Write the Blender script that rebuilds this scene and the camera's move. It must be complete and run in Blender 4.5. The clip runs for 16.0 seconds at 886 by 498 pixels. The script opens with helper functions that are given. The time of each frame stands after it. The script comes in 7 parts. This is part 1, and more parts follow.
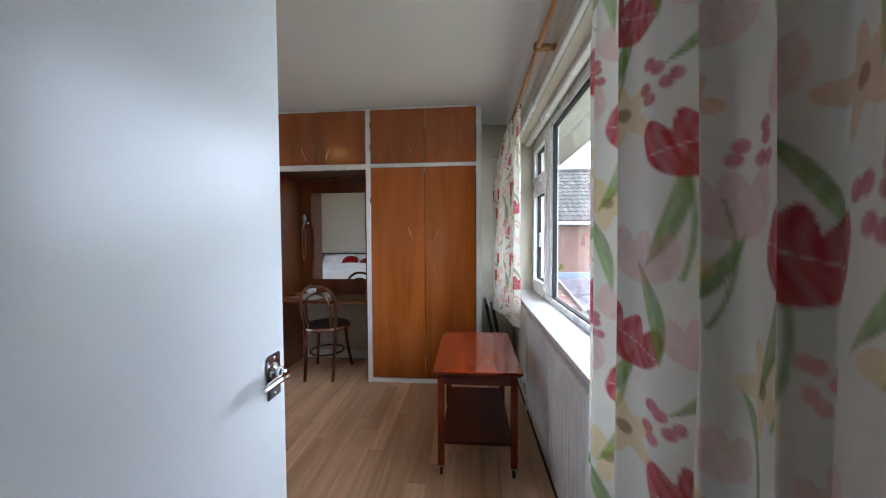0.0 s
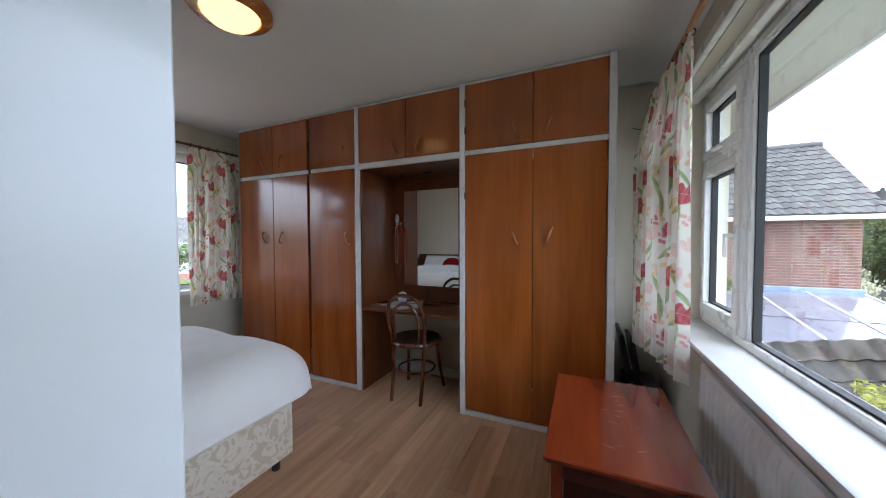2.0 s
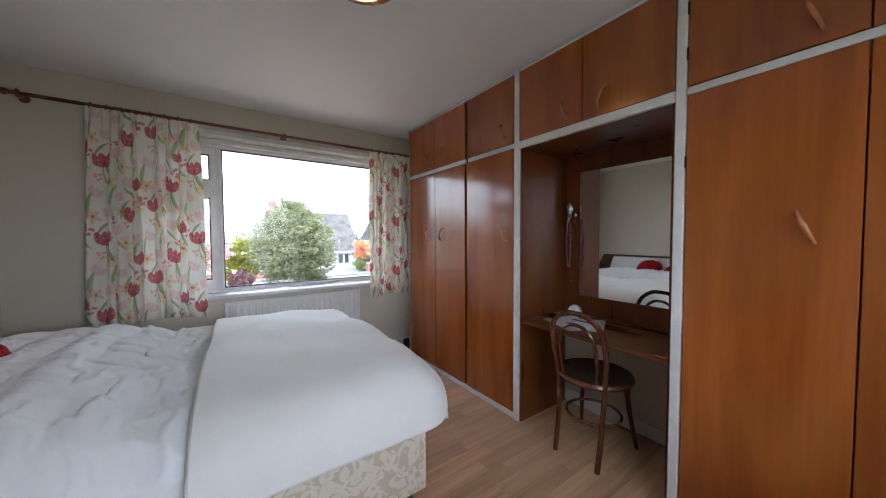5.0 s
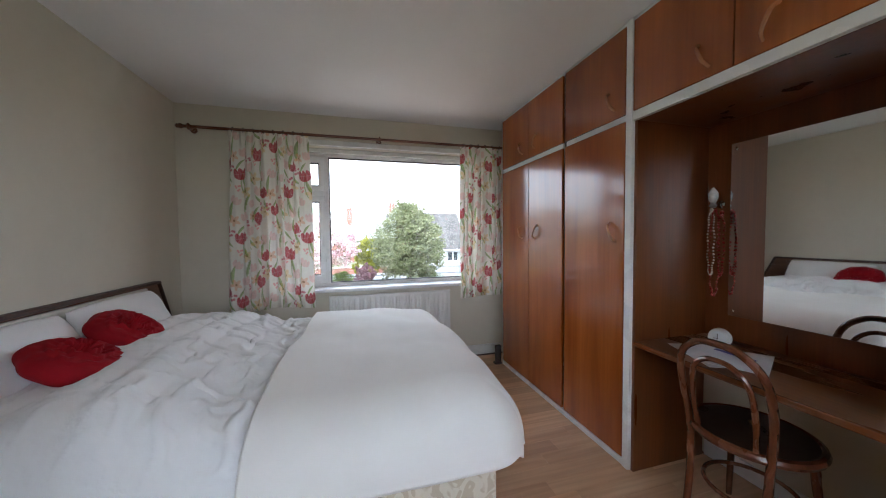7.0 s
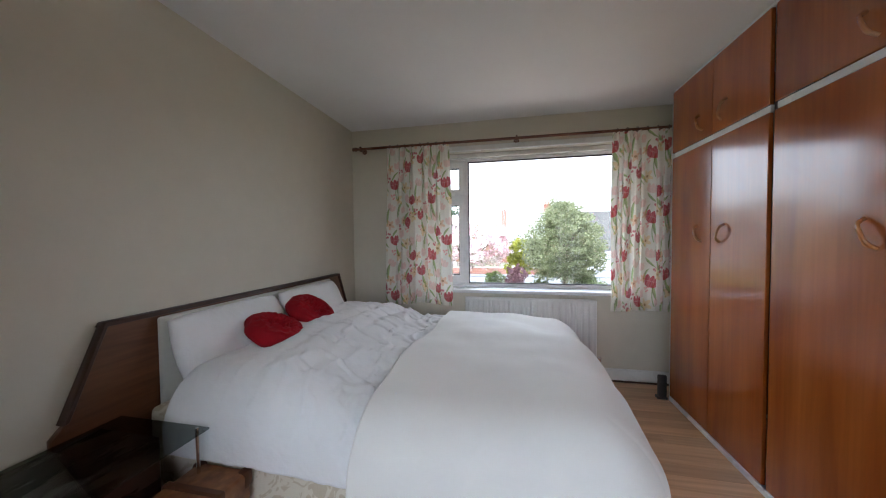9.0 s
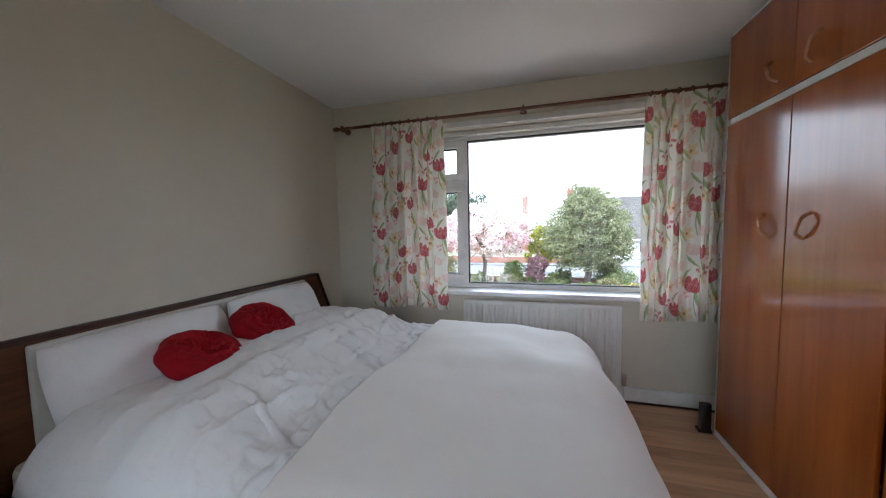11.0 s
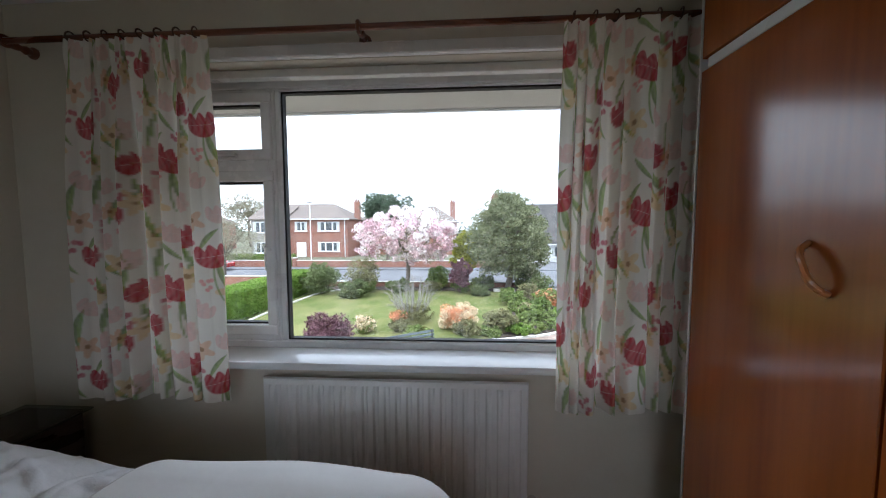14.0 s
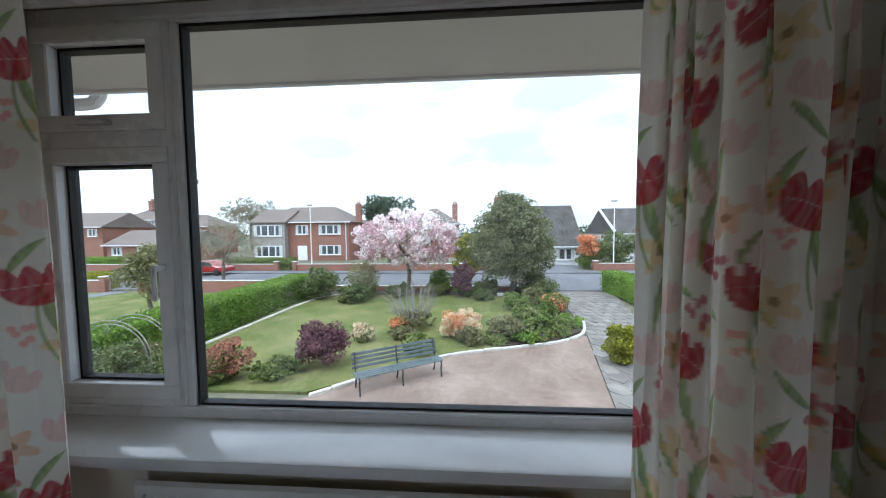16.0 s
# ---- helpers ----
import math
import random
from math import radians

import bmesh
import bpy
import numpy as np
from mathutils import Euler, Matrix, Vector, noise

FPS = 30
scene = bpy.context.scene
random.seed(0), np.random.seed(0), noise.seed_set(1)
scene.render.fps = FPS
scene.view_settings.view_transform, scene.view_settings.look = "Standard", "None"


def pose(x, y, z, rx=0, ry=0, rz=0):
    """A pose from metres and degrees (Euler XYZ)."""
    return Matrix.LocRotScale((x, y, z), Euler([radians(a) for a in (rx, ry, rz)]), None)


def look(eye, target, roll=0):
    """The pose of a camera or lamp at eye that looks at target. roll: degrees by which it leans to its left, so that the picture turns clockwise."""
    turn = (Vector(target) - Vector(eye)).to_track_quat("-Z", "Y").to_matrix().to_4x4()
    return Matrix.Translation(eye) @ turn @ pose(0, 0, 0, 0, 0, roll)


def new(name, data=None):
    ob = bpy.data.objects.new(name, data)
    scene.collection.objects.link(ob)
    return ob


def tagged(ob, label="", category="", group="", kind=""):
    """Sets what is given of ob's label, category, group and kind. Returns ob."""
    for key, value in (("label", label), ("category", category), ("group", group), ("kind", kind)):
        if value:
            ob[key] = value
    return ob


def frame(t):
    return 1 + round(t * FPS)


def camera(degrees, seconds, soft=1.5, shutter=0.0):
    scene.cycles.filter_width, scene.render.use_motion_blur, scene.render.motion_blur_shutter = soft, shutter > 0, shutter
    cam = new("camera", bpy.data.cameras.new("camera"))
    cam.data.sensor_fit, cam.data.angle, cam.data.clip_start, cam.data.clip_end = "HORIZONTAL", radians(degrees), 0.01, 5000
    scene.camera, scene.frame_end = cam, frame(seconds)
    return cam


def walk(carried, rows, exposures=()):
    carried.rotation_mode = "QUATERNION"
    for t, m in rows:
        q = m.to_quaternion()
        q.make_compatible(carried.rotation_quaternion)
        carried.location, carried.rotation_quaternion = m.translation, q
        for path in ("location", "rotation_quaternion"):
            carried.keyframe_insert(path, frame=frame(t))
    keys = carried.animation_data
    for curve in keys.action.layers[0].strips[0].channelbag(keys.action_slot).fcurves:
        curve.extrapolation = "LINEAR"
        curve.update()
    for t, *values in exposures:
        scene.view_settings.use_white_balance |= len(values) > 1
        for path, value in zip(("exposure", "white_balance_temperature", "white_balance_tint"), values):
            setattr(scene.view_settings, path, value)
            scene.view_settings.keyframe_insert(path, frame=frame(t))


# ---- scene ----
cam = camera(108.7, 16.0, soft=1.1)
PATH = [
    (0, (0.418, 0.558, 1.268), (0.252, 2.55, 1.203), -0.3),
    (0.5, (0.437, 0.718, 1.281), (0.122, 2.691, 1.208), -0.2),
    (1, (0.42, 0.882, 1.286), (-0.079, 2.818, 1.218), -0.2),
    (1.5, (0.382, 1.013, 1.286), (-0.272, 2.902, 1.211), -0.1),
    (2, (0.336, 1.115, 1.288), (-0.466, 2.946, 1.227), -0.2),
    (2.5, (0.295, 1.196, 1.283), (-0.654, 2.955, 1.213), -0.3),
    (3, (0.257, 1.291, 1.286), (-0.864, 2.945, 1.211), -0.2),
    (3.5, (0.22, 1.367, 1.279), (-1.052, 2.909, 1.211), -0.2),
    (4, (0.185, 1.45, 1.282), (-1.24, 2.851, 1.212), -0.4),
    (4.2, (0.168, 1.481, 1.282), (-1.304, 2.833, 1.214), -0.4),
    (6.3, (0.005, 1.794, 1.276), (-1.837, 2.568, 1.201), -0.4),
    (6.5, (-0.003, 1.806, 1.276), (-1.87, 2.519, 1.207), -0.5),
    (7, (-0.03, 1.873, 1.284), (-1.955, 2.41, 1.204), -0.6),
    (7.5, (-0.05, 1.939, 1.281), (-2.018, 2.289, 1.213), -0.7),
    (8, (-0.067, 1.998, 1.284), (-2.064, 2.083, 1.222), -0.8),
    (8.5, (-0.09, 2.039, 1.291), (-2.082, 1.876, 1.225), -0.7),
    (9, (-0.119, 2.05, 1.295), (-2.076, 1.643, 1.229), -0.6),
    (9.2, (-0.13, 2.059, 1.300), (-2.065, 1.561, 1.23), -0.6),
    (11.3, (-0.715, 2.237, 1.335), (-2.637, 1.712, 1.186), -1.15),
    (11.5, (-0.787, 2.290, 1.335), (-2.727, 1.822, 1.203), -1.0),
    (12, (-0.993, 2.431, 1.358), (-2.957, 2.077, 1.233), -0.9),
    (12.5, (-1.198, 2.489, 1.368), (-3.178, 2.234, 1.226), -0.6),
    (13, (-1.419, 2.517, 1.382), (-3.406, 2.333, 1.243), -0.25),
    (13.5, (-1.597, 2.521, 1.393), (-3.588, 2.386, 1.252), -0.1),
    (14, (-1.805, 2.523, 1.396), (-3.798, 2.412, 1.270), -0.2),
    (14.5, (-1.997, 2.534, 1.402), (-3.990, 2.421, 1.284), -0.3),
    (15, (-2.162, 2.539, 1.403), (-4.155, 2.421, 1.286), -0.4),
    (15.5, (-2.279, 2.537, 1.404), (-4.272, 2.414, 1.291), -0.5),
    (16, (-2.374, 2.533, 1.408), (-4.367, 2.406, 1.297), -0.5),
]
walk(cam, [(t, look(eye, target, roll)) for t, eye, target, roll in PATH],
     exposures=[(0, 2.0, 5700, 14), (1, 1.62, 5650, 14), (1.6, 1.53, 5600, 14), (2.5, 1.68, 5650, 14), (4, 1.77, 5750, 14), (6.5, 1.76, 5900, 14), (8, 1.78, 5900, 14), (10, 1.7, 5900, 14), (12, 1.4, 5800, 14), (14, 0.75, 5800, 14), (15, 0.34, 5750, 13), (16, 0.12, 5700, 11)])

# ---- world and light ----
SUN_EL, SUN_AZ = radians(62), radians(122)
sun_way = Vector((math.sin(SUN_AZ) * math.cos(SUN_EL), math.cos(SUN_AZ) * math.cos(SUN_EL), math.sin(SUN_EL)))
world = bpy.data.worlds.new("overcast_sky")
scene.world = world
world.use_nodes = True
wn, wl = world.node_tree.nodes, world.node_tree.links
wn.clear()
w_out, w_bg = wn.new("ShaderNodeOutputWorld"), wn.new("ShaderNodeBackground")
w_sky = wn.new("ShaderNodeTexSky")
w_sky.sky_type, w_sky.sun_disc = "NISHITA", False
w_sky.sun_elevation, w_sky.sun_rotation = SUN_EL, SUN_AZ
w_co, w_map, w_noise = wn.new("ShaderNodeTexCoord"), wn.new("ShaderNodeMapping"), wn.new("ShaderNodeTexNoise")
w_map.inputs["Scale"].default_value = (2.2, 2.2, 6.0)
w_noise.inputs["Scale"].default_value, w_noise.inputs["Detail"].default_value = 1.3, 8
w_ramp, w_mix = wn.new("ShaderNodeValToRGB"), wn.new("ShaderNodeMixRGB")
w_ramp.color_ramp.elements[0].position, w_ramp.color_ramp.elements[0].color = 0.37, (0.55, 0.55, 0.55, 1)
w_ramp.color_ramp.elements[1].position, w_ramp.color_ramp.elements[1].color = 0.57, (0.97, 0.97, 0.97, 1)
wl.new(w_co.outputs["Generated"], w_map.inputs[0])
wl.new(w_map.outputs[0], w_noise.inputs["Vector"])
wl.new(w_noise.outputs[0], w_ramp.inputs[0])
wl.new(w_ramp.outputs[0], w_mix.inputs[0])
# thin cloud is brighter on the sun's side of the sky
w_dot, w_side, w_cloud = wn.new("ShaderNodeVectorMath"), wn.new("ShaderNodeMapRange"), wn.new("ShaderNodeVectorMath")
w_dot.operation, w_cloud.operation = "DOT_PRODUCT", "SCALE"
w_dot.inputs[1].default_value = sun_way
w_side.inputs[1].default_value, w_side.inputs[2].default_value = -0.4, 1.0
w_side.inputs[3].default_value, w_side.inputs[4].default_value = 0.74, 1.5
w_cloud.inputs[0].default_value = (15.0, 15.6, 16.4)
wl.new(w_co.outputs["Generated"], w_dot.inputs[0])
wl.new(w_dot.outputs["Value"], w_side.inputs[0])
wl.new(w_side.outputs[0], w_cloud.inputs["Scale"])
wl.new(w_cloud.outputs[0], w_mix.inputs[2])
wl.new(w_sky.outputs[0], w_mix.inputs[1])
wl.new(w_mix.outputs[0], w_bg.inputs[0])
w_bg.inputs[1].default_value = 0.125
wl.new(w_bg.outputs[0], w_out.inputs[0])

sun = new("sun", bpy.data.lights.new("sun", "SUN"))
sun.data.energy, sun.data.angle, sun.data.color = 1.6, radians(16), (1.0, 0.96, 0.9)
sun.rotation_euler = sun_way.to_track_quat("Z", "Y").to_euler()
sun.location = (0, 0, 30)


# ---- materials ----
def mat(name, c1, c2=None, scale=(4, 4, 4), rough=0.5, metal=0.0, bump=0.0, bscale=None, detail=5.0, rand=0.0, island=0.0,
        coat=0.0, rvar=0.1, lo=0.35, hi=0.65, fine=None, spec=0.5, warp=0.0, transl=0.0, attr="", coord="pos", sheen=0.0):
    """A surface whose colour runs from c1 to c2 with a stretched noise, with finer relief."""
    m = bpy.data.materials.new(name)
    m.use_nodes = True
    n, l = m.node_tree.nodes, m.node_tree.links
    b = n["Principled BSDF"]
    b.inputs["Roughness"].default_value, b.inputs["Metallic"].default_value = rough, metal
    b.inputs["Specular IOR Level"].default_value = spec
    b.inputs["Coat Weight"].default_value, b.inputs["Coat Roughness"].default_value = coat, 0.12
    b.inputs["Sheen Weight"].default_value = sheen
    if coord == "pos":
        p = n.new("ShaderNodeNewGeometry").outputs["Position"]
    else:
        p = n.new("ShaderNodeTexCoord").outputs["Object"]
    info = n.new("ShaderNodeObjectInfo")
    add = n.new("ShaderNodeVectorMath")
    add.operation = "MULTIPLY_ADD"
    l.new(info.outputs["Random"], add.inputs[0])
    add.inputs[1].default_value = (7.3, 3.1, 5.7) if (rand or coord == "obj") else (0, 0, 0)
    l.new(p, add.inputs[2])
    mp = n.new("ShaderNodeMapping")
    mp.inputs["Scale"].default_value = scale
    l.new(add.outputs[0], mp.inputs[0])
    t1 = n.new("ShaderNodeTexNoise")
    t1.inputs["Scale"].default_value, t1.inputs["Detail"].default_value = 1.0, detail
    t1.inputs["Distortion"].default_value = warp
    l.new(mp.outputs[0], t1.inputs["Vector"])
    ramp = n.new("ShaderNodeValToRGB")
    ramp.color_ramp.elements[0].position, ramp.color_ramp.elements[1].position = lo, hi
    ramp.color_ramp.elements[0].color, ramp.color_ramp.elements[1].color = (*c1, 1), (*(c2 or c1), 1)
    l.new(t1.outputs[0], ramp.inputs[0])
    colour = ramp.outputs[0]
    if attr:
        at = n.new("ShaderNodeVertexColor")
        at.layer_name = attr
        mx = n.new("ShaderNodeMixRGB")
        mx.blend_type, mx.inputs[0].default_value = "MULTIPLY", 1.0
        l.new(at.outputs[0], mx.inputs[1])
        l.new(colour, mx.inputs[2])
        colour = mx.outputs[0]
    if fine:
        fs, fa = fine
        mp2 = n.new("ShaderNodeMapping")
        mp2.inputs["Scale"].default_value = fs
        l.new(add.outputs[0], mp2.inputs[0])
        t3 = n.new("ShaderNodeTexNoise")
        t3.inputs["Scale"].default_value, t3.inputs["Detail"].default_value = 1.0, 3.0
        l.new(mp2.outputs[0], t3.inputs["Vector"])
        r3 = n.new("ShaderNodeMapRange")
        r3.inputs[1].default_value, r3.inputs[2].default_value = 0.3, 0.7
        r3.inputs[3].default_value, r3.inputs[4].default_value = 1 - fa, 1 + fa * 0.5
        l.new(t3.outputs[0], r3.inputs[0])
        mx = n.new("ShaderNodeMixRGB")
        mx.blend_type, mx.inputs[0].default_value = "MULTIPLY", 1.0
        l.new(colour, mx.inputs[1])
        l.new(r3.outputs[0], mx.inputs[2])
        colour = mx.outputs[0]
    if rand or island:
        r = n.new("ShaderNodeMapRange")
        r.inputs[3].default_value, r.inputs[4].default_value = 1 - (rand or island), 1 + (rand or island) * 0.6
        if rand:
            l.new(info.outputs["Random"], r.inputs[0])
        else:
            l.new(n.new("ShaderNodeNewGeometry").outputs["Random Per Island"], r.inputs[0])
        mx = n.new("ShaderNodeMixRGB")
        mx.blend_type, mx.inputs[0].default_value = "MULTIPLY", 1.0
        l.new(colour, mx.inputs[1])
        l.new(r.outputs[0], mx.inputs[2])
        colour = mx.outputs[0]
    l.new(colour, b.inputs["Base Color"])
    rr = n.new("ShaderNodeMapRange")
    rr.inputs[1].default_value, rr.inputs[2].default_value = 0.3, 0.7
    rr.inputs[3].default_value, rr.inputs[4].default_value = max(0.02, rough - rvar), min(1, rough + rvar)
    l.new(t1.outputs[0], rr.inputs[0])
    l.new(rr.outputs[0], b.inputs["Roughness"])
    if bump:
        mp4 = n.new("ShaderNodeMapping")
        mp4.inputs["Scale"].default_value = bscale or scale
        l.new(add.outputs[0], mp4.inputs[0])
        t4 = n.new("ShaderNodeTexNoise")
        t4.inputs["Scale"].default_value, t4.inputs["Detail"].default_value = 1.0, 4.0
        l.new(mp4.outputs[0], t4.inputs["Vector"])
        bm_ = n.new("ShaderNodeBump")
        bm_.inputs["Strength"].default_value, bm_.inputs["Distance"].default_value = bump, 0.01
        l.new(t4.outputs[0], bm_.inputs["Height"])
        l.new(bm_.outputs[0], b.inputs["Normal"])
    if transl:
        tr, ms = n.new("ShaderNodeBsdfTranslucent"), n.new("ShaderNodeMixShader")
        ms.inputs[0].default_value = transl
        l.new(colour, tr.inputs[0])
        l.new(b.outputs[0], ms.inputs[1])
        l.new(tr.outputs[0], ms.inputs[2])
        l.new(ms.outputs[0], n["Material Output"].inputs[0])
    return m


def glass_mat(name, tint=(0.95, 0.97, 0.96), film=0.0):
    """A thin window pane: clear, with a mirror gloss that grows at grazing angles and a faint dusty film."""
    m = bpy.data.materials.new(name)
    m.use_nodes = True
    n, l = m.node_tree.nodes, m.node_tree.links
    n.remove(n["Principled BSDF"])
    clear, gloss, mixer = n.new("ShaderNodeBsdfTransparent"), n.new("ShaderNodeBsdfGlossy"), n.new("ShaderNodeMixShader")
    facing, power, fres = n.new("ShaderNodeLayerWeight"), n.new("ShaderNodeMath"), n.new("ShaderNodeMapRange")
    clear.inputs[0].default_value = (*tint, 1)
    gloss.inputs["Roughness"].default_value = 0.01
    facing.inputs[0].default_value, power.operation, power.inputs[1].default_value = 0.5, "POWER", 4.0
    fres.inputs[3].default_value, fres.inputs[4].default_value = 0.02, 0.7
    l.new(facing.outputs["Facing"], power.inputs[0])
    l.new(power.outputs[0], fres.inputs[0])
    l.new(fres.outputs[0], mixer.inputs[0])
    l.new(clear.outputs[0], mixer.inputs[1])
    l.new(gloss.outputs[0], mixer.inputs[2])
    last = mixer.outputs[0]
    if film:
        dust, m2, nz, rp = n.new("ShaderNodeBsdfTranslucent"), n.new("ShaderNodeMixShader"), n.new("ShaderNodeTexNoise"), n.new("ShaderNodeMapRange")
        mp = n.new("ShaderNodeMapping")
        mp.inputs["Scale"].default_value = (1, 9, 1.2)
        l.new(n.new("ShaderNodeNewGeometry").outputs["Position"], mp.inputs[0])
        l.new(mp.outputs[0], nz.inputs["Vector"])
        nz.inputs["Scale"].default_value, nz.inputs["Detail"].default_value = 1.0, 6
        rp.inputs[1].default_value, rp.inputs[2].default_value = 0.45, 0.75
        rp.inputs[3].default_value, rp.inputs[4].default_value = 0.0, film
        l.new(nz.outputs[0], rp.inputs[0])
        l.new(rp.outputs[0], m2.inputs[0])
        l.new(last, m2.inputs[1])
        l.new(dust.outputs[0], m2.inputs[2])
        last = m2.outputs[0]
    l.new(last, n["Material Output"].inputs[0])
    return m


def glow_mat(name, colour, strength):
    m = bpy.data.materials.new(name)
    m.use_nodes = True
    b = m.node_tree.nodes["Principled BSDF"]
    b.inputs["Base Color"].default_value = (*colour, 1)
    b.inputs["Emission Color"].default_value = (*colour, 1)
    b.inputs["Emission Strength"].default_value = strength
    b.inputs["Roughness"].default_value = 0.3
    return m


WALL = mat("cream_wall_paint", (0.61, 0.565, 0.465), (0.65, 0.605, 0.505), (1.3, 1.3, 1.3), 0.75, bump=0.06, bscale=(60, 60, 60), fine=((9, 9, 9), 0.02))
CEIL = mat("white_ceiling_paint", (0.77, 0.765, 0.75), (0.81, 0.805, 0.79), (1.5, 1.5, 1.5), 0.85, bump=0.1, bscale=(45, 45, 45))
WHITE = mat("white_gloss_paint", (0.74, 0.74, 0.72), (0.80, 0.80, 0.78), (3, 3, 3), 0.28, bump=0.04, bscale=(25, 25, 25), fine=((14, 14, 14), 0.05))
DOORW = mat("white_door_paint", (0.76, 0.77, 0.78), (0.80, 0.81, 0.82), (2, 2, 2), 0.2, bump=0.25, bscale=(0.8, 1.2, 3.0), rvar=0.03)
UPVC = mat("white_plastic_frame", (0.76, 0.77, 0.78), (0.80, 0.81, 0.81), (5, 5, 5), 0.3, fine=((20, 20, 20), 0.03))
SILLW = mat("glossy_sill_paint", (0.76, 0.77, 0.77), (0.81, 0.82, 0.82), (3, 3, 3), 0.13, rvar=0.04, coat=0.3, bump=0.02, bscale=(14, 14, 14), fine=((14, 14, 14), 0.04))
RUB = mat("black_rubber", (0.012, 0.012, 0.013), (0.02, 0.02, 0.02), (30, 30, 30), 0.6)
TEAK = mat("teak_veneer", (0.265, 0.061, 0.009), (0.43, 0.123, 0.021), (5, 5, 0.7), 0.17, bump=0.015, bscale=(140, 140, 6), rand=0.14,
           fine=((60, 60, 1.6), 0.11), coat=0.55, rvar=0.03, warp=1.0, lo=0.30, hi=0.70)
# same teak for the recess and desk, with the recess's shade darkened into the colour
TEAKSHADE = mat("shaded_teak_lining", (0.125, 0.035, 0.0085), (0.195, 0.058, 0.014), (7, 7, 0.8), 0.35, fine=((80, 80, 2), 0.16), rand=0.1, warp=0.1)
DESKSHADE = mat("shaded_desk_veneer", (0.13, 0.039, 0.011), (0.195, 0.065, 0.018), (0.8, 8, 8), 0.3, fine=((2, 80, 80), 0.16), warp=0.15)
HANDLE = mat("copper_lacquered_wood", (0.42, 0.15, 0.045), (0.55, 0.22, 0.07), (20, 20, 20), 0.22, coat=0.5)
DARKGAP = mat("dark_stained_edge", (0.035, 0.014, 0.008), (0.06, 0.022, 0.012), (10, 10, 1), 0.5)
FLOORM = mat("laminate_plank", (0.53, 0.305, 0.172), (0.68, 0.43, 0.262), (11, 0.9, 11), 0.34, rand=0.2, bump=0.02, bscale=(90, 4, 90),
             fine=((45, 1.8, 45), 0.13), warp=1.2, lo=0.3, hi=0.7, rvar=0.06)
SUBF = mat("floor_joint", (0.24, 0.15, 0.085), (0.30, 0.19, 0.11), (10, 10, 10), 0.8)
MAHOG = mat("red_mahogany", (0.15, 0.020, 0.006), (0.225, 0.037, 0.010), (7, 0.9, 7), 0.15, fine=((60, 2, 60), 0.1), coat=0.3, rvar=0.08, warp=0.5)
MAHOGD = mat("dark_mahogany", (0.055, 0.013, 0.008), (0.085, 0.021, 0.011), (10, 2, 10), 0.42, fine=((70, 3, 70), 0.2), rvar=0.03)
BENTW = mat("dark_bentwood", (0.085, 0.025, 0.011), (0.14, 0.045, 0.018), (14, 14, 5), 0.22, coat=0.3, fine=((60, 60, 20), 0.2))
SEATM = mat("dark_seat", (0.02, 0.011, 0.008), (0.035, 0.018, 0.012), (8, 8, 8), 0.35)
CHROME = mat("polished_chrome", (0.72, 0.73, 0.75), (0.8, 0.8, 0.82), (20, 20, 20), 0.1, metal=1.0, rvar=0.05)
ROD = mat("brown_curtain_pole", (0.115, 0.036, 0.017), (0.18, 0.062, 0.028), (12, 3, 12), 0.3, fine=((60, 8, 60), 0.2))
RODL = mat("light_pine_pole", (0.36, 0.16, 0.06), (0.46, 0.22, 0.09), (12, 3, 12), 0.35, fine=((60, 8, 60), 0.2))
RINGM = mat("dark_curtain_ring", (0.05, 0.018, 0.01), (0.08, 0.03, 0.015), (20, 20, 20), 0.4)
RADM = mat("white_radiator_enamel", (0.76, 0.76, 0.74), (0.82, 0.82, 0.80), (3, 3, 3), 0.45, fine=((11, 11, 11), 0.04))
FABRIC = mat("printed_cotton", (0.93, 0.93, 0.93), (1, 1, 1), (6, 6, 6), 0.9, bump=0.12, bscale=(300, 300, 300), attr="print", transl=0.26, sheen=0.15, spec=0.2)
LINEN = mat("white_duvet_cotton", (0.80, 0.805, 0.82), (0.85, 0.85, 0.86), (3, 3, 3), 0.9, bump=0.5, bscale=(30, 22, 26), sheen=0.2, spec=0.2)
BLANKET = mat("white_coverlet", (0.82, 0.80, 0.775), (0.86, 0.845, 0.82), (3, 3, 3), 0.85, bump=0.25, bscale=(9, 7, 9), sheen=0.25, spec=0.2)
DAMASK = mat("cream_damask", (0.60, 0.515, 0.39), (0.74, 0.68, 0.57), (12, 12, 12), 0.6, bump=0.2, bscale=(30, 30, 30), warp=2.6, lo=0.43, hi=0.49, detail=1.2, sheen=0.2)
REDF = mat("red_taffeta", (0.24, 0.004, 0.010), (0.34, 0.008, 0.016), (9, 9, 9), 0.85, spec=0.2, bump=0.08, bscale=(60, 60, 60))
HBWOOD = mat("walnut_headboard", (0.10, 0.038, 0.016), (0.17, 0.07, 0.03), (2, 10, 10), 0.35, fine=((4, 70, 70), 0.22), warp=0.6)
VINYL = mat("cream_padded_vinyl", (0.62, 0.61, 0.55), (0.68, 0.67, 0.61), (4, 4, 4), 0.5, bump=0.08, bscale=(40, 40, 40))
DKWOOD = mat("dark_bedside_wood", (0.025, 0.012, 0.008), (0.045, 0.02, 0.012), (3, 12, 12), 0.3, fine=((4, 70, 70), 0.2))
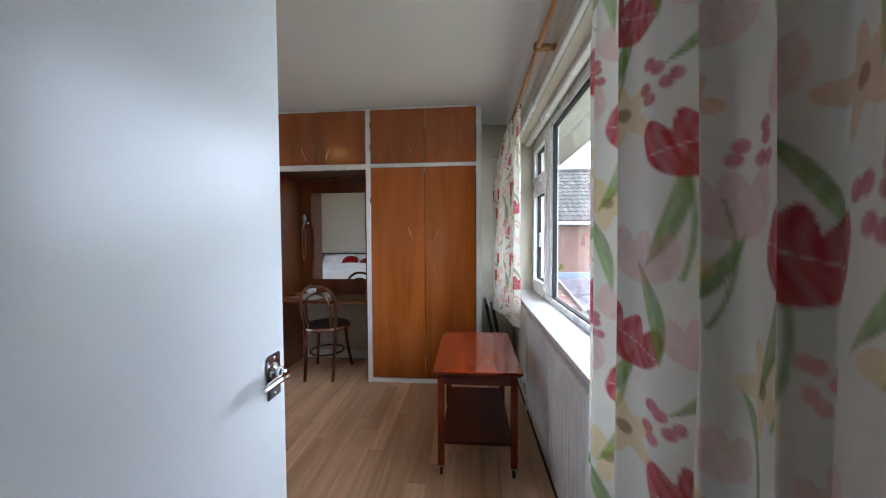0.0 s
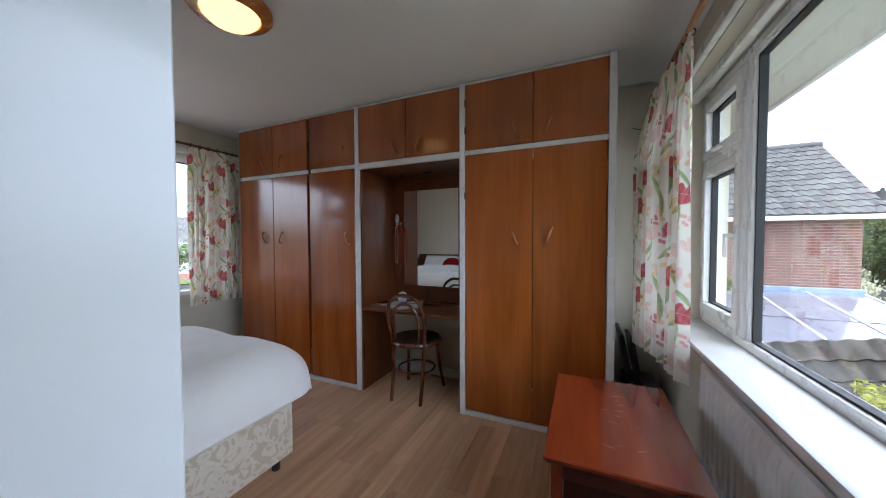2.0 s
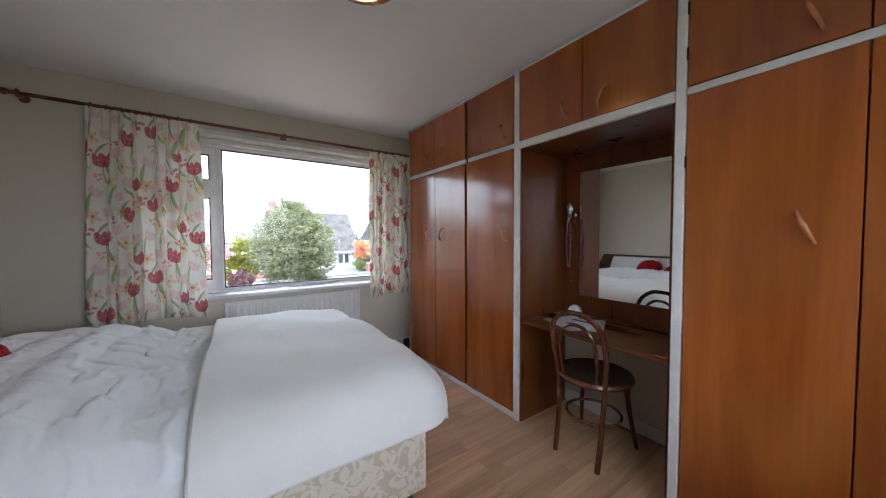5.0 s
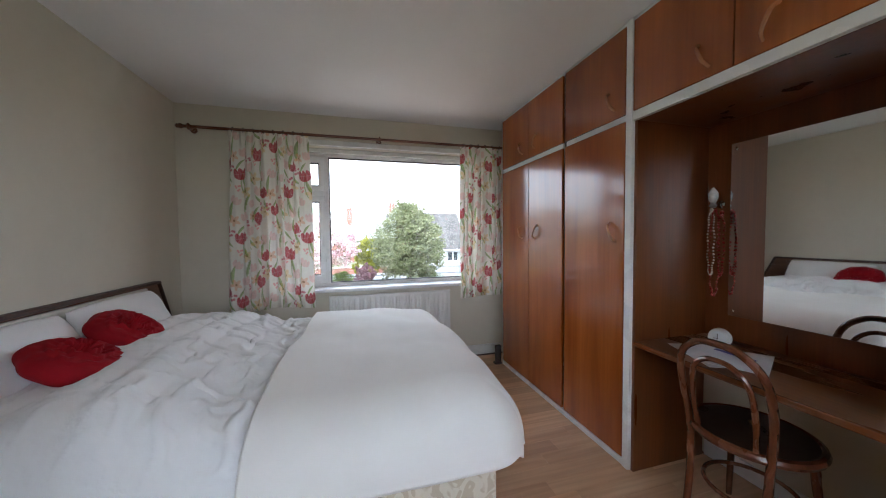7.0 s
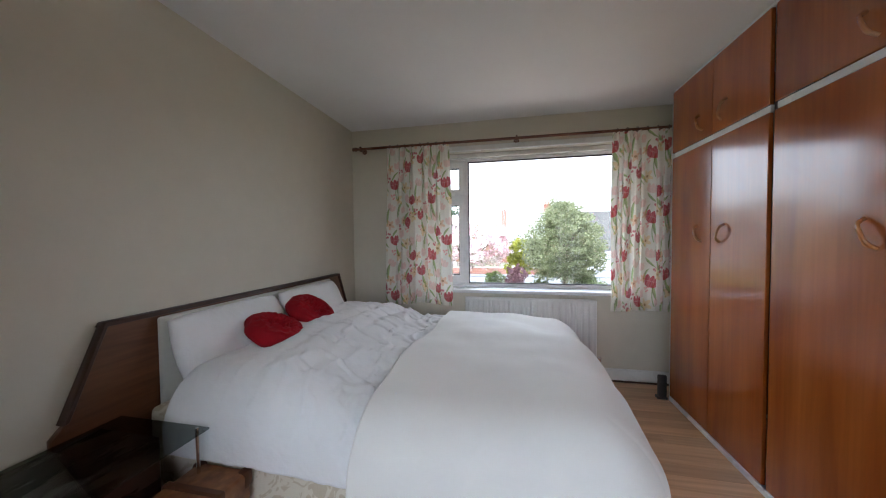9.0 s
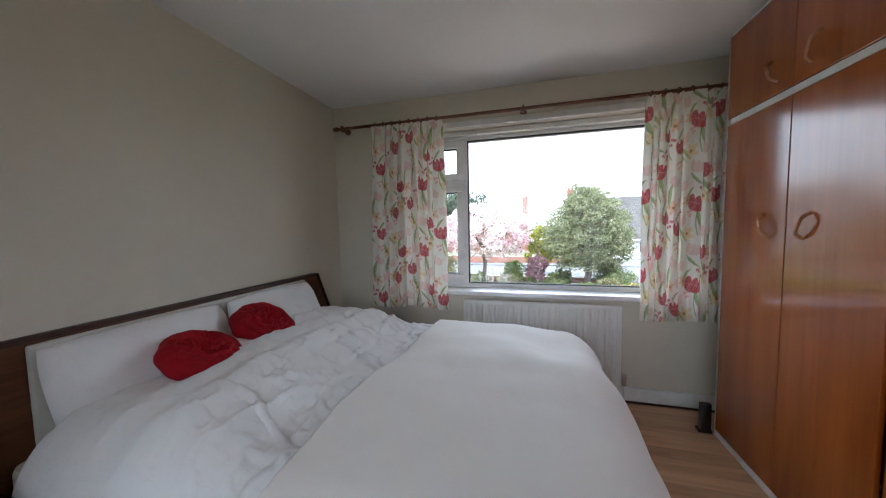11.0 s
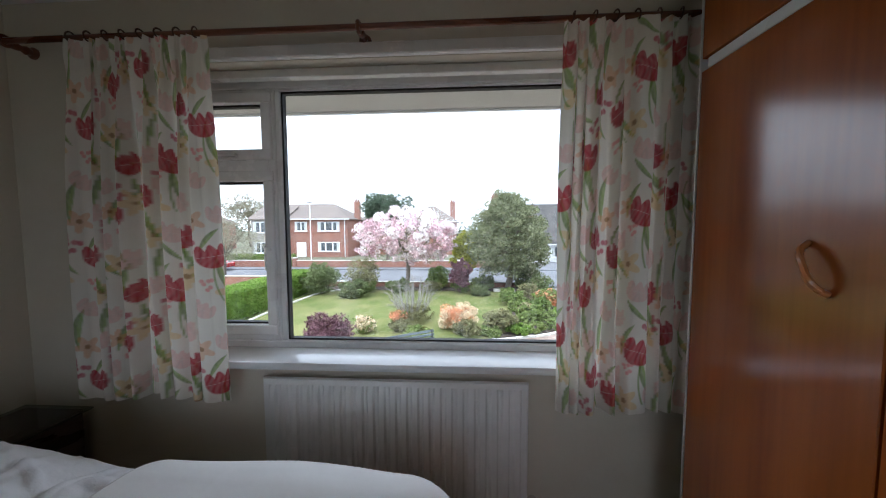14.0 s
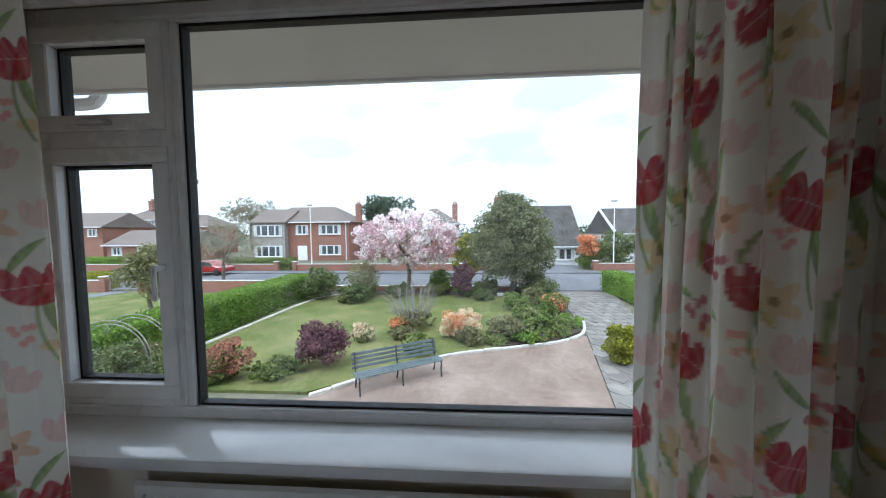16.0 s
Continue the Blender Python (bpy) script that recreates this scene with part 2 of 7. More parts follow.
LEATHER = mat("worn_brown_leather", (0.16, 0.06, 0.022), (0.34, 0.15, 0.06), (9, 9, 9), 0.5, bump=0.3, bscale=(30, 30, 30), fine=((26, 26, 26), 0.3))
LEATHD = mat("dark_leather_trim", (0.07, 0.025, 0.012), (0.12, 0.045, 0.02), (16, 16, 16), 0.5, bump=0.2)
PAPER = mat("white_paper", (0.66, 0.68, 0.72), (0.74, 0.75, 0.78), (12, 12, 12), 0.8)
BLUEP = mat("blue_ink", (0.03, 0.04, 0.20), (0.05, 0.06, 0.28), (20, 20, 20), 0.6)
PLASTW = mat("white_clock_plastic", (0.72, 0.73, 0.74), (0.78, 0.78, 0.78), (10, 10, 10), 0.3)
BLACK = mat("black_plastic", (0.012, 0.012, 0.014), (0.022, 0.02, 0.022), (10, 10, 10), 0.4)
PLUM = mat("dark_plum_vinyl", (0.018, 0.008, 0.016), (0.03, 0.014, 0.026), (8, 8, 8), 0.35)
CRYST = mat("clear_crystal", (0.6, 0.6, 0.62), (0.8, 0.8, 0.8), (40, 40, 40), 0.08, metal=0.6)
BEADR = mat("red_bead", (0.25, 0.03, 0.03), (0.4, 0.06, 0.05), (60, 60, 60), 0.25, island=0.4)
BEADW = mat("pearl_bead", (0.55, 0.5, 0.45), (0.7, 0.66, 0.6), (60, 60, 60), 0.2, island=0.3)
GLASS = glass_mat("window_glass", film=0.03)
GLASSE = glass_mat("streaked_window_glass", film=0.010)
TABLEG = glass_mat("smoked_table_glass", (0.62, 0.66, 0.66))
MIRROR = mat("silvered_mirror", (0.86, 0.88, 0.87), (0.87, 0.89, 0.88), (1, 1, 1), 0.02, metal=1.0, rvar=0.0)
LAMPG = glow_mat("lit_alabaster_glass", (1.0, 0.60, 0.20), 0.85)

# out of doors
GRASS = mat("lawn_grass", (0.11, 0.145, 0.04), (0.215, 0.215, 0.088), (0.9, 0.9, 0.9), 0.95, bump=0.5, bscale=(30, 30, 30), fine=((9, 9, 9), 0.4), spec=0.1)
FIELD = mat("rough_ground", (0.14, 0.145, 0.095), (0.20, 0.195, 0.14), (0.4, 0.4, 0.4), 0.95, spec=0.1, fine=((3, 3, 3), 0.3))
TARMAC = mat("grey_tarmac", (0.12, 0.125, 0.135), (0.17, 0.175, 0.185), (0.5, 0.5, 0.5), 0.85, bump=0.2, bscale=(40, 40, 40), fine=((6, 6, 6), 0.12))
PAVE = mat("pink_concrete_forecourt", (0.215, 0.155, 0.12), (0.31, 0.24, 0.195), (0.7, 0.7, 0.7), 0.85, bump=0.2, bscale=(30, 30, 30), fine=((9, 9, 9), 0.25))
CRAZY = mat("crazy_paving_stone", (0.17, 0.16, 0.145), (0.26, 0.245, 0.22), (2, 2, 2), 0.85, bump=0.2, bscale=(20, 20, 20), rand=0.25)
KERB = mat("pale_kerb_stone", (0.55, 0.53, 0.48), (0.68, 0.66, 0.60), (3, 3, 3), 0.8, fine=((12, 12, 12), 0.15), rand=0.1)
BRICK = mat("red_brick", (0.30, 0.095, 0.05), (0.40, 0.15, 0.085), (2.5, 2.5, 9), 0.85, bump=0.15, bscale=(20, 20, 20), rand=0.2, fine=((8, 8, 14), 0.2))
MORTAR = mat("brick_mortar", (0.27, 0.17, 0.13), (0.34, 0.22, 0.17), (4, 4, 4), 0.9)
STONEW = mat("grey_stone_cladding", (0.26, 0.24, 0.22), (0.38, 0.36, 0.33), (2.5, 2.5, 3.5), 0.9, fine=((6, 6, 9), 0.25))
ROOFG = mat("grey_concrete_tile", (0.065, 0.062, 0.06), (0.12, 0.114, 0.108), (1.4, 1.4, 1.4), 0.92, spec=0.2, bump=0.3, bscale=(14, 14, 14), rand=0.2, fine=((5, 5, 5), 0.2))
ROOFB = mat("brown_roof_tile", (0.14, 0.115, 0.10), (0.20, 0.165, 0.14), (0.5, 0.5, 3), 0.85, fine=((3, 3, 8), 0.2))
LICHEN = mat("weathered_hip_tile", (0.030, 0.026, 0.021), (0.07, 0.06, 0.049), (3, 3, 3), 0.95, spec=0.15, bump=0.5, bscale=(25, 25, 25), rand=0.3, fine=((11, 11, 11), 0.3))
LICH2 = mat("pale_lichen", (0.20, 0.20, 0.185), (0.28, 0.28, 0.26), (14, 14, 14), 0.95)
SOLAR = mat("blue_solar_cell", (0.10, 0.105, 0.13), (0.15, 0.15, 0.18), (2, 2, 2), 0.12, coat=0.6, rvar=0.04)
ALU = mat("pale_aluminium", (0.66, 0.67, 0.68), (0.74, 0.75, 0.76), (6, 6, 6), 0.35, metal=0.6)
FASCIA = mat("white_fascia", (0.70, 0.71, 0.72), (0.77, 0.78, 0.78), (3, 3, 3), 0.45)
SOFFIT = mat("pale_soffit", (0.55, 0.55, 0.52), (0.60, 0.60, 0.57), (2, 2, 2), 0.7)
PANEW = mat("far_window_pane", (0.045, 0.055, 0.06), (0.09, 0.10, 0.11), (0.6, 0.6, 0.9), 0.08)
NETC = mat("net_curtain", (0.42, 0.45, 0.44), (0.58, 0.60, 0.58), (3, 3, 0.8), 0.8)
BARK = mat("grey_bark", (0.10, 0.08, 0.065), (0.19, 0.16, 0.13), (9, 9, 3), 0.9, bump=0.4, bscale=(24, 24, 8))
TWIG = mat("pale_bare_twig", (0.22, 0.205, 0.185), (0.33, 0.315, 0.285), (9, 9, 9), 0.9)
BENCHM = mat("green_grey_bench_paint", (0.085, 0.115, 0.12), (0.14, 0.17, 0.175), (5, 5, 5), 0.5, fine=((30, 30, 30), 0.2))
IRON = mat("black_cast_iron", (0.02, 0.022, 0.024), (0.035, 0.036, 0.038), (20, 20, 20), 0.45)
DRIVE = mat("drive_mortar", (0.16, 0.145, 0.125), (0.24, 0.22, 0.195), (3, 3, 3), 0.9, bump=0.3, bscale=(20, 20, 20), fine=((11, 11, 11), 0.25))
SOIL = mat("dark_border_soil", (0.05, 0.038, 0.028), (0.085, 0.065, 0.045), (5, 5, 5), 0.95, bump=0.5, bscale=(20, 20, 20))
REDCAR = mat("red_car_paint", (0.34, 0.02, 0.02), (0.38, 0.03, 0.025), (3, 3, 3), 0.2, coat=0.5)
SHEDW = mat("shed_timber", (0.17, 0.10, 0.055), (0.24, 0.15, 0.085), (3, 3, 12), 0.8)
POLEM = mat("grey_pole", (0.24, 0.23, 0.21), (0.33, 0.32, 0.30), (6, 6, 2), 0.7)


def leaf_mat(name, c1, c2, var=0.45):
    return mat(name, c1, c2, (1.1, 1.1, 1.1), 0.8, island=var, transl=0.3, spec=0.15)


LF_CON = leaf_mat("conifer_leaf", (0.165, 0.185, 0.095), (0.26, 0.28, 0.155))
LF_PINE = leaf_mat("pine_leaf", (0.08, 0.115, 0.075), (0.12, 0.155, 0.10))
LF_HEDGE = leaf_mat("hedge_leaf", (0.15, 0.25, 0.045), (0.25, 0.37, 0.08))
LF_DARK = leaf_mat("dark_shrub_leaf", (0.135, 0.18, 0.075), (0.215, 0.25, 0.115))
LF_GREEN = leaf_mat("shrub_leaf", (0.16, 0.225, 0.065), (0.25, 0.305, 0.105))
LF_OLIVE = leaf_mat("olive_leaf", (0.215, 0.215, 0.105), (0.31, 0.30, 0.155))
LF_LIME = leaf_mat("yellow_green_leaf", (0.22, 0.24, 0.03), (0.34, 0.34, 0.05))
LF_PURP = leaf_mat("purple_maple_leaf", (0.165, 0.08, 0.098), (0.255, 0.14, 0.158))
LF_RED = leaf_mat("red_photinia_leaf", (0.34, 0.14, 0.10), (0.45, 0.23, 0.16))
LF_WOOD = leaf_mat("dark_tree_leaf", (0.05, 0.07, 0.025), (0.10, 0.115, 0.04))
LF_PINK = leaf_mat("pink_blossom", (0.76, 0.50, 0.55), (0.92, 0.78, 0.79), 0.5)
LF_PALE = leaf_mat("pale_blossom", (0.90, 0.80, 0.80), (0.95, 0.90, 0.89), 0.25)
LF_ORNG = leaf_mat("orange_blossom", (0.66, 0.26, 0.12), (0.80, 0.42, 0.24), 0.3)
LF_YEL = leaf_mat("cream_azalea", (0.72, 0.56, 0.36), (0.85, 0.74, 0.54), 0.3)
LF_TWIG = leaf_mat("budding_twigs", (0.27, 0.255, 0.18), (0.38, 0.355, 0.26), 0.35)
LF_WHT = leaf_mat("white_blossom", (0.34, 0.33, 0.21), (0.52, 0.50, 0.36), 0.4)

# ---- builders ----
MW = {}


def thing(name, loc=(0, 0, 0), rz=0.0, label="", category="", group="", kind=""):
    ob = new(name)
    ob.empty_display_size = 0.1
    ob.matrix_basis = pose(*loc, 0, 0, rz)
    MW[ob] = pose(*loc, 0, 0, rz)
    return tagged(ob, label, category, group, kind)


def mesh_from(bm, name, material, smooth=None):
    me = bpy.data.meshes.new(name)
    bm.to_mesh(me)
    bm.free()
    me.materials.append(material)
    if smooth is not None:
        me.shade_smooth()
        if smooth < 180:
            me.set_sharp_from_angle(angle=radians(smooth))
    return me


def part(name, bm, material, parent, label="", smooth=35, local=False, kind=""):
    """One mesh object under a thing or part. The bmesh is in world metres, or in the thing's own if local."""
    if not local:
        bm.transform(MW[parent].inverted())
    ob = new(name, mesh_from(bm, name, material, smooth))
    ob.parent = parent
    MW[ob] = MW[parent]
    return tagged(ob, label, kind=kind)


def solid(name, bm, material, label="", category="", kind="", group="", smooth=35):
    """A top-level mesh with its origin at its base."""
    co = np.array([v.co[:] for v in bm.verts])
    c = Vector(((co[:, 0].min() + co[:, 0].max()) / 2, (co[:, 1].min() + co[:, 1].max()) / 2, co[:, 2].min()))
    bm.transform(Matrix.Translation(-c))
    ob = new(name, mesh_from(bm, name, material, smooth))
    ob.location = c
    MW[ob] = Matrix.Translation(c)
    return tagged(ob, label, category, group, kind)


def box(x0, y0, z0, x1, y1, z1, bev=0.0, bm=None, seg=1):
    own = bmesh.new()
    bmesh.ops.create_cube(own, size=1.0)
    for v in own.verts:
        v.co = Vector(((x0 + x1) / 2 + v.co.x * abs(x1 - x0), (y0 + y1) / 2 + v.co.y * abs(y1 - y0), (z0 + z1) / 2 + v.co.z * abs(z1 - z0)))
    if bev:
        bmesh.ops.bevel(own, geom=own.edges[:], offset=bev, segments=seg, affect="EDGES", profile=0.6)
    return join(bm, own)


def join(bm, own):
    if bm is None:
        return own
    me = bpy.data.meshes.new("tmp")
    own.to_mesh(me)
    own.free()
    bm.from_mesh(me)
    bpy.data.meshes.remove(me)
    return bm


def smooth_path(pts, k=6, closed=False):
    """A rounder path through the points."""
    out, n = [], len(pts)
    P = [Vector(p) for p in pts]
    for i in range(n if closed else n - 1):
        a, b, c, d = (P[(i - 1) % n], P[i], P[(i + 1) % n], P[(i + 2) % n]) if closed else (P[max(i - 1, 0)], P[i], P[i + 1], P[min(i + 2, n - 1)])
        for j in range(k):
            t = j / k
            out.append(0.5 * ((2 * b) + (c - a) * t + (2 * a - 5 * b + 4 * c - d) * t * t + (3 * b - a - 3 * c + d) * t ** 3))
    if not closed:
        out.append(P[-1])
    return out


def tube(pts, r, seg=8, closed=False, bm=None, r2=None, flat=1.0):
    """A round bar along a path, of radius r, tapering to r2; flat squeezes its section."""
    own = bmesh.new()
    n, rings = len(pts), []
    P = [Vector(p) for p in pts]
    up = Vector((0, 0, 1))
    for i in range(n):
        a, b = (P[(i - 1) % n], P[(i + 1) % n]) if closed else (P[max(i - 1, 0)], P[min(i + 1, n - 1)])
        d = (b - a).normalized()
        u = d.cross(up)
        if u.length < 0.05:
            u = d.cross(Vector((0, 1, 0)))
        u.normalize()
        if i and u.dot(last) < 0:
            u = -u
        last = u
        w = u.cross(d).normalized()
        rr = r if r2 is None else r + (r2 - r) * i / (n - 1)
        rings.append([own.verts.new(P[i] + rr * (math.cos(q) * u + flat * math.sin(q) * w)) for q in [2 * math.pi * j / seg for j in range(seg)]])
    for i in range(n if closed else n - 1):
        A, B = rings[i], rings[(i + 1) % n]
        for j in range(seg):
            own.faces.new((A[j], A[(j + 1) % seg], B[(j + 1) % seg], B[j]))
    if not closed:
        own.faces.new(rings[0][::-1])
        own.faces.new(rings[-1])
    bmesh.ops.recalc_face_normals(own, faces=own.faces[:])
    return join(bm, own)


def lathe(prof, centre, seg=20, axis="z", bm=None):
    """A turned body: prof lists (radius, height) from the base up."""
    own = bmesh.new()
    rings = []
    for r, h in prof:
        rings.append([own.verts.new((r * math.cos(2 * math.pi * j / seg), r * math.sin(2 * math.pi * j / seg), h)) for j in range(seg)])
    for A, B in zip(rings, rings[1:]):
        for j in range(seg):
            own.faces.new((A[j], A[(j + 1) % seg], B[(j + 1) % seg], B[j]))
    own.faces.new(rings[0][::-1])
    own.faces.new(rings[-1])
    if axis == "y":
        own.transform(pose(0, 0, 0, -90))
    if axis == "x":
        own.transform(pose(0, 0, 0, 0, 90))
    own.transform(Matrix.Translation(centre))
    return join(bm, own)


def prism(poly, axis, a, b, bev=0.0, bm=None):
    """A plate: a polygon in the two other axes, from a to b along the axis."""
    own = bmesh.new()
    put = {"x": lambda p, h: (h, p[0], p[1]), "y": lambda p, h: (p[0], h, p[1]), "z": lambda p, h: (p[0], p[1], h)}[axis]
    lo, hi = [own.verts.new(put(p, a)) for p in poly], [own.verts.new(put(p, b)) for p in poly]
    own.faces.new(lo[::-1])
    own.faces.new(hi)
    for i in range(len(poly)):
        j = (i + 1) % len(poly)
        own.faces.new((lo[i], lo[j], hi[j], hi[i]))
    bmesh.ops.recalc_face_normals(own, faces=own.faces[:])
    if bev:
        bmesh.ops.bevel(own, geom=own.edges[:], offset=bev, segments=1, affect="EDGES")
    return join(bm, own)


def grid_mesh(name, X, Y, Z, material, cols=None):
    """A sheet through three arrays of the same shape; cols colours its points."""
    h, w = X.shape
    idx = np.arange(h * w).reshape(h, w)
    q = np.stack((idx[:-1, :-1], idx[:-1, 1:], idx[1:, 1:], idx[1:, :-1]), -1).reshape(-1, 4)
    me = bpy.data.meshes.new(name)
    me.vertices.add(h * w)
    me.vertices.foreach_set("co", np.stack((X, Y, Z), -1).astype(np.float32).ravel())
    me.loops.add(q.size)
    me.loops.foreach_set("vertex_index", q.ravel().astype(np.int32))
    me.polygons.add(len(q))
    me.polygons.foreach_set("loop_start", np.arange(0, q.size, 4, dtype=np.int32))
    me.update()
    me.validate()
    if cols is not None:
        at = me.color_attributes.new("print", "FLOAT_COLOR", "POINT")
        at.data.foreach_set("color", np.concatenate((cols, np.ones((h, w, 1))), -1).astype(np.float32).ravel())
    me.materials.append(material)
    me.shade_smooth()
    return me


def quads_mesh(name, C, U, V, material):
    """Many small four-sided leaves: centres and two half-axes each."""
    n = len(C)
    co = np.stack((C - U, C - V * 0.6, C + U, C + V * 0.6), 1).reshape(-1, 3)
    me = bpy.data.meshes.new(name)
    me.vertices.add(4 * n)
    me.vertices.foreach_set("co", co.astype(np.float32).ravel())
    me.loops.add(4 * n)
    me.loops.foreach_set("vertex_index", np.arange(4 * n, dtype=np.int32))
    me.polygons.add(n)
    me.polygons.foreach_set("loop_start", np.arange(0, 4 * n, 4, dtype=np.int32))
    me.update()
    me.materials.append(material)
    return me


def crown(name, parent, clumps, n, size, material, label="", seed=0, shell=0.55, origin=(0, 0, 0), kind=""):
    """Leaves in clumps: (x, y, z, rx, ry, rz) each; most sit near the clump's skin."""
    rng = np.random.default_rng(seed)
    cl = np.array(clumps, float)
    wgt = (cl[:, 3] * cl[:, 4] * cl[:, 5]) ** 0.67
    pick = rng.choice(len(cl), n, p=wgt / wgt.sum())
    d = rng.normal(size=(n, 3))
    d /= np.linalg.norm(d, axis=1)[:, None]
    rad = (shell + (1 - shell) * rng.random(n) ** 0.6)[:, None] * (0.85 + 0.3 * rng.random((n, 1)))
    C = cl[pick, :3] + d * rad * cl[pick, 3:] - np.array(origin)
    U = rng.normal(size=(n, 3))
    U /= np.linalg.norm(U, axis=1)[:, None]
    W = np.cross(U, rng.normal(size=(n, 3)))
    W /= np.linalg.norm(W, axis=1)[:, None]
    s = size * (0.6 + 0.8 * rng.random((n, 1)))
    ob = new(name, quads_mesh(name, C, U * s, W * s, material))
    if parent:
        ob.parent = parent
    return tagged(ob, label, kind=kind)


def clump_set(seed, n, c, r, small):
    """n clumps of radius about small, spread over an ellipsoid round c with radii r."""
    rng = np.random.default_rng(seed)
    out = []
    for i in range(n):
        d = rng.normal(size=3)
        d /= np.linalg.norm(d)
        k = rng.random() ** 0.4
        s = small * (0.65 + 0.7 * rng.random())
        out.append((c[0] + d[0] * k * r[0], c[1] + d[1] * k * r[1], c[2] + d[2] * k * r[2], s, s, s * 0.8))
    return out

# ---- the room ----
XW, XE, YS, YN, ZC = -3.19, 0.86, 0.46, 3.83, 2.41      # inner faces of the walls, and the ceiling
WIN = dict(z0=0.79, z1=2.12)


def wall_with_hole(name, axis, a, b, lo, hi, top, hole, material, label):
    """A thick wall from a to b in its thickness, from lo to hi along it, with one opening (l0, l1, z0, z1)."""
    l0, l1, z0, z1 = hole
    bm = bmesh.new()
    for p0, p1, q0, q1 in ((lo, l0, 0, top), (l1, hi, 0, top), (l0, l1, 0, z0), (l0, l1, z1, top)):
        if q1 - q0 > 0.001 and p1 - p0 > 0.001:
            if axis == "x":
                box(a, p0, q0, b, p1, q1, bm=bm)
            else:
                box(p0, a, q0, p1, b, q1, bm=bm)
    bmesh.ops.remove_doubles(bm, verts=bm.verts[:], dist=0.0005)
    ob = new(name, mesh_from(bm, name, material))
    MW[ob] = Matrix()
    return tagged(ob, label, "wall", kind="structure")


wall_w = wall_with_hole("wall_west", "x", XW - 0.26, XW, YS - 0.15, YN + 0.15, 2.7, (1.15, 3.26, WIN["z0"], 2.125), WALL, "cream painted plaster wall with a wide window opening")
wall_e = wall_with_hole("wall_east", "x", XE, XE + 0.26, YS - 0.15, YN + 0.15, 2.7, (1.26, 3.50, WIN["z0"], 2.125), WALL, "cream painted plaster wall with a second window opening")
wall_s = wall_with_hole("wall_south", "y", YS - 0.12, YS, XW, XE, 2.7, (-0.03, 0.80, 0.0, 2.03), WALL, "cream painted plaster wall behind the bed, with a doorway")
wall_n = tagged(new("wall_north", mesh_from(box(XW, YN, 0, XE, YN + 0.15, 2.7), "wall_north", WALL)), "cream painted plaster wall behind the fitted wardrobes", "wall", kind="structure")
ceiling = tagged(new("ceiling", mesh_from(box(XW - 0.26, -1.2, ZC, XE + 0.26, YN + 0.15, ZC + 0.12), "ceiling", CEIL)), "matt white painted plaster ceiling", "ceiling", kind="structure")
floor = new("floor", mesh_from(box(XW, -1.2, -0.14, XE, YN, -0.012), "floor", SUBF))
MW[floor] = Matrix()
tagged(floor, "light oak laminate floor of narrow planks", "floor", kind="structure")
# the landing behind the doorway
for nm, b in (("wall_landing_west", (-0.35, -1.2, 0, -0.25, YS - 0.12, ZC)), ("wall_landing_east", (0.95, -1.2, 0, 1.05, YS - 0.12, ZC)), ("wall_landing_south", (-0.35, -1.3, 0, 1.05, -1.2, ZC))):
    tagged(new(nm, mesh_from(box(*b), nm, WALL)), "plain cream wall of the landing outside the door", "wall", kind="structure")

# cove along the top of the walls
def cove(name, a, b, axis, sx):
    prof = [(0, 0), (0, -0.075), (0.012, -0.045), (0.032, -0.022), (0.062, -0.006), (0.085, 0)]
    if axis == "y":
        bm = prism([(a[0] + sx * p, ZC + q) for p, q in prof], "y", a[1], b[1])
    else:
        bm = prism([(a[1] + sx * p, ZC + q) for p, q in prof], "x", a[0], b[0])
    tagged(new(name, mesh_from(bm, name, CEIL, 40)), "rounded white plaster cove under the ceiling", "trim", kind="structure")


cove("trim_cove_east", (XE - 0.001, YS), (XE, YN), "y", -1)

# baseboards
def baseboard(name, x0, y0, x1, y1, dx, dy):
    ob = thing(name, ((x0 + x1) / 2, (y0 + y1) / 2, 0), 0, "white painted skirting board with a brown quadrant at the floor", "baseboard", kind="structure")
    t = 0.018
    part("board", box(x0, y0, 0.0, x1 + dx * t, y1 + dy * t, 0.115, 0.004), WHITE, ob)
    part("quadrant", box(x0 + dx * t, y0 + dy * t, 0.0, x1 + dx * (t + 0.012), y1 + dy * (t + 0.012), 0.016, 0.004), DARKGAP, ob, "brown floor quadrant")


baseboard("baseboard_west", XW, YS, XW, YN, 1, 0)
baseboard("baseboard_east", XE, YS, XE, YN, -1, 0)
baseboard("baseboard_south", XW, YS, -0.12, YS, 0, 1)


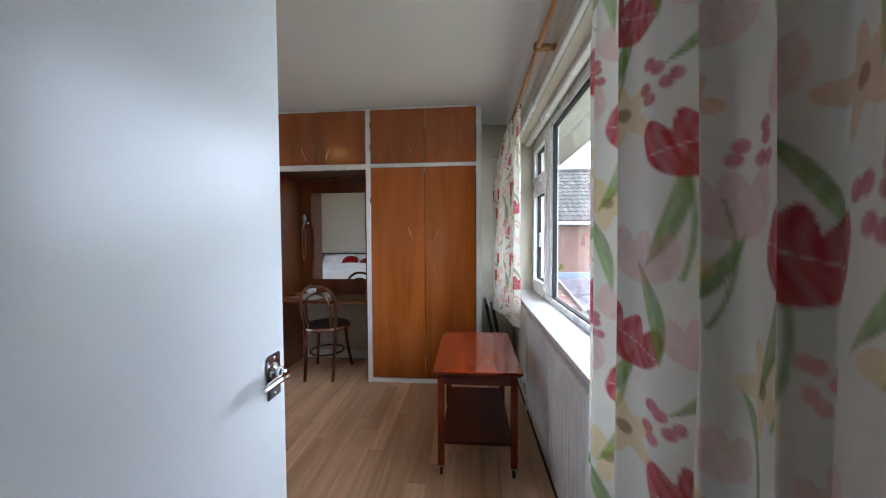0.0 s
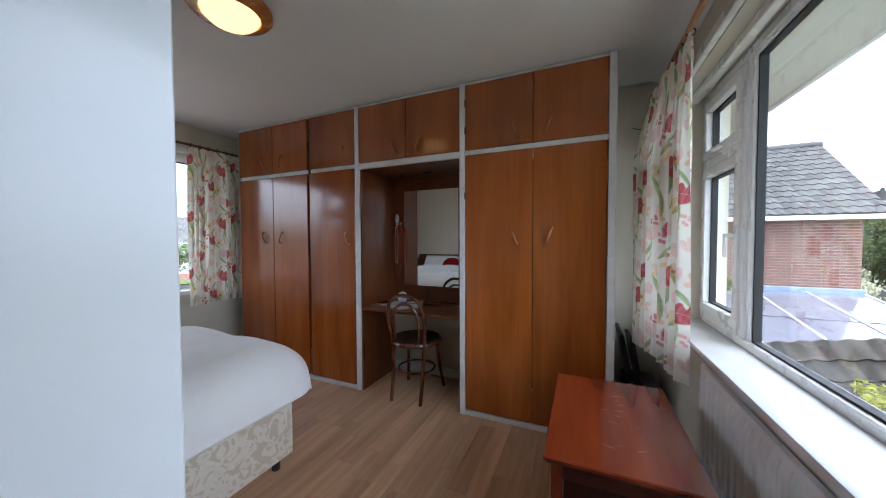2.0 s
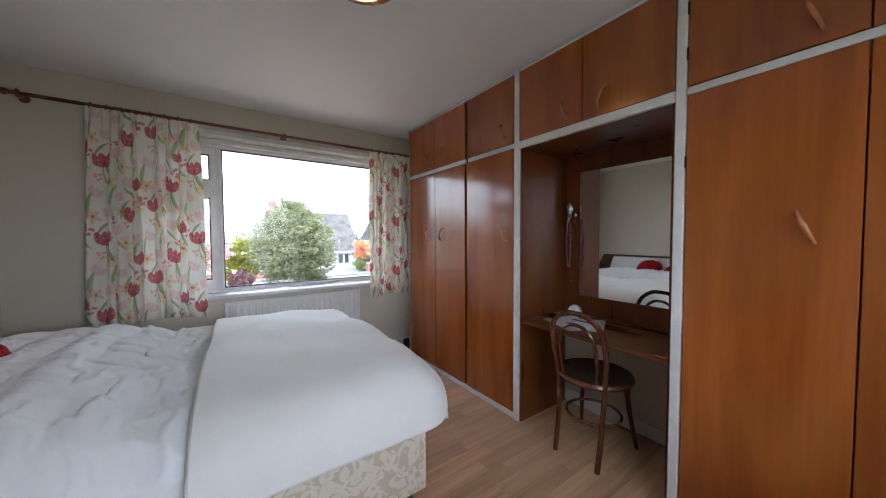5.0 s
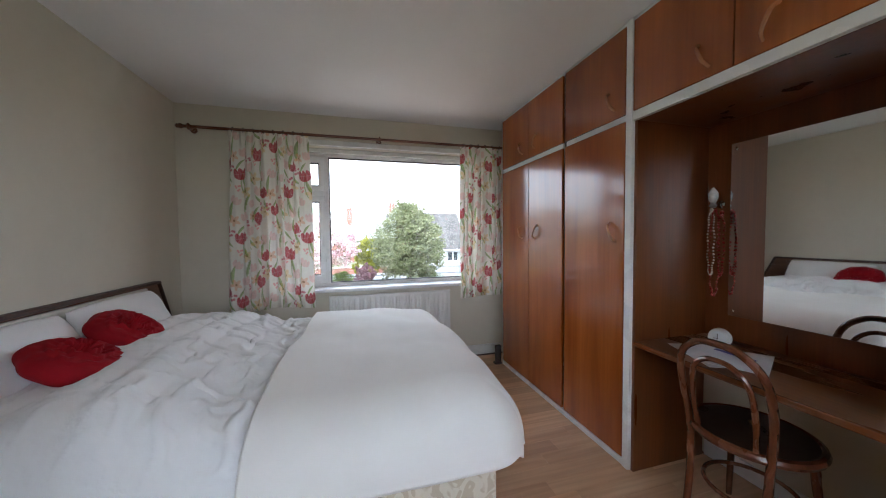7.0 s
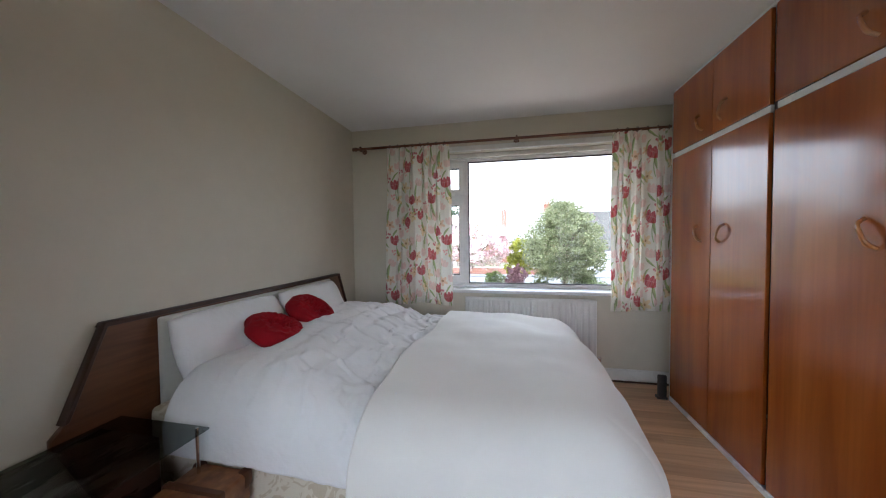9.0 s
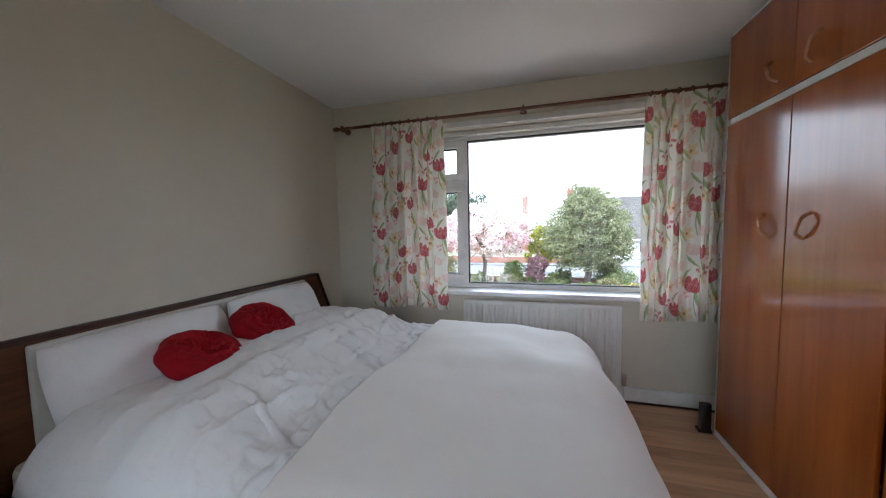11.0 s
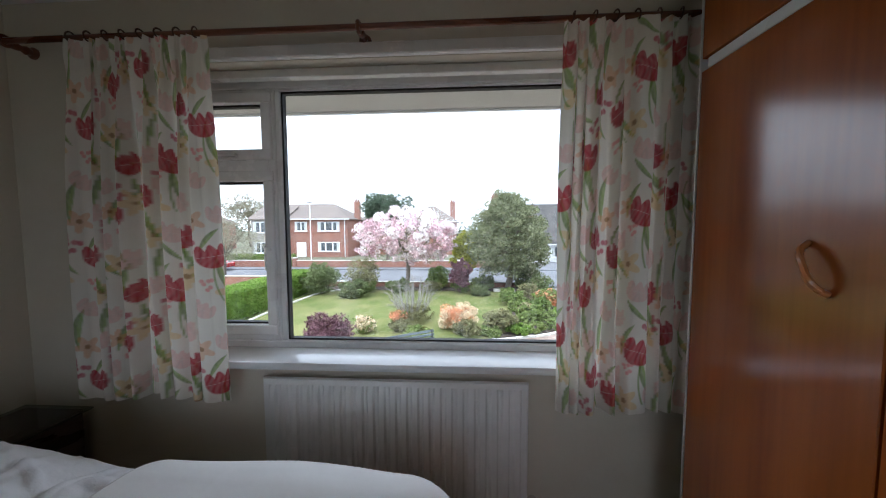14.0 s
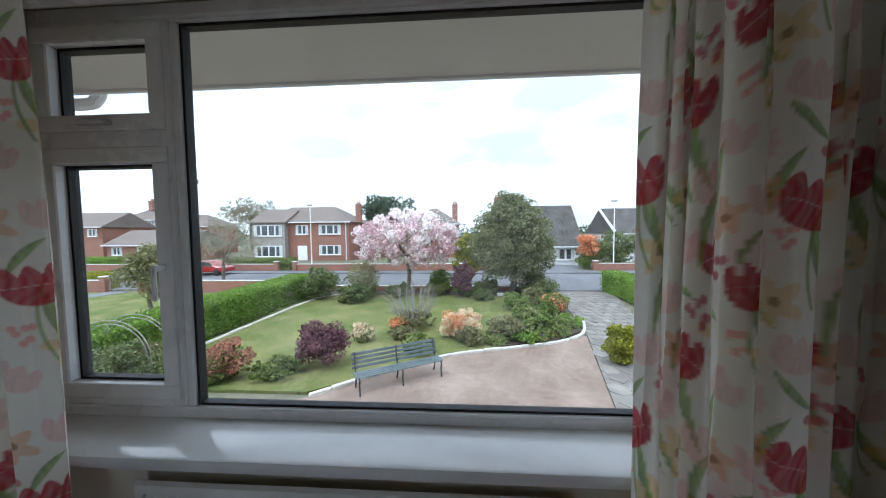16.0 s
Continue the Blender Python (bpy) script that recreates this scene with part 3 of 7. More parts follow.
# ---- windows: s is the side (-1 west, 1 east), xi the inner face of the frame ----
def window(name, s, xi, y0, y1, small, main, glass, label):
    w = thing(name, (xi, (y0 + y1) / 2, WIN["z0"]), 0, label, "window", kind="structure")
    xo = xi + s * 0.07
    z0, z1 = WIN["z0"], 2.12
    fr = lambda a, b, c, d, pr=0.0: box(min(xi - s * pr, xo), a, b, max(xi - s * pr, xo), c, d, 0.006)
    sa, sb = small
    ma, mb = main
    part("window_frame", fr(y0, z0, y0 + 0.045, z1), UPVC, w)
    part("window_frame", fr(y1 - 0.045, z0, y1, z1), UPVC, w)
    part("window_frame", fr(y0 + 0.045, z0, y1 - 0.045, z0 + 0.045), UPVC, w)
    part("window_frame", fr(y0 + 0.045, z1 - 0.045, y1 - 0.045, z1), UPVC, w)
    near = sa < ma
    mid = (sb + ma) / 2 if near else (mb + sa) / 2
    part("mullion", fr(mid - 0.022, z0 + 0.045, mid + 0.022, z1 - 0.045), UPVC, w)
    # the transom between the two small lights
    part("transom", fr(sa - 0.03, 1.672, sb + 0.03, 1.748), UPVC, w)
    part("window_frame", fr(sa - 0.03, z0 + 0.045, sb + 0.03, 0.88), UPVC, w)
    part("window_frame", fr(sa - 0.03, 2.045, sb + 0.03, z1 - 0.045), UPVC, w)

    def light(a, b, c, d, edge, opening):
        f = part("sash" if opening else "glazing_bead", box(0, 0, 0, 0.01, 0.01, 0.01), UPVC, w)
        pr = 0.012 if opening else -0.008
        x_in = xi - s * pr
        bm = bmesh.new()
        for q in ((a - edge, c - edge, b + edge, c), (a - edge, d, b + edge, d + edge), (a - edge, c, a, d), (b, c, b + edge, d)):
            box(min(x_in, xi + s * 0.05), q[0], q[1], max(x_in, xi + s * 0.05), q[2], q[3], 0.004, bm=bm)
        bm.transform(MW[f].inverted())
        f.data = mesh_from(bm, "sash", UPVC, 35)
        g = 0.009
        bm = bmesh.new()
        for q in ((a, c, b, c + g), (a, d - g, b, d), (a, c + g, a + g, d - g), (b - g, c + g, b, d - g)):
            box(xi + s * 0.02, q[0], q[1], xi + s * 0.05, q[2], q[3], bm=bm)
        part("gasket", bm, RUB, f, "black rubber gasket")
        p = part("pane", box(xi + s * 0.034, a + g, c + g, xi + s * 0.038, b - g, d - g), glass, f, "clear glass pane")
        p.visible_shadow = False
        return f

    light(ma, mb, 0.834, 2.066, 0.03, False)
    lo = light(sa, sb, 0.915, 1.633, 0.05, True)
    up = light(sa, sb, 1.785, 2.008, 0.05, True)
    hy = sb + 0.028 if near else sa - 0.028
    part("handle", join(box(xi - s * 0.05 - 0.006, hy - 0.008, 1.2, xi - s * 0.05 + 0.006, hy + 0.008, 1.31, 0.004), box(min(xi - s * 0.012, xi - s * 0.05), hy - 0.008, 1.29, max(xi - s * 0.012, xi - s * 0.05), hy + 0.008, 1.31, 0.003)), UPVC, lo, "white plastic casement handle")
    part("handle", box(min(xi - s * 0.012, xi - s * 0.04), (sa + sb) / 2 - 0.06, 1.748, max(xi - s * 0.012, xi - s * 0.04), (sa + sb) / 2 + 0.05, 1.764, 0.004), UPVC, up, "white plastic stay")
    return w


window("window_1", -1, -3.335, 1.15, 3.26, (1.225, 1.557), (1.645, 3.19), GLASS, "white plastic window with a large fixed pane and two small lights")
window("window_2", 1, 0.995, 1.26, 3.50, (3.03, 3.42), (1.34, 2.905), GLASSE, "white plastic window with a large streaked pane and two small lights")


def sill(name, x_back, x_front, y0, y1):
    bm = box(min(x_back, x_front), y0, 0.768, max(x_back, x_front), y1, 0.803, 0.008, seg=2)
    tagged(new(name, mesh_from(bm, name, SILLW, 40)), "glossy white painted window sill board", "window sill", kind="structure")


sill("trim_sill_west", -3.337, -3.145, 1.10, 3.29)
sill("trim_sill_east", 0.997, 0.808, 1.23, 3.53)
# stepped white head over each window
for nm, x, s, a, b in (("trim_head_west", XW, 1, 1.07, 3.34), ("trim_head_east", XE, -1, 1.18, 3.58)):
    bm = box(min(x, x + s * 0.03), a, 2.126, max(x, x + s * 0.03), b, 2.178, 0.006)
    box(min(x - s * 0.1, x - s * 0.06), a + 0.08, 2.085, max(x - s * 0.1, x - s * 0.06), b - 0.08, 2.124, 0.004, bm=bm)
    tagged(new(nm, mesh_from(bm, nm, WHITE, 35)), "white painted wooden head over the window", "trim", kind="structure")


# ---- radiators ----
def radiator(name, x, s, y0, y1, label):
    """s points from the wall into the room, x is the front face."""
    z0, z1 = 0.125, 0.735
    r = thing(name, (x, (y0 + y1) / 2, z0), 0, label, "radiator")
    n = round((y1 - y0 - 0.05) / 0.05)
    prof, pitch = [], (y1 - y0 - 0.05) / n
    xs = x - s * 0.012
    pts = [(y0, x - s * 0.02), (y0 + 0.006, xs)]
    for i in range(n):
        a = y0 + 0.025 + i * pitch
        pts += [(a + pitch * 0.10, xs), (a + pitch * 0.28, x), (a + pitch * 0.72, x), (a + pitch * 0.90, xs)]
    pts += [(y1 - 0.006, xs), (y1, x - s * 0.02)]
    bm = bmesh.new()
    lo, hi = z0 + 0.035, z1 - 0.045
    rows = []
    for z, f in ((z0, 0), (z0 + 0.03, 0), (lo + 0.02, 1), (hi - 0.02, 1), (z1 - 0.03, 0), (z1 - 0.006, 0), (z1, -1)):
        rows.append([bm.verts.new((x - s * 0.024 if f < 0 else (p[1] if (f or i in (0, len(pts) - 1)) else xs), p[0], z)) for i, p in enumerate(pts)])
    for A, B in zip(rows, rows[1:]):
        for i in range(len(pts) - 1):
            bm.faces.new((A[i], A[i + 1], B[i + 1], B[i]))
    bmesh.ops.recalc_face_normals(bm, faces=bm.faces[:])
    part("panel", bm, RADM, r, smooth=30)
    part("back_panel", box(min(x - s * 0.03, x - s * 0.022), y0 + 0.004, z0 + 0.004, max(x - s * 0.03, x - s * 0.022), y1 - 0.004, z1 - 0.004, 0.003), RADM, r)
    part("bracket", box(min(x - s * 0.03, x - s * 0.085), y0 + 0.15, z0 + 0.1, max(x - s * 0.03, x - s * 0.085), y0 + 0.19, z1 - 0.1), RADM, r)
    part("bracket", box(min(x - s * 0.03, x - s * 0.085), y1 - 0.19, z0 + 0.1, max(x - s * 0.03, x - s * 0.085), y1 - 0.15, z1 - 0.1), RADM, r)
    for e in (y0 - 0.022, y1 + 0.022):
        part("pipe", tube([(x - s * 0.018, e, 0.0), (x - s * 0.018, e, z0 + 0.06)], 0.0075, 8), RADM, r, "white painted copper pipe")
        v = part("valve", lathe([(0.010, -0.03), (0.015, -0.025), (0.015, 0.012), (0.018, 0.014), (0.018, 0.05), (0.012, 0.055)], (x - s * 0.018, e, z0 + 0.04), 12), CHROME, r, "metal valve with a cap")
    return r


radiator("radiator", -3.13, 1, 1.635, 2.815, "white ribbed panel radiator under the window beside the bed")
radiator("radiator", 0.812, -1, 1.66, 2.86, "white ribbed panel radiator under the window beside the trolley")


# ---- the door ----
door = thing("door_1", (-0.02, 0.50, 0.0), 0, "white painted flush door standing open into the room", "door", kind="structure")
part("leaf", box(-0.085, 0.515, 0.008, -0.043, 1.306, 1.985, 0.003), DOORW, door)
hy, hz, hx = 1.256, 0.95, -0.043
dh = part("door_handle", box(hx, hy - 0.024, hz - 0.052, hx + 0.007, hy + 0.024, hz + 0.052, 0.003), CHROME, door, "chrome lever handle on a backplate")
part("lever", tube(smooth_path([(hx + 0.005, hy, hz + 0.01), (hx + 0.035, hy, hz + 0.008), (hx + 0.050, hy - 0.02, hz + 0.010), (hx + 0.052, hy - 0.06, hz + 0.016), (hx + 0.044, hy - 0.098, hz + 0.010)], 5), 0.011, 10, r2=0.007), CHROME, dh)
part("rose", lathe([(0.02, 0), (0.02, 0.006), (0.013, 0.012), (0.012, 0.02)], (hx + 0.005, hy, hz + 0.01), 16, "x"), CHROME, dh)
for zz in (hz + 0.042, hz - 0.042):
    part("screw", lathe([(0.005, 0), (0.005, 0.001), (0.003, 0.002)], (hx + 0.0065, hy, zz), 8, "x"), CHROME, dh)
for zz in (0.25, 1.0, 1.75):
    part("hinge", lathe([(0.006, 0), (0.006, 0.08)], (-0.04, 0.508, zz), 8), CHROME, door)
frame_d = thing("trim_door_frame", (0.38, YS, 0), 0, "white painted door lining and architrave", "trim", kind="structure")
for b in ((-0.03, YS - 0.125, 0, 0.0, YS - 0.003, 2.03), (0.77, YS - 0.125, 0, 0.80, YS - 0.003, 2.03), (0.0, YS - 0.125, 2.0, 0.77, YS - 0.003, 2.03)):
    part("lining", box(*b, 0.002), WHITE, frame_d)
for b in ((-0.10, YS + 0.001, 0, -0.025, YS + 0.018, 2.095), (0.79, YS + 0.001, 0, 0.855, YS + 0.018, 2.095), (-0.025, YS + 0.001, 2.02, 0.79, YS + 0.018, 2.095)):
    part("architrave", box(*b, 0.004), WHITE, frame_d)

# ---- fitted wardrobes: front plane at YF ----
YF = 3.30
XA, XB, XC, XD, XR = -0.46, -1.40, -1.94, -2.885, 0.515
ZRAIL, ZTOP = 1.905, 2.40


def bow_handle(parent, x, z, lean, y=YF - 0.02, length=0.115):
    pts = []
    for i in range(9):
        t = i / 8 * 2 - 1
        pts.append((x + math.sin(radians(lean)) * t * length / 2, y - 0.003 - 0.03 * (1 - t ** 4), z + math.cos(radians(lean)) * t * length / 2))
    part("handle", tube(smooth_path(pts, 2), 0.0062, 8, flat=1.3), HANDLE, parent, "bowed copper-coloured handle")


def cab_door(parent, x0, x1, z0, z1, hx=None, lean=25, hz=None):
    d = part("door", box(x0, YF - 0.021, z0, x1, YF - 0.001, z1, 0.0025), TEAK, parent, "lacquered orange-brown teak door")
    if hx is not None:
        bow_handle(d, hx, hz, lean)
    return d


def unit(name, x0, x1, label, white_l, white_r):
    u = thing(name, ((x0 + x1) / 2, YF + 0.26, 0), 0, label, "wardrobe", "fitted wardrobe units")
    part("side_panel", box(x0 + 0.001, YF, 0.04, x0 + 0.018, YN - 0.005, ZTOP), WHITE if white_l else DARKGAP, u)
    part("side_panel", box(x1 - 0.018, YF, 0.04, x1 - 0.001, YN - 0.005, ZTOP), WHITE if white_r else DARKGAP, u)
    part("back_panel", box(x0 + 0.02, YN - 0.012, 0.04, x1 - 0.02, YN - 0.004, ZTOP), DARKGAP, u)
    part("plinth", box(x0, YF - 0.018, 0.0, x1, YF + 0.01, 0.036, 0.003), WHITE, u, "white painted plinth")
    part("rail", box(x0 + 0.019, YF - 0.014, ZRAIL - 0.016, x1 - 0.019, YF + 0.3, ZRAIL + 0.016, 0.002), WHITE, u, "white painted rail")
    part("cornice", box(x0, YF - 0.014, ZTOP - 0.018, x1, YF + 0.3, ZTOP, 0.002), WHITE, u, "white painted top strip")
    return u


def post(parent, x0, x1, z0=0.0, z1=2.40):
    part("stile", box(x0, YF - 0.024, z0, x1, YF + 0.012, z1, 0.003), WHITE, parent, "white painted stile")


u = unit("wardrobe", XD, XC, "teak double wardrobe with cupboards above, at the window end", True, False)
part("end_panel", box(XD - 0.004, YF - 0.022, 0.0, XD + 0.0, YN - 0.005, ZTOP), WHITE, u, "white painted end panel")
mid = -2.40
cab_door(u, XD + 0.004, mid - 0.002, 0.045, ZRAIL - 0.02, mid - 0.115, -22, 1.31)
cab_door(u, mid + 0.002, XC - 0.018, 0.045, ZRAIL - 0.02, mid + 0.115, 22, 1.31)
cab_door(u, XD + 0.004, mid - 0.002, ZRAIL + 0.018, ZTOP - 0.02, mid - 0.115, -22, 2.03)
cab_door(u, mid + 0.002, XC - 0.018, ZRAIL + 0.018, ZTOP - 0.02, mid + 0.115, 22, 2.03)

u = unit("wardrobe", XC, XB, "narrow teak single wardrobe with a cupboard above", False, True)
cab_door(u, XC + 0.012, XB - 0.026, 0.045, ZRAIL - 0.02, XB - 0.10, -22, 1.297)
cab_door(u, XC + 0.012, XB - 0.026, ZRAIL + 0.018, ZTOP - 0.02, XB - 0.115, -22, 2.02)
post(u, XB - 0.02, XB + 0.02)

u = unit("wardrobe", XA, XR, "teak double wardrobe with cupboards above, beside the trolley", True, True)
mid = 0.035
cab_door(u, XA + 0.024, mid - 0.002, 0.045, ZRAIL - 0.02, -0.085, -22, 1.31)
cab_door(u, mid + 0.002, XR - 0.042, 0.045, ZRAIL - 0.02, 0.14, 22, 1.307)
cab_door(u, XA + 0.024, mid - 0.002, ZRAIL + 0.018, ZTOP - 0.02, -0.082, -22, 2.02)
cab_door(u, mid + 0.002, XR - 0.042, ZRAIL + 0.018, ZTOP - 0.02, 0.136, 22, 2.025)
post(u, XA - 0.02, XA + 0.02)
post(u, XR - 0.038, XR + 0.004)
part("end_panel", box(XR + 0.001, YF - 0.02, 0.0, XR + 0.006, YN - 0.005, ZTOP), WHITE, u, "white painted end panel")
for zz in (2.06, 2.25, 1.6):
    part("hinge", box(XA + 0.019, YF - 0.026, zz - 0.025, XA + 0.025, YF - 0.02, zz + 0.025), BLACK, u)

# dressing table recess
u = thing("dressing_table", ((XA + XB) / 2, YF + 0.26, 0), 0, "teak dressing table recess with a shelf desk and cupboards above", "dressing table", "fitted wardrobe units")
xl, xr = XB + 0.02, XA - 0.02
# lining and desk wear the darkened teak: the recess's shade is in their colour
part("side_panel", box(xl, YF - 0.002, 0.0, xl + 0.016, YN - 0.03, ZRAIL - 0.03), TEAKSHADE, u, "teak veneered side")
part("side_panel", box(xr - 0.016, YF - 0.002, 0.0, xr, YN - 0.03, ZRAIL - 0.03), TEAKSHADE, u, "teak veneered side")
part("back_panel", box(xl + 0.016, YN - 0.03, 0.70, xr - 0.016, YN - 0.012, ZRAIL - 0.03), TEAKSHADE, u, "teak veneered back")
part("soffit_panel", box(xl + 0.016, YF + 0.004, ZRAIL - 0.032, xr - 0.016, YN - 0.03, ZRAIL - 0.018), TEAKSHADE, u, "teak veneered top")
part("desktop", box(xl + 0.016, YF - 0.012, 0.690, xr - 0.016, YN - 0.03, 0.715, 0.003), DESKSHADE, u, "teak desk shelf")
part("rail", box(xl, YF - 0.02, ZRAIL - 0.03, xr, YF + 0.3, ZRAIL + 0.016, 0.002), WHITE, u, "white painted rail")
part("cornice", box(xl, YF - 0.014, ZTOP - 0.018, xr, YF + 0.3, ZTOP, 0.002), WHITE, u, "white painted top strip")
mid = -0.925
cab_door(u, xl + 0.004, mid - 0.002, ZRAIL + 0.018, ZTOP - 0.02, mid - 0.105, -22, 2.015)
cab_door(u, mid + 0.002, xr - 0.004, ZRAIL + 0.018, ZTOP - 0.02, mid + 0.115, 22, 2.015)
part("skirting", box(xl + 0.016, YN - 0.02, 0.0, xr - 0.016, YN - 0.004, 0.09, 0.003), WHITE, u, "white skirting board")

mirror = thing("mirror", (-0.87, YN - 0.032, 0.86), 0, "large frameless wall mirror fixed with small screws", "mirror")
part("glass", box(-1.245, YN - 0.042, 0.848, -0.50, YN - 0.032, 1.750, 0.0015), MIRROR, mirror, smooth=None)
for x, z in ((-1.222, 0.875), (-1.222, 1.722), (-0.53, 0.875), (-0.53, 1.722)):
    part("screw_cap", lathe([(0.004, -0.004), (0.007, -0.002), (0.007, 0)], (x, YN - 0.042, z), 10, "y"), CHROME, mirror)

# ---- bed ----
BX0, BX1, BY0, BY1 = -2.69, -1.165, 0.53, 2.405
bed = thing("divan_bed", ((BX0 + BX1) / 2, (BY0 + BY1) / 2, 0), 0, "double divan bed in cream damask on small castors", "bed")
ymid = 1.545
for a, b in ((BY0, ymid - 0.003), (ymid + 0.003, BY1)):
    bm = box(BX0, a, 0.075, BX1, b, 0.40, 0.018, seg=3)
    dv = part("divan_base", bm, DAMASK, bed, "cream damask divan half")
part("mattress", box(BX0 + 0.005, BY0, 0.403, BX1 - 0.005, BY1 - 0.005, 0.585, 0.04, seg=4), DAMASK, bed)
for x in (BX0 + 0.08, BX1 - 0.06):
    for y in (BY0 + 0.1, ymid - 0.12, ymid + 0.12, BY1 - 0.07):
        part("castor", lathe([(0.012, 0.0), (0.022, 0.004), (0.022, 0.04), (0.014, 0.05), (0.014, 0.076)], (x, y, 0.0), 12), BLACK, bed, "black castor")


def fbm(x, y, seed, octs=4, sx=1.0, sy=1.0):
    """Smooth noise on arrays, from sums of turned waves."""
    rng = np.random.default_rng(seed)
    out = np.zeros_like(x)
    for o in range(octs):
        for k in range(5):
            a, ph, f = rng.uniform(0, 2 * np.pi), rng.uniform(0, 2 * np.pi), 2.0 ** o * rng.uniform(0.7, 1.4)
            out += np.sin(f * (np.cos(a) * x * sx + np.sin(a) * y * sy) + ph + 0.8 * np.sin(f * 0.6 * (x * sx * np.sin(a) - y * sy * np.cos(a)) + ph * 2)) / 2.0 ** o / 3.0
    return out


def drape(name, x0, x1, y0, y1, hang_w, hang_e, hang_s, hang_n, top, r, bump, material, n=(150, 150), flare=0.0, shear=0.0):
    """A cloth over a box: flat between the edges, rounded down at them."""
    s = np.linspace(x0 - hang_w, x1 + hang_e, n[0])
    t = np.linspace(y0 - hang_s, y1 + hang_n, n[1])
    S, T = np.meshgrid(s, t, indexing="ij")
    T = T + shear * np.clip((x1 - S) / (x1 - x0), -0.2, 1.2) * (1 - (T - y0) / (y1 - y0))
    cx, cy = np.clip(S, x0, x1), np.clip(T, y0, y1)
    ex, ey = S - cx, T - cy
    d = (np.abs(ex) ** 9 + np.abs(ey) ** 9) ** (1 / 9)
    dd = np.hypot(ex, ey)
    ux, uy = np.where(dd > 1e-6, ex / np.maximum(dd, 1e-6), 0), np.where(dd > 1e-6, ey / np.maximum(dd, 1e-6), 0)
    a = np.minimum(d / r, np.pi / 2)
    out = r * np.sin(a)
    drop = r * (1 - np.cos(a)) + np.maximum(d - r * np.pi / 2, 0)
    out = out + np.maximum(d - r * np.pi / 2, 0) * flare
    h = bump(S, T)
    k = np.clip(1 - d / (r * 1.6), 0, 1)
    hh = np.clip(h, -0.02, 0.06) * np.where(ux > 0.5, 0.45, 1.0)
    X, Y, Z = cx + ux * (out + hh * (1 - k)), cy + uy * (out + hh * (1 - k)), top - drop + h * (0.25 + 0.75 * k)
    me = grid_mesh(name, X, Y, Z, material)
    return me


def cloth(name, me, label, category):
    co = np.zeros(len(me.vertices) * 3, np.float32)
    me.vertices.foreach_get("co", co)
    co = co.reshape(-1, 3)
    c = Vector(((co[:, 0].min() + co[:, 0].max()) / 2, (co[:, 1].min() + co[:, 1].max()) / 2, co[:, 2].min()))
    me.transform(Matrix.Translation(-c))
    ob = new(name, me)
    ob.location = c
    MW[ob] = Matrix.Translation(c)
    sol = ob.modifiers.new("thickness", "SOLIDIFY")
    sol.thickness, sol.offset = 0.012, -1
    return tagged(ob, label, category)


def crinkle(S, T):
    # quilting rows that pull the cotton into folds across the bed, with fine creases
    warp_ = 0.05 * fbm(S, T, 3, 2, 3, 3)
    rows_q = np.sqrt(np.sin((T - 1.52 + warp_ * 0.6) * np.pi / 0.17) ** 2 + 0.05)
    cols_q = np.sqrt(np.sin((S + warp_) * np.pi / 0.30) ** 2 + 0.04)
    q = 0.022 * rows_q * (0.45 + 0.55 * cols_q)
    cre = fbm(S, T, 8, 3, 9.0, 20.0)
    cre2 = fbm(S, T, 9, 3, 22.0, 9.0)
    near = 0.35 + 0.65 * np.clip((T - 0.95) / 0.35, 0, 1)
    ridges = 0.018 * near * np.clip(1 - np.abs(cre) * 1.9, 0, 1) ** 2 + 0.017 * near * np.clip(1 - np.abs(cre2) * 1.9, 0, 1) ** 2
    lift = 0.10 * np.clip((1.42 - T) / 0.35, 0, 1)
    return 0.028 + lift + q + ridges + 0.012 * fbm(S, T, 5, 2, 5.0, 6.0) + 0.02 * np.exp(-((S + 1.95) / 0.55) ** 2)


def billow(S, T):
    return 0.050 - 0.026 * np.clip((T - 1.85) / 0.5, 0, 1) + 0.026 * fbm(S, T, 21, 2, 5.0, 4.2) + 0.035 * np.exp(-((S + 1.95) / 0.6) ** 2) * np.exp(-((T - 2.0) / 0.5) ** 2) + 0.008 * fbm(S, T, 22, 2, 12, 10)


duvet = cloth("duvet", drape("duvet", BX0 + 0.06, BX1 - 0.11, 0.72, 1.72, 0.25, 0.27, 0.05, 0.0, 0.605, 0.125, crinkle, LINEN, (300, 240), 0.03), "white crinkled cotton duvet spread over the bed's upper half", "duvet")
coverlet = cloth("coverlet", drape("coverlet", BX0 + 0.09, BX1 - 0.105, 1.53, BY1 - 0.06, 0.31, 0.325, 0.0, 0.32, 0.645, 0.185, billow, BLANKET, (190, 170), 0.06, 0.06), "smooth white coverlet laid over the foot of the bed", "blanket")


def hem(cloth_ob, col, r, material, label):
    """A rolled seam along one edge row of a draped cloth."""
    me, n0 = cloth_ob.data, 190
    pts = [me.vertices[i * 170 + col].co + Vector((0, 0, 0.002)) for i in range(0, n0, 3)]
    part("hem", tube(pts, r, 6), material, cloth_ob, label, local=True)


hem(coverlet, 0, 0.006, BLANKET, "stitched white hem")
hem(coverlet, 169, 0.004, BLANKET, "stitched white hem")
eb = [duvet.data.vertices[299 * 240 + j].co.copy() for j in range(0, 240, 3)]
part("hem", tube(eb, 0.005, 6), LINEN, duvet, "stitched duvet edge", local=True)


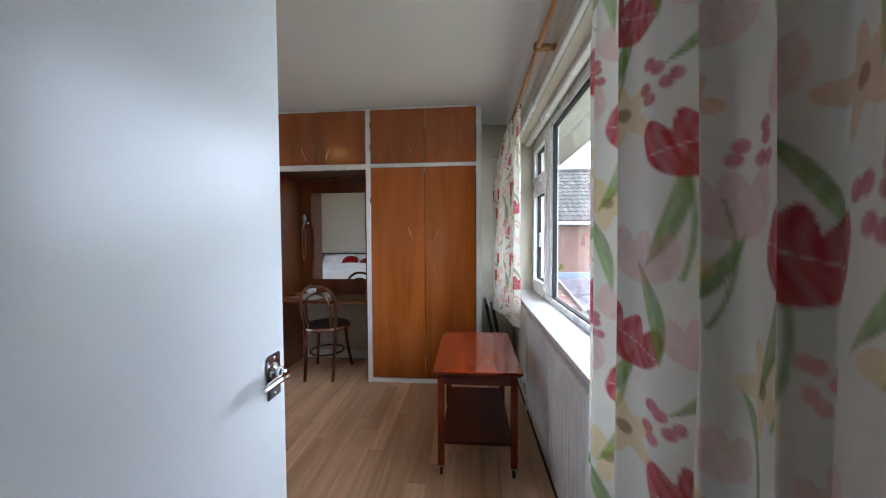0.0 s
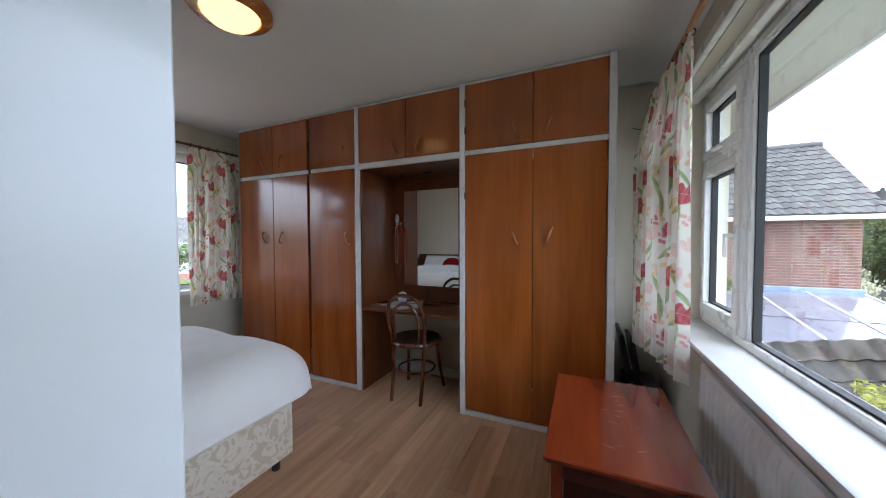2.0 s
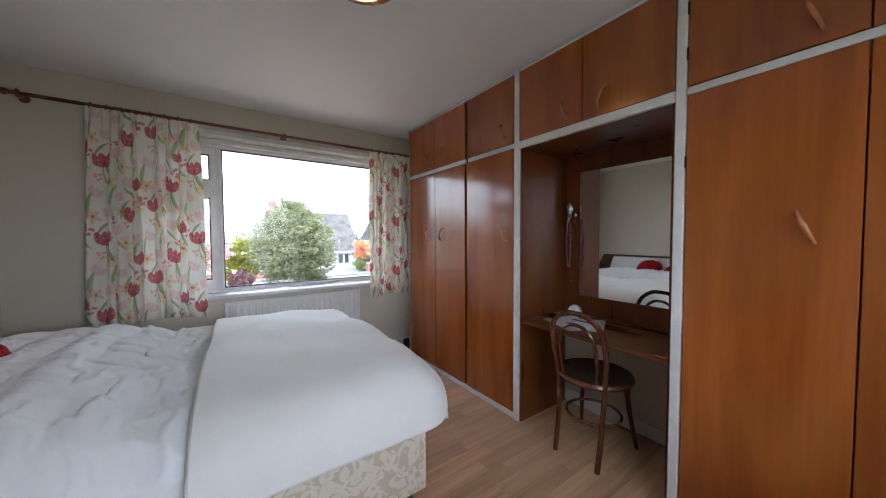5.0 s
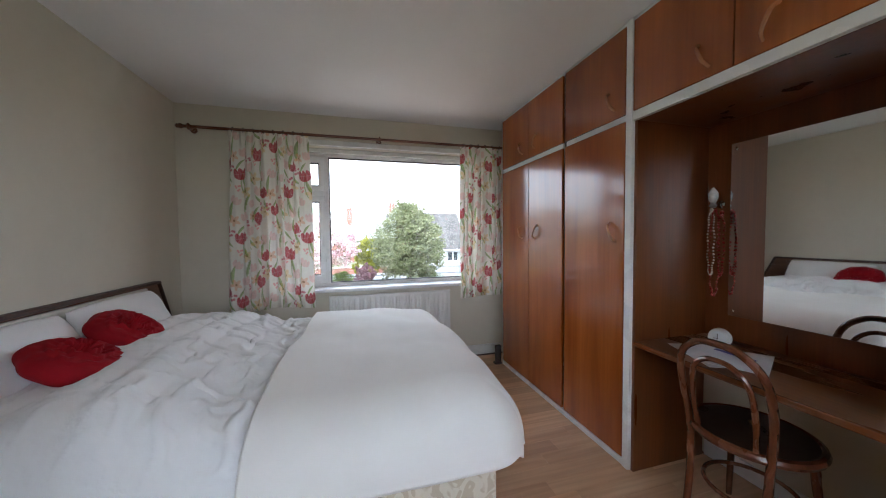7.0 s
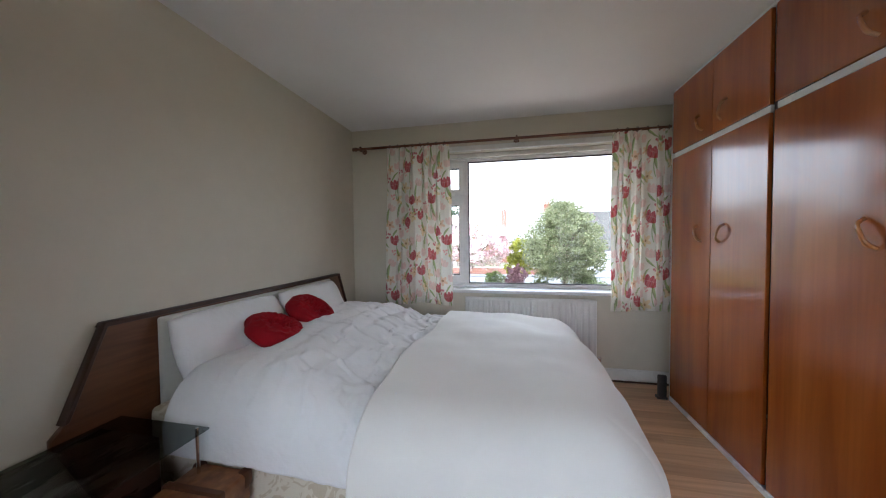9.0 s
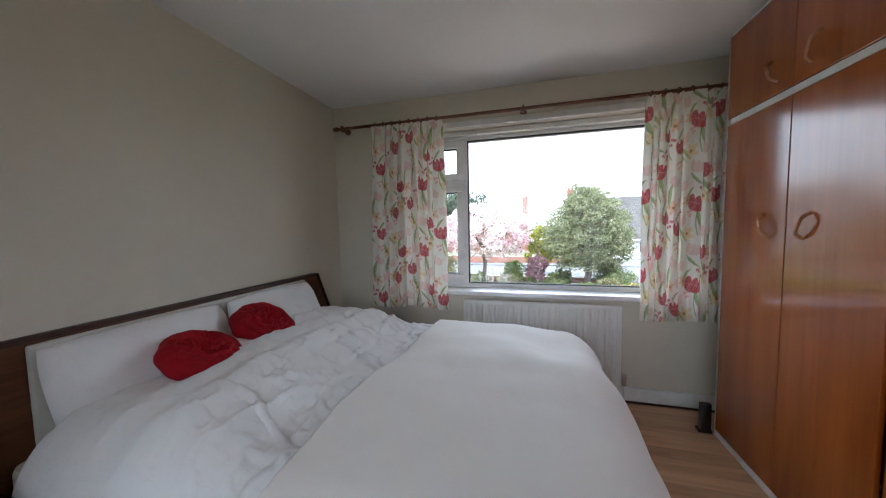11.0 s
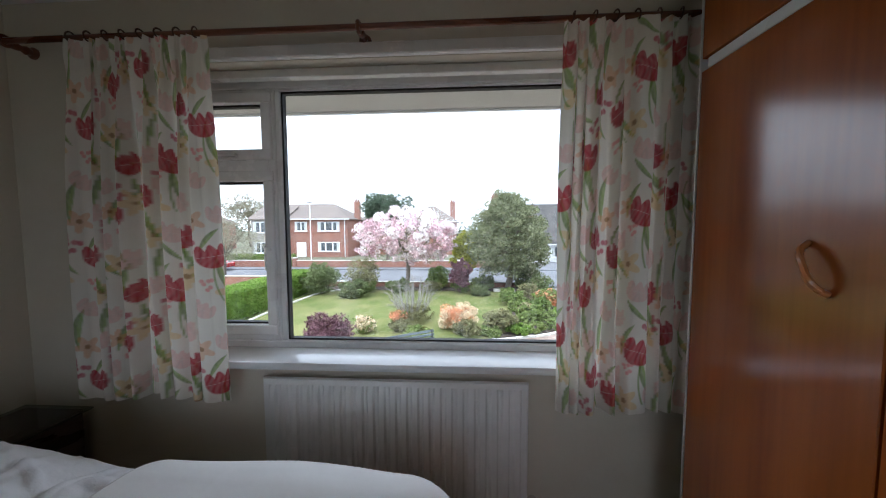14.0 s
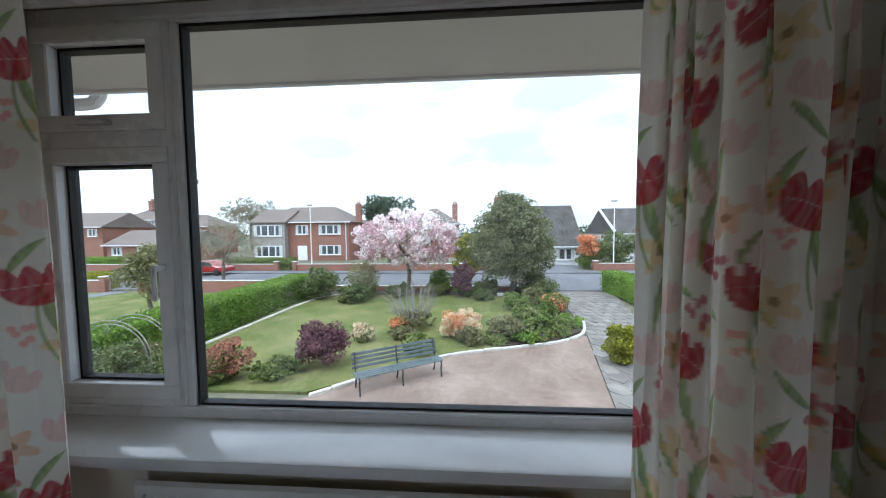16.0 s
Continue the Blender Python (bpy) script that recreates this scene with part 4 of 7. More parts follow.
def pillow(name, c, size, tilt, rz, seed, label):
    u, v = np.meshgrid(np.linspace(-1, 1, 40), np.linspace(-1, 1, 30), indexing="ij")
    edge = np.clip((1 - np.abs(u) ** 3.2) * (1 - np.abs(v) ** 3.0), 0, 1) ** 0.55
    w = 0.012 * fbm(u, v, seed, 3, 4, 4) * edge
    X, Y = u * size[0] / 2 * (1 - 0.05 * np.abs(v) ** 3), v * size[1] / 2 * (1 - 0.05 * np.abs(u) ** 3)
    bm = bmesh.new()
    for sgn in (1, -1):
        me = grid_mesh("tmp", X, Y, sgn * (edge * size[2] / 2) + w + 0.0 * u, LINEN)
        bm.from_mesh(me)
        bpy.data.meshes.remove(me)
    bmesh.ops.remove_doubles(bm, verts=bm.verts[:], dist=0.002)
    bmesh.ops.recalc_face_normals(bm, faces=bm.faces[:])
    bm.transform(Matrix.Translation(c) @ pose(0, 0, 0, tilt, 0, rz))
    return solid(name, bm, LINEN, label, "pillow", smooth=180)


pillow("pillow", (-1.59, 0.625, 0.735), (0.70, 0.46, 0.18), 113, 0, 31, "plump white pillow propped on the headboard")
pillow("pillow", (-2.30, 0.62, 0.735), (0.70, 0.46, 0.18), 113, 0, 32, "plump white pillow propped on the headboard behind red cushions")


def rose_cushion(c, radius, tilt, rz, seed):
    """A round cushion of ruffled spiral petals."""
    rr, th = np.meshgrid(np.linspace(0.0, 1, 80), np.linspace(0, 2 * np.pi, 181), indexing="ij")
    wob = 0.16 * np.sin(3 * th + 4 * rr + seed) + 0.10 * np.sin(7 * th - 6 * rr + 2 * seed)
    spiral = (rr * 4.0 - th / (2 * np.pi) + wob * np.clip(rr * 3, 0, 1)) % 1.0
    lip = np.where(spiral < 0.82, (spiral / 0.82) ** 1.8, ((1 - spiral) / 0.18) ** 0.8)
    inner = np.exp(-(rr / 0.55) ** 2)
    pleat = np.sin(13 * th + 9 * rr + 2.0 * np.sin(3 * th + seed)) * np.sin(5 * th - 11 * rr + seed)
    dome = np.sqrt(np.clip(1 - rr ** 3.0, 0, 1))
    Z = radius * (0.36 * dome + (0.035 + 0.125 * inner) * lip * np.clip(rr * 12, 0, 1) * (1 - rr ** 10) - 0.10 * np.exp(-(rr / 0.14) ** 2) + (0.015 + 0.024 * inner) * pleat * np.clip(rr * 4, 0, 1) * (1 - rr ** 6))
    R = radius * rr * (1 + (0.022 * np.sin(9 * th + seed) + 0.018 * np.sin(4 * th + 2 * seed)) * rr)
    bm = bmesh.new()
    for m in (grid_mesh("tmp", R * np.cos(th), R * np.sin(th), Z, REDF), grid_mesh("tmp", R * np.cos(th), R * np.sin(th), -radius * 0.34 * dome, REDF)):
        bm.from_mesh(m)
        bpy.data.meshes.remove(m)
    bmesh.ops.remove_doubles(bm, verts=bm.verts[:], dist=0.0008)
    bmesh.ops.recalc_face_normals(bm, faces=bm.faces[:])
    bm.transform(Matrix.Translation(c) @ pose(0, 0, 0, tilt, 0, rz))
    return solid("cushion", bm, REDF, "round red cushion ruffled like a rose", "cushion", group="red cushions", smooth=60)


rose_cushion((-1.625, 0.80, 0.795), 0.165, -26, 12, 1)
rose_cushion((-1.995, 0.76, 0.812), 0.165, -36, -4, 2)

# headboard with slanting wings, and the bedside shelves
hb = thing("headboard", (-1.935, YS + 0.02, 0), 0, "walnut headboard with slanting wings and a cream padded panel", "headboard")
part("board", prism([(-3.0, 0.30), (-0.90, 0.30), (-0.90, 0.60), (-0.94, 0.64), (-1.072, 0.965), (-2.805, 0.965), (-2.955, 0.64), (-3.0, 0.60)], "y", YS + 0.004, YS + 0.026, 0.002), HBWOOD, hb)
part("capping", prism([(-1.045, 0.962), (-2.825, 0.962), (-2.812, 0.98), (-1.058, 0.98)], "y", YS + 0.002, YS + 0.046, 0.002), DARKGAP, hb, "dark wooden top edge")
part("wing_edge", prism([(-0.925, 0.64), (-0.943, 0.645), (-1.067, 0.962), (-1.052, 0.962)], "y", YS + 0.002, YS + 0.042, 0.002), DARKGAP, hb, "dark wooden edge")
part("wing_edge", prism([(-2.970, 0.64), (-2.952, 0.645), (-2.810, 0.962), (-2.825, 0.962)], "y", YS + 0.002, YS + 0.042, 0.002), DARKGAP, hb, "dark wooden edge")
part("padded_panel", box(-2.645, YS + 0.027, 0.40, -1.25, YS + 0.055, 0.952, 0.012, seg=3), VINYL, hb, "cream padded vinyl panel")
for x in (-2.5, -1.37):
    part("leg", box(x - 0.03, YS + 0.028, 0.0, x + 0.03, YS + 0.05, 0.42, 0.003), HBWOOD, hb)


def bedside(x0, x1, label, lip, deep):
    """A dark drawer box on legs; its glass top runs past the box by lip towards the bed and stands deep from the wall."""
    b = thing("bedside_table", ((x0 + x1) / 2, YS + 0.2, 0), 0, label, "bedside table", "bedside tables")
    part("body", box(x0, YS + 0.03, 0.30, x1, YS + 0.32, 0.572, 0.004), DKWOOD, b, "dark wooden drawer box")
    part("drawer_front", box(x0 + 0.012, YS + 0.322, 0.32, x1 - 0.012, YS + 0.336, 0.56, 0.003), DKWOOD, b)
    part("glass_top", box(min(x0, x0 - lip), YS + 0.03, 0.575, x1 + 0.005, YS + deep, 0.583, 0.002), TABLEG, b, "smoked glass top")
    for x in (x0 + 0.03, x1 - 0.03):
        for y in (YS + 0.06, YS + 0.30):
            part("leg", tube([(x, y, 0.0), (x, y, 0.30)], 0.013, 10, r2=0.017), DKWOOD, b)
    return b


table = bedside(-1.035, -0.40, "dark wooden bedside table with a smoked glass top running past it", 0.07, 0.465)
bedside(-3.13, -2.76, "dark wooden bedside table in the corner by the window", 0.005, 0.37)
part("glass_post", tube([(-1.072, YS + 0.445, 0.425), (-1.072, YS + 0.445, 0.597)], 0.006, 8), CHROME, table, "thin chrome post under the glass corner")
part("glass_post", tube([(-0.42, YS + 0.445, 0.0), (-0.42, YS + 0.445, 0.574)], 0.006, 8), CHROME, table, "thin chrome post under the glass corner")

case = thing("suitcase", (-0.86, 0.95, 0), 0, "old brown leather suitcase with scuffed edges lying by the bed", "suitcase")
cx0, cx1, cy0, cy1 = -1.13, -0.62, 0.845, 1.075
part("body", box(cx0, cy0, 0.0, cx1, cy1, 0.30, 0.018, seg=3), LEATHER, case)
lid = part("lid", box(cx0 - 0.004, cy0 - 0.004, 0.305, cx1 + 0.004, cy1 + 0.004, 0.42, 0.02, seg=3), LEATHER, case, "scuffed leather lid")
for x in (cx0, cx1):
    for y in (cy0, cy1):
        part("corner_cap", box(x - 0.03 if x == cx1 else x - 0.008, y - 0.03 if y == cy1 else y - 0.008, 0.36, x + 0.008 if x == cx1 else x + 0.03, y + 0.008 if y == cy1 else y + 0.03, 0.426, 0.012, seg=2), LEATHD, lid, "dark leather corner cap")
for x in (cx0 + 0.11, cx1 - 0.13):
    part("strap", box(x, cy0 - 0.008, 0.0, x + 0.03, cy1 + 0.008, 0.428, 0.006), LEATHD, case, "dark leather strap")
part("handle", tube(smooth_path([(-0.95, cy1 + 0.005, 0.26), (-0.93, cy1 + 0.03, 0.26), (-0.82, cy1 + 0.03, 0.26), (-0.80, cy1 + 0.005, 0.26)], 5), 0.009, 8), LEATHD, case)

# ---- bentwood chair ----
chair = thing("chair", (-0.935, 3.455, 0), 3, "dark bentwood cafe chair tucked under the desk", "chair")
part("seat", lathe([(0.175, 0.442), (0.198, 0.446), (0.202, 0.458), (0.196, 0.467), (0.150, 0.466), (0.06, 0.462)], (0, 0, 0), 28), SEATM, chair, "dark round seat", local=True)
part("seat_rim", tube([(0.2 * math.cos(a), 0.2 * math.sin(a), 0.452) for a in [2 * math.pi * i / 30 for i in range(30)]], 0.0165, 8, True, flat=1.15), BENTW, chair, local=True)
part("ring_stretcher", tube([(0.152 * math.cos(a), 0.152 * math.sin(a), 0.215) for a in [2 * math.pi * i / 28 for i in range(28)]], 0.0085, 7, True), BENTW, chair, local=True)
for sx in (-1, 1):
    part("front_leg", tube(smooth_path([(sx * 0.135, 0.125, 0.45), (sx * 0.145, 0.14, 0.25), (sx * 0.175, 0.185, 0.0)], 5), 0.017, 9, r2=0.0115), BENTW, chair, local=True)
hoop = [(-0.150, -0.205, 0.0), (-0.155, -0.165, 0.22), (-0.165, -0.155, 0.45), (-0.185, -0.185, 0.66), (-0.165, -0.215, 0.80), (-0.085, -0.232, 0.872), (0.0, -0.236, 0.885)]
hoop = [(x * 0.84, y, z if z < 0.5 else 0.45 + (z - 0.45) * 0.93) for x, y, z in hoop]
hoop = hoop + [(-x, y, z) for x, y, z in hoop[-2::-1]]
part("back_frame", tube(smooth_path(hoop, 5), 0.0145, 9), BENTW, chair, "steam-bent back hoop and rear legs", local=True)
inner = [(-0.118, -0.165, 0.46), (-0.128, -0.19, 0.62), (-0.112, -0.212, 0.745), (-0.06, -0.224, 0.80), (0.0, -0.227, 0.812)]
inner = [(x * 0.84, y, 0.45 + (z - 0.45) * 0.93) for x, y, z in inner]
inner = inner + [(-x, y, z) for x, y, z in inner[-2::-1]]
part("back_hoop", tube(smooth_path(inner, 5), 0.0105, 8), BENTW, chair, "inner bent hoop", local=True)

# ---- tea trolley ----
tr = thing("tea_trolley", (0.46, 2.6, 0), 0, "red mahogany tea trolley on castors with a scratched top", "trolley")
TX0, TX1, TY0, TY1 = 0.224, 0.690, 2.175, 2.875
bm = box(TX0, TY0, 0.565, TX1, TY1, 0.582, 0.004)
part("tabletop", bm, MAHOG, tr, "glossy red top with pale scratches")
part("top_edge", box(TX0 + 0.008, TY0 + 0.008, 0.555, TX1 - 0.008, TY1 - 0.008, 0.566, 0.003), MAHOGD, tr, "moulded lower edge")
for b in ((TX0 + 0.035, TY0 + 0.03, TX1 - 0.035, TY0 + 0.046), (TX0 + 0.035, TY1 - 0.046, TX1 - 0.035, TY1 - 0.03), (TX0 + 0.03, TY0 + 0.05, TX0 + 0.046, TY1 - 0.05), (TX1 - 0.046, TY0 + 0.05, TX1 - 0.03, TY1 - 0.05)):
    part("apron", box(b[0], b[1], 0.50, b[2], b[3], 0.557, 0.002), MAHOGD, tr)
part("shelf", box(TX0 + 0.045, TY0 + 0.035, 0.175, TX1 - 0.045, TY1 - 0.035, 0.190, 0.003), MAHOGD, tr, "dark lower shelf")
for x in (TX0 + 0.042, TX1 - 0.042):
    for y in (TY0 + 0.04, TY1 - 0.04):
        leg = part("leg", prism([(x - 0.017, y - 0.017), (x + 0.017, y - 0.017), (x + 0.017, y + 0.017), (x - 0.017, y + 0.017)], "z", 0.065, 0.556, 0.002), MAHOG, tr)
        cst = part("castor", tube([(x, y, 0.07), (x, y + 0.008, 0.035)], 0.007, 8), CHROME, leg, "chrome castor with a dark wheel")
        part("castor_wheel", lathe([(0.010, -0.009), (0.021, -0.008), (0.024, 0), (0.021, 0.008), (0.010, 0.009)], (x, y + 0.01, 0.024), 14, "x"), BLACK, leg, "dark rubber wheel")
rng = random.Random(4)
bm = bmesh.new()
for i in range(14):
    x, y, a, L = rng.uniform(0.40, 0.66), rng.uniform(2.28, 2.75), rng.uniform(-0.5, 0.5), rng.uniform(0.006, 0.03)
    w = rng.uniform(0.0006, 0.0018)
    c, s = math.cos(a), math.sin(a)
    bm.faces.new([bm.verts.new((x + p * c - q * s, y + p * s + q * c, 0.5824)) for p, q in ((-L, 0), (-L * 0.2, -w), (L, 0), (L * 0.1, w))])
part("scratches", bm, mat("pale_scratch", (0.36, 0.13, 0.07), (0.46, 0.22, 0.14), (30, 30, 30), 0.7), tr, "pale scratches on the varnish", kind="stuff")

# ---- things on the desk ----
clock = thing("alarm_clock", (-1.17, 3.61, 0.715), 12, "small round white bedside clock", "clock")
part("case", lathe([(0.03, 0.0), (0.044, 0.008), (0.047, 0.02), (0.047, 0.034), (0.040, 0.046)], (0, -0.005, 0.047), 24, "y"), PLASTW, clock, local=True)
part("dial", lathe([(0.036, -0.006), (0.036, -0.0055)], (0, -0.0005, 0.047), 24, "y"), PAPER, clock, "pale dial", local=True)
part("clock_hand", box(-0.0012, -0.0095, 0.045, 0.0012, -0.0075, 0.07), BLACK, clock, local=True)
part("clock_hand", box(-0.016, -0.0095, 0.0455, 0.002, -0.0075, 0.0475), BLACK, clock, local=True)
part("foot", box(-0.025, -0.01, 0.0, 0.025, 0.035, 0.012, 0.004), PLASTW, clock, local=True)


def sheet(name, c, w, h, rz, label, material=PAPER, z=0.0):
    u, v = np.meshgrid(np.linspace(-0.5, 0.5, 14), np.linspace(-0.5, 0.5, 14), indexing="ij")
    bm = bmesh.new()
    me = grid_mesh("tmp", u * w, v * h, 0.004 + 0.006 * (u + 0.5) ** 2 * (v + 0.5) + 0.001 * np.sin(5 * u), material)
    bm.from_mesh(me)
    bpy.data.meshes.remove(me)
    bmesh.ops.solidify(bm, geom=bm.faces[:], thickness=0.0012)
    bm.transform(pose(c[0], c[1], 0.716 + z, 0, 0, rz))
    return solid(name, bm, material, label, "paper", smooth=60)


sheet("paper", (-1.10, 3.46, 0), 0.21, 0.30, 68, "loose white sheet of paper on the desk")
sheet("paper", (-1.01, 3.50, 0), 0.20, 0.28, 25, "curled white leaflet with a blue band on the desk", z=0.004)
bm = box(-1.13, 3.52, 0.7295, -0.97, 3.545, 0.7305)
solid("paper_band", bm, BLUEP, "blue printed strip of a leaflet", "paper")

# glass sconce with bead necklaces hung on it
SX = -1.292
sc = thing("wall_sconce", (SX, 3.74, 1.40), 0, "crystal wall hook hung with bead necklaces", "sconce")
part("backplate", lathe([(0.012, -0.012), (0.02, -0.006), (0.02, 0)], (SX, YN - 0.031, 1.44), 14, "y"), CHROME, sc)
part("arm", tube(smooth_path([(SX, 3.79, 1.44), (SX, 3.755, 1.43), (SX, 3.735, 1.455)], 4), 0.006, 8), CHROME, sc)
part("crystal", lathe([(0.008, 0.0), (0.020, 0.010), (0.012, 0.026), (0.022, 0.05), (0.024, 0.075), (0.012, 0.10), (0.004, 0.11)], (SX, 3.735, 1.42), 12), CRYST, sc, "cut crystal drop")


def necklace(x, y, z, drop, half, material, label, r=0.0055):
    bm = bmesh.new()
    n = int(drop * 2 / (r * 2.1))
    for i in range(n):
        t = i / n * 2 * math.pi
        px, pz = x + half * math.sin(t), z - drop * (0.5 - 0.5 * math.cos(t))
        b = bmesh.new()
        bmesh.ops.create_icosphere(b, subdivisions=1, radius=r * (0.8 + 0.4 * ((i * 7) % 5) / 5))
        b.transform(Matrix.Translation((px, y + 0.004 * math.sin(i), pz)))
        join(bm, b)
    solid("necklace", bm, material, label, "necklace", group="necklaces", smooth=180)


necklace(SX - 0.007, 3.735, 1.415, 0.36, 0.016, BEADW, "long pearl bead necklace hanging from the sconce")
necklace(SX + 0.018, 3.725, 1.41, 0.46, 0.024, BEADR, "red bead necklace hanging from the sconce")
necklace(SX + 0.036, 3.745, 1.40, 0.34, 0.014, BEADR, "short dark red bead necklace hanging from the sconce", 0.0065)

# things in the corner beside the wardrobe
brd = thing("folding_table", (0.62, 3.5, 0), 0, "dark plum folding table leaning behind the wardrobe end", "folding table")
for k, dx in enumerate((0.0, 0.055)):
    bm = box(-0.012, -0.16, 0.0, 0.012, 0.16, 0.70 - 0.05 * k, 0.006)
    bm.transform(pose(0.70 + dx, 3.52 + 0.05 * k, 0.0, 0, -11, 0))
    part("leaf", bm, PLUM, brd)
solid("shoe_rack_box", box(0.60, 3.42, 0.0, 0.80, 3.74, 0.34, 0.01), BLACK, "black storage box on the floor behind the trolley", "box")
fan = thing("folded_stool", (-2.935, 3.235, 0), 0, "black folded stool standing at the end of the wardrobe", "stool")
part("panel", box(-2.932, 3.21, 0.0, -2.898, 3.27, 0.19, 0.010, seg=2), BLACK, fan)
part("foot", box(-2.945, 3.20, 0.0, -2.893, 3.275, 0.02, 0.004), BLACK, fan)
solid("wall_cable", tube(smooth_path([(0.66, YN - 0.003, 2.10), (0.69, YN - 0.005, 2.085), (0.73, YN - 0.004, 2.075), (0.76, YN - 0.003, 2.06)], 4), 0.0025, 6), BLACK, "short end of dark cable on the wall", "cable")

# ---- ceiling lamp ----
lamp = thing("ceiling_lamp", (-1.21, 2.13, ZC), 0, "round flush ceiling lamp with a wooden rim, lit", "ceiling lamp")
part("rim", lathe([(0.165, 0.0), (0.178, -0.01), (0.178, -0.032), (0.165, -0.045), (0.128, -0.052), (0.122, -0.044), (0.122, -0.004)][::-1], (-1.21, 2.13, ZC), 40), HANDLE, lamp, "turned orange wooden rim")
part("shade", lathe([(0.02, -0.105), (0.06, -0.098), (0.095, -0.08), (0.118, -0.058), (0.128, -0.035), (0.12, -0.006)], (-1.21, 2.13, ZC), 32), LAMPG, lamp, "glowing alabaster glass bowl")

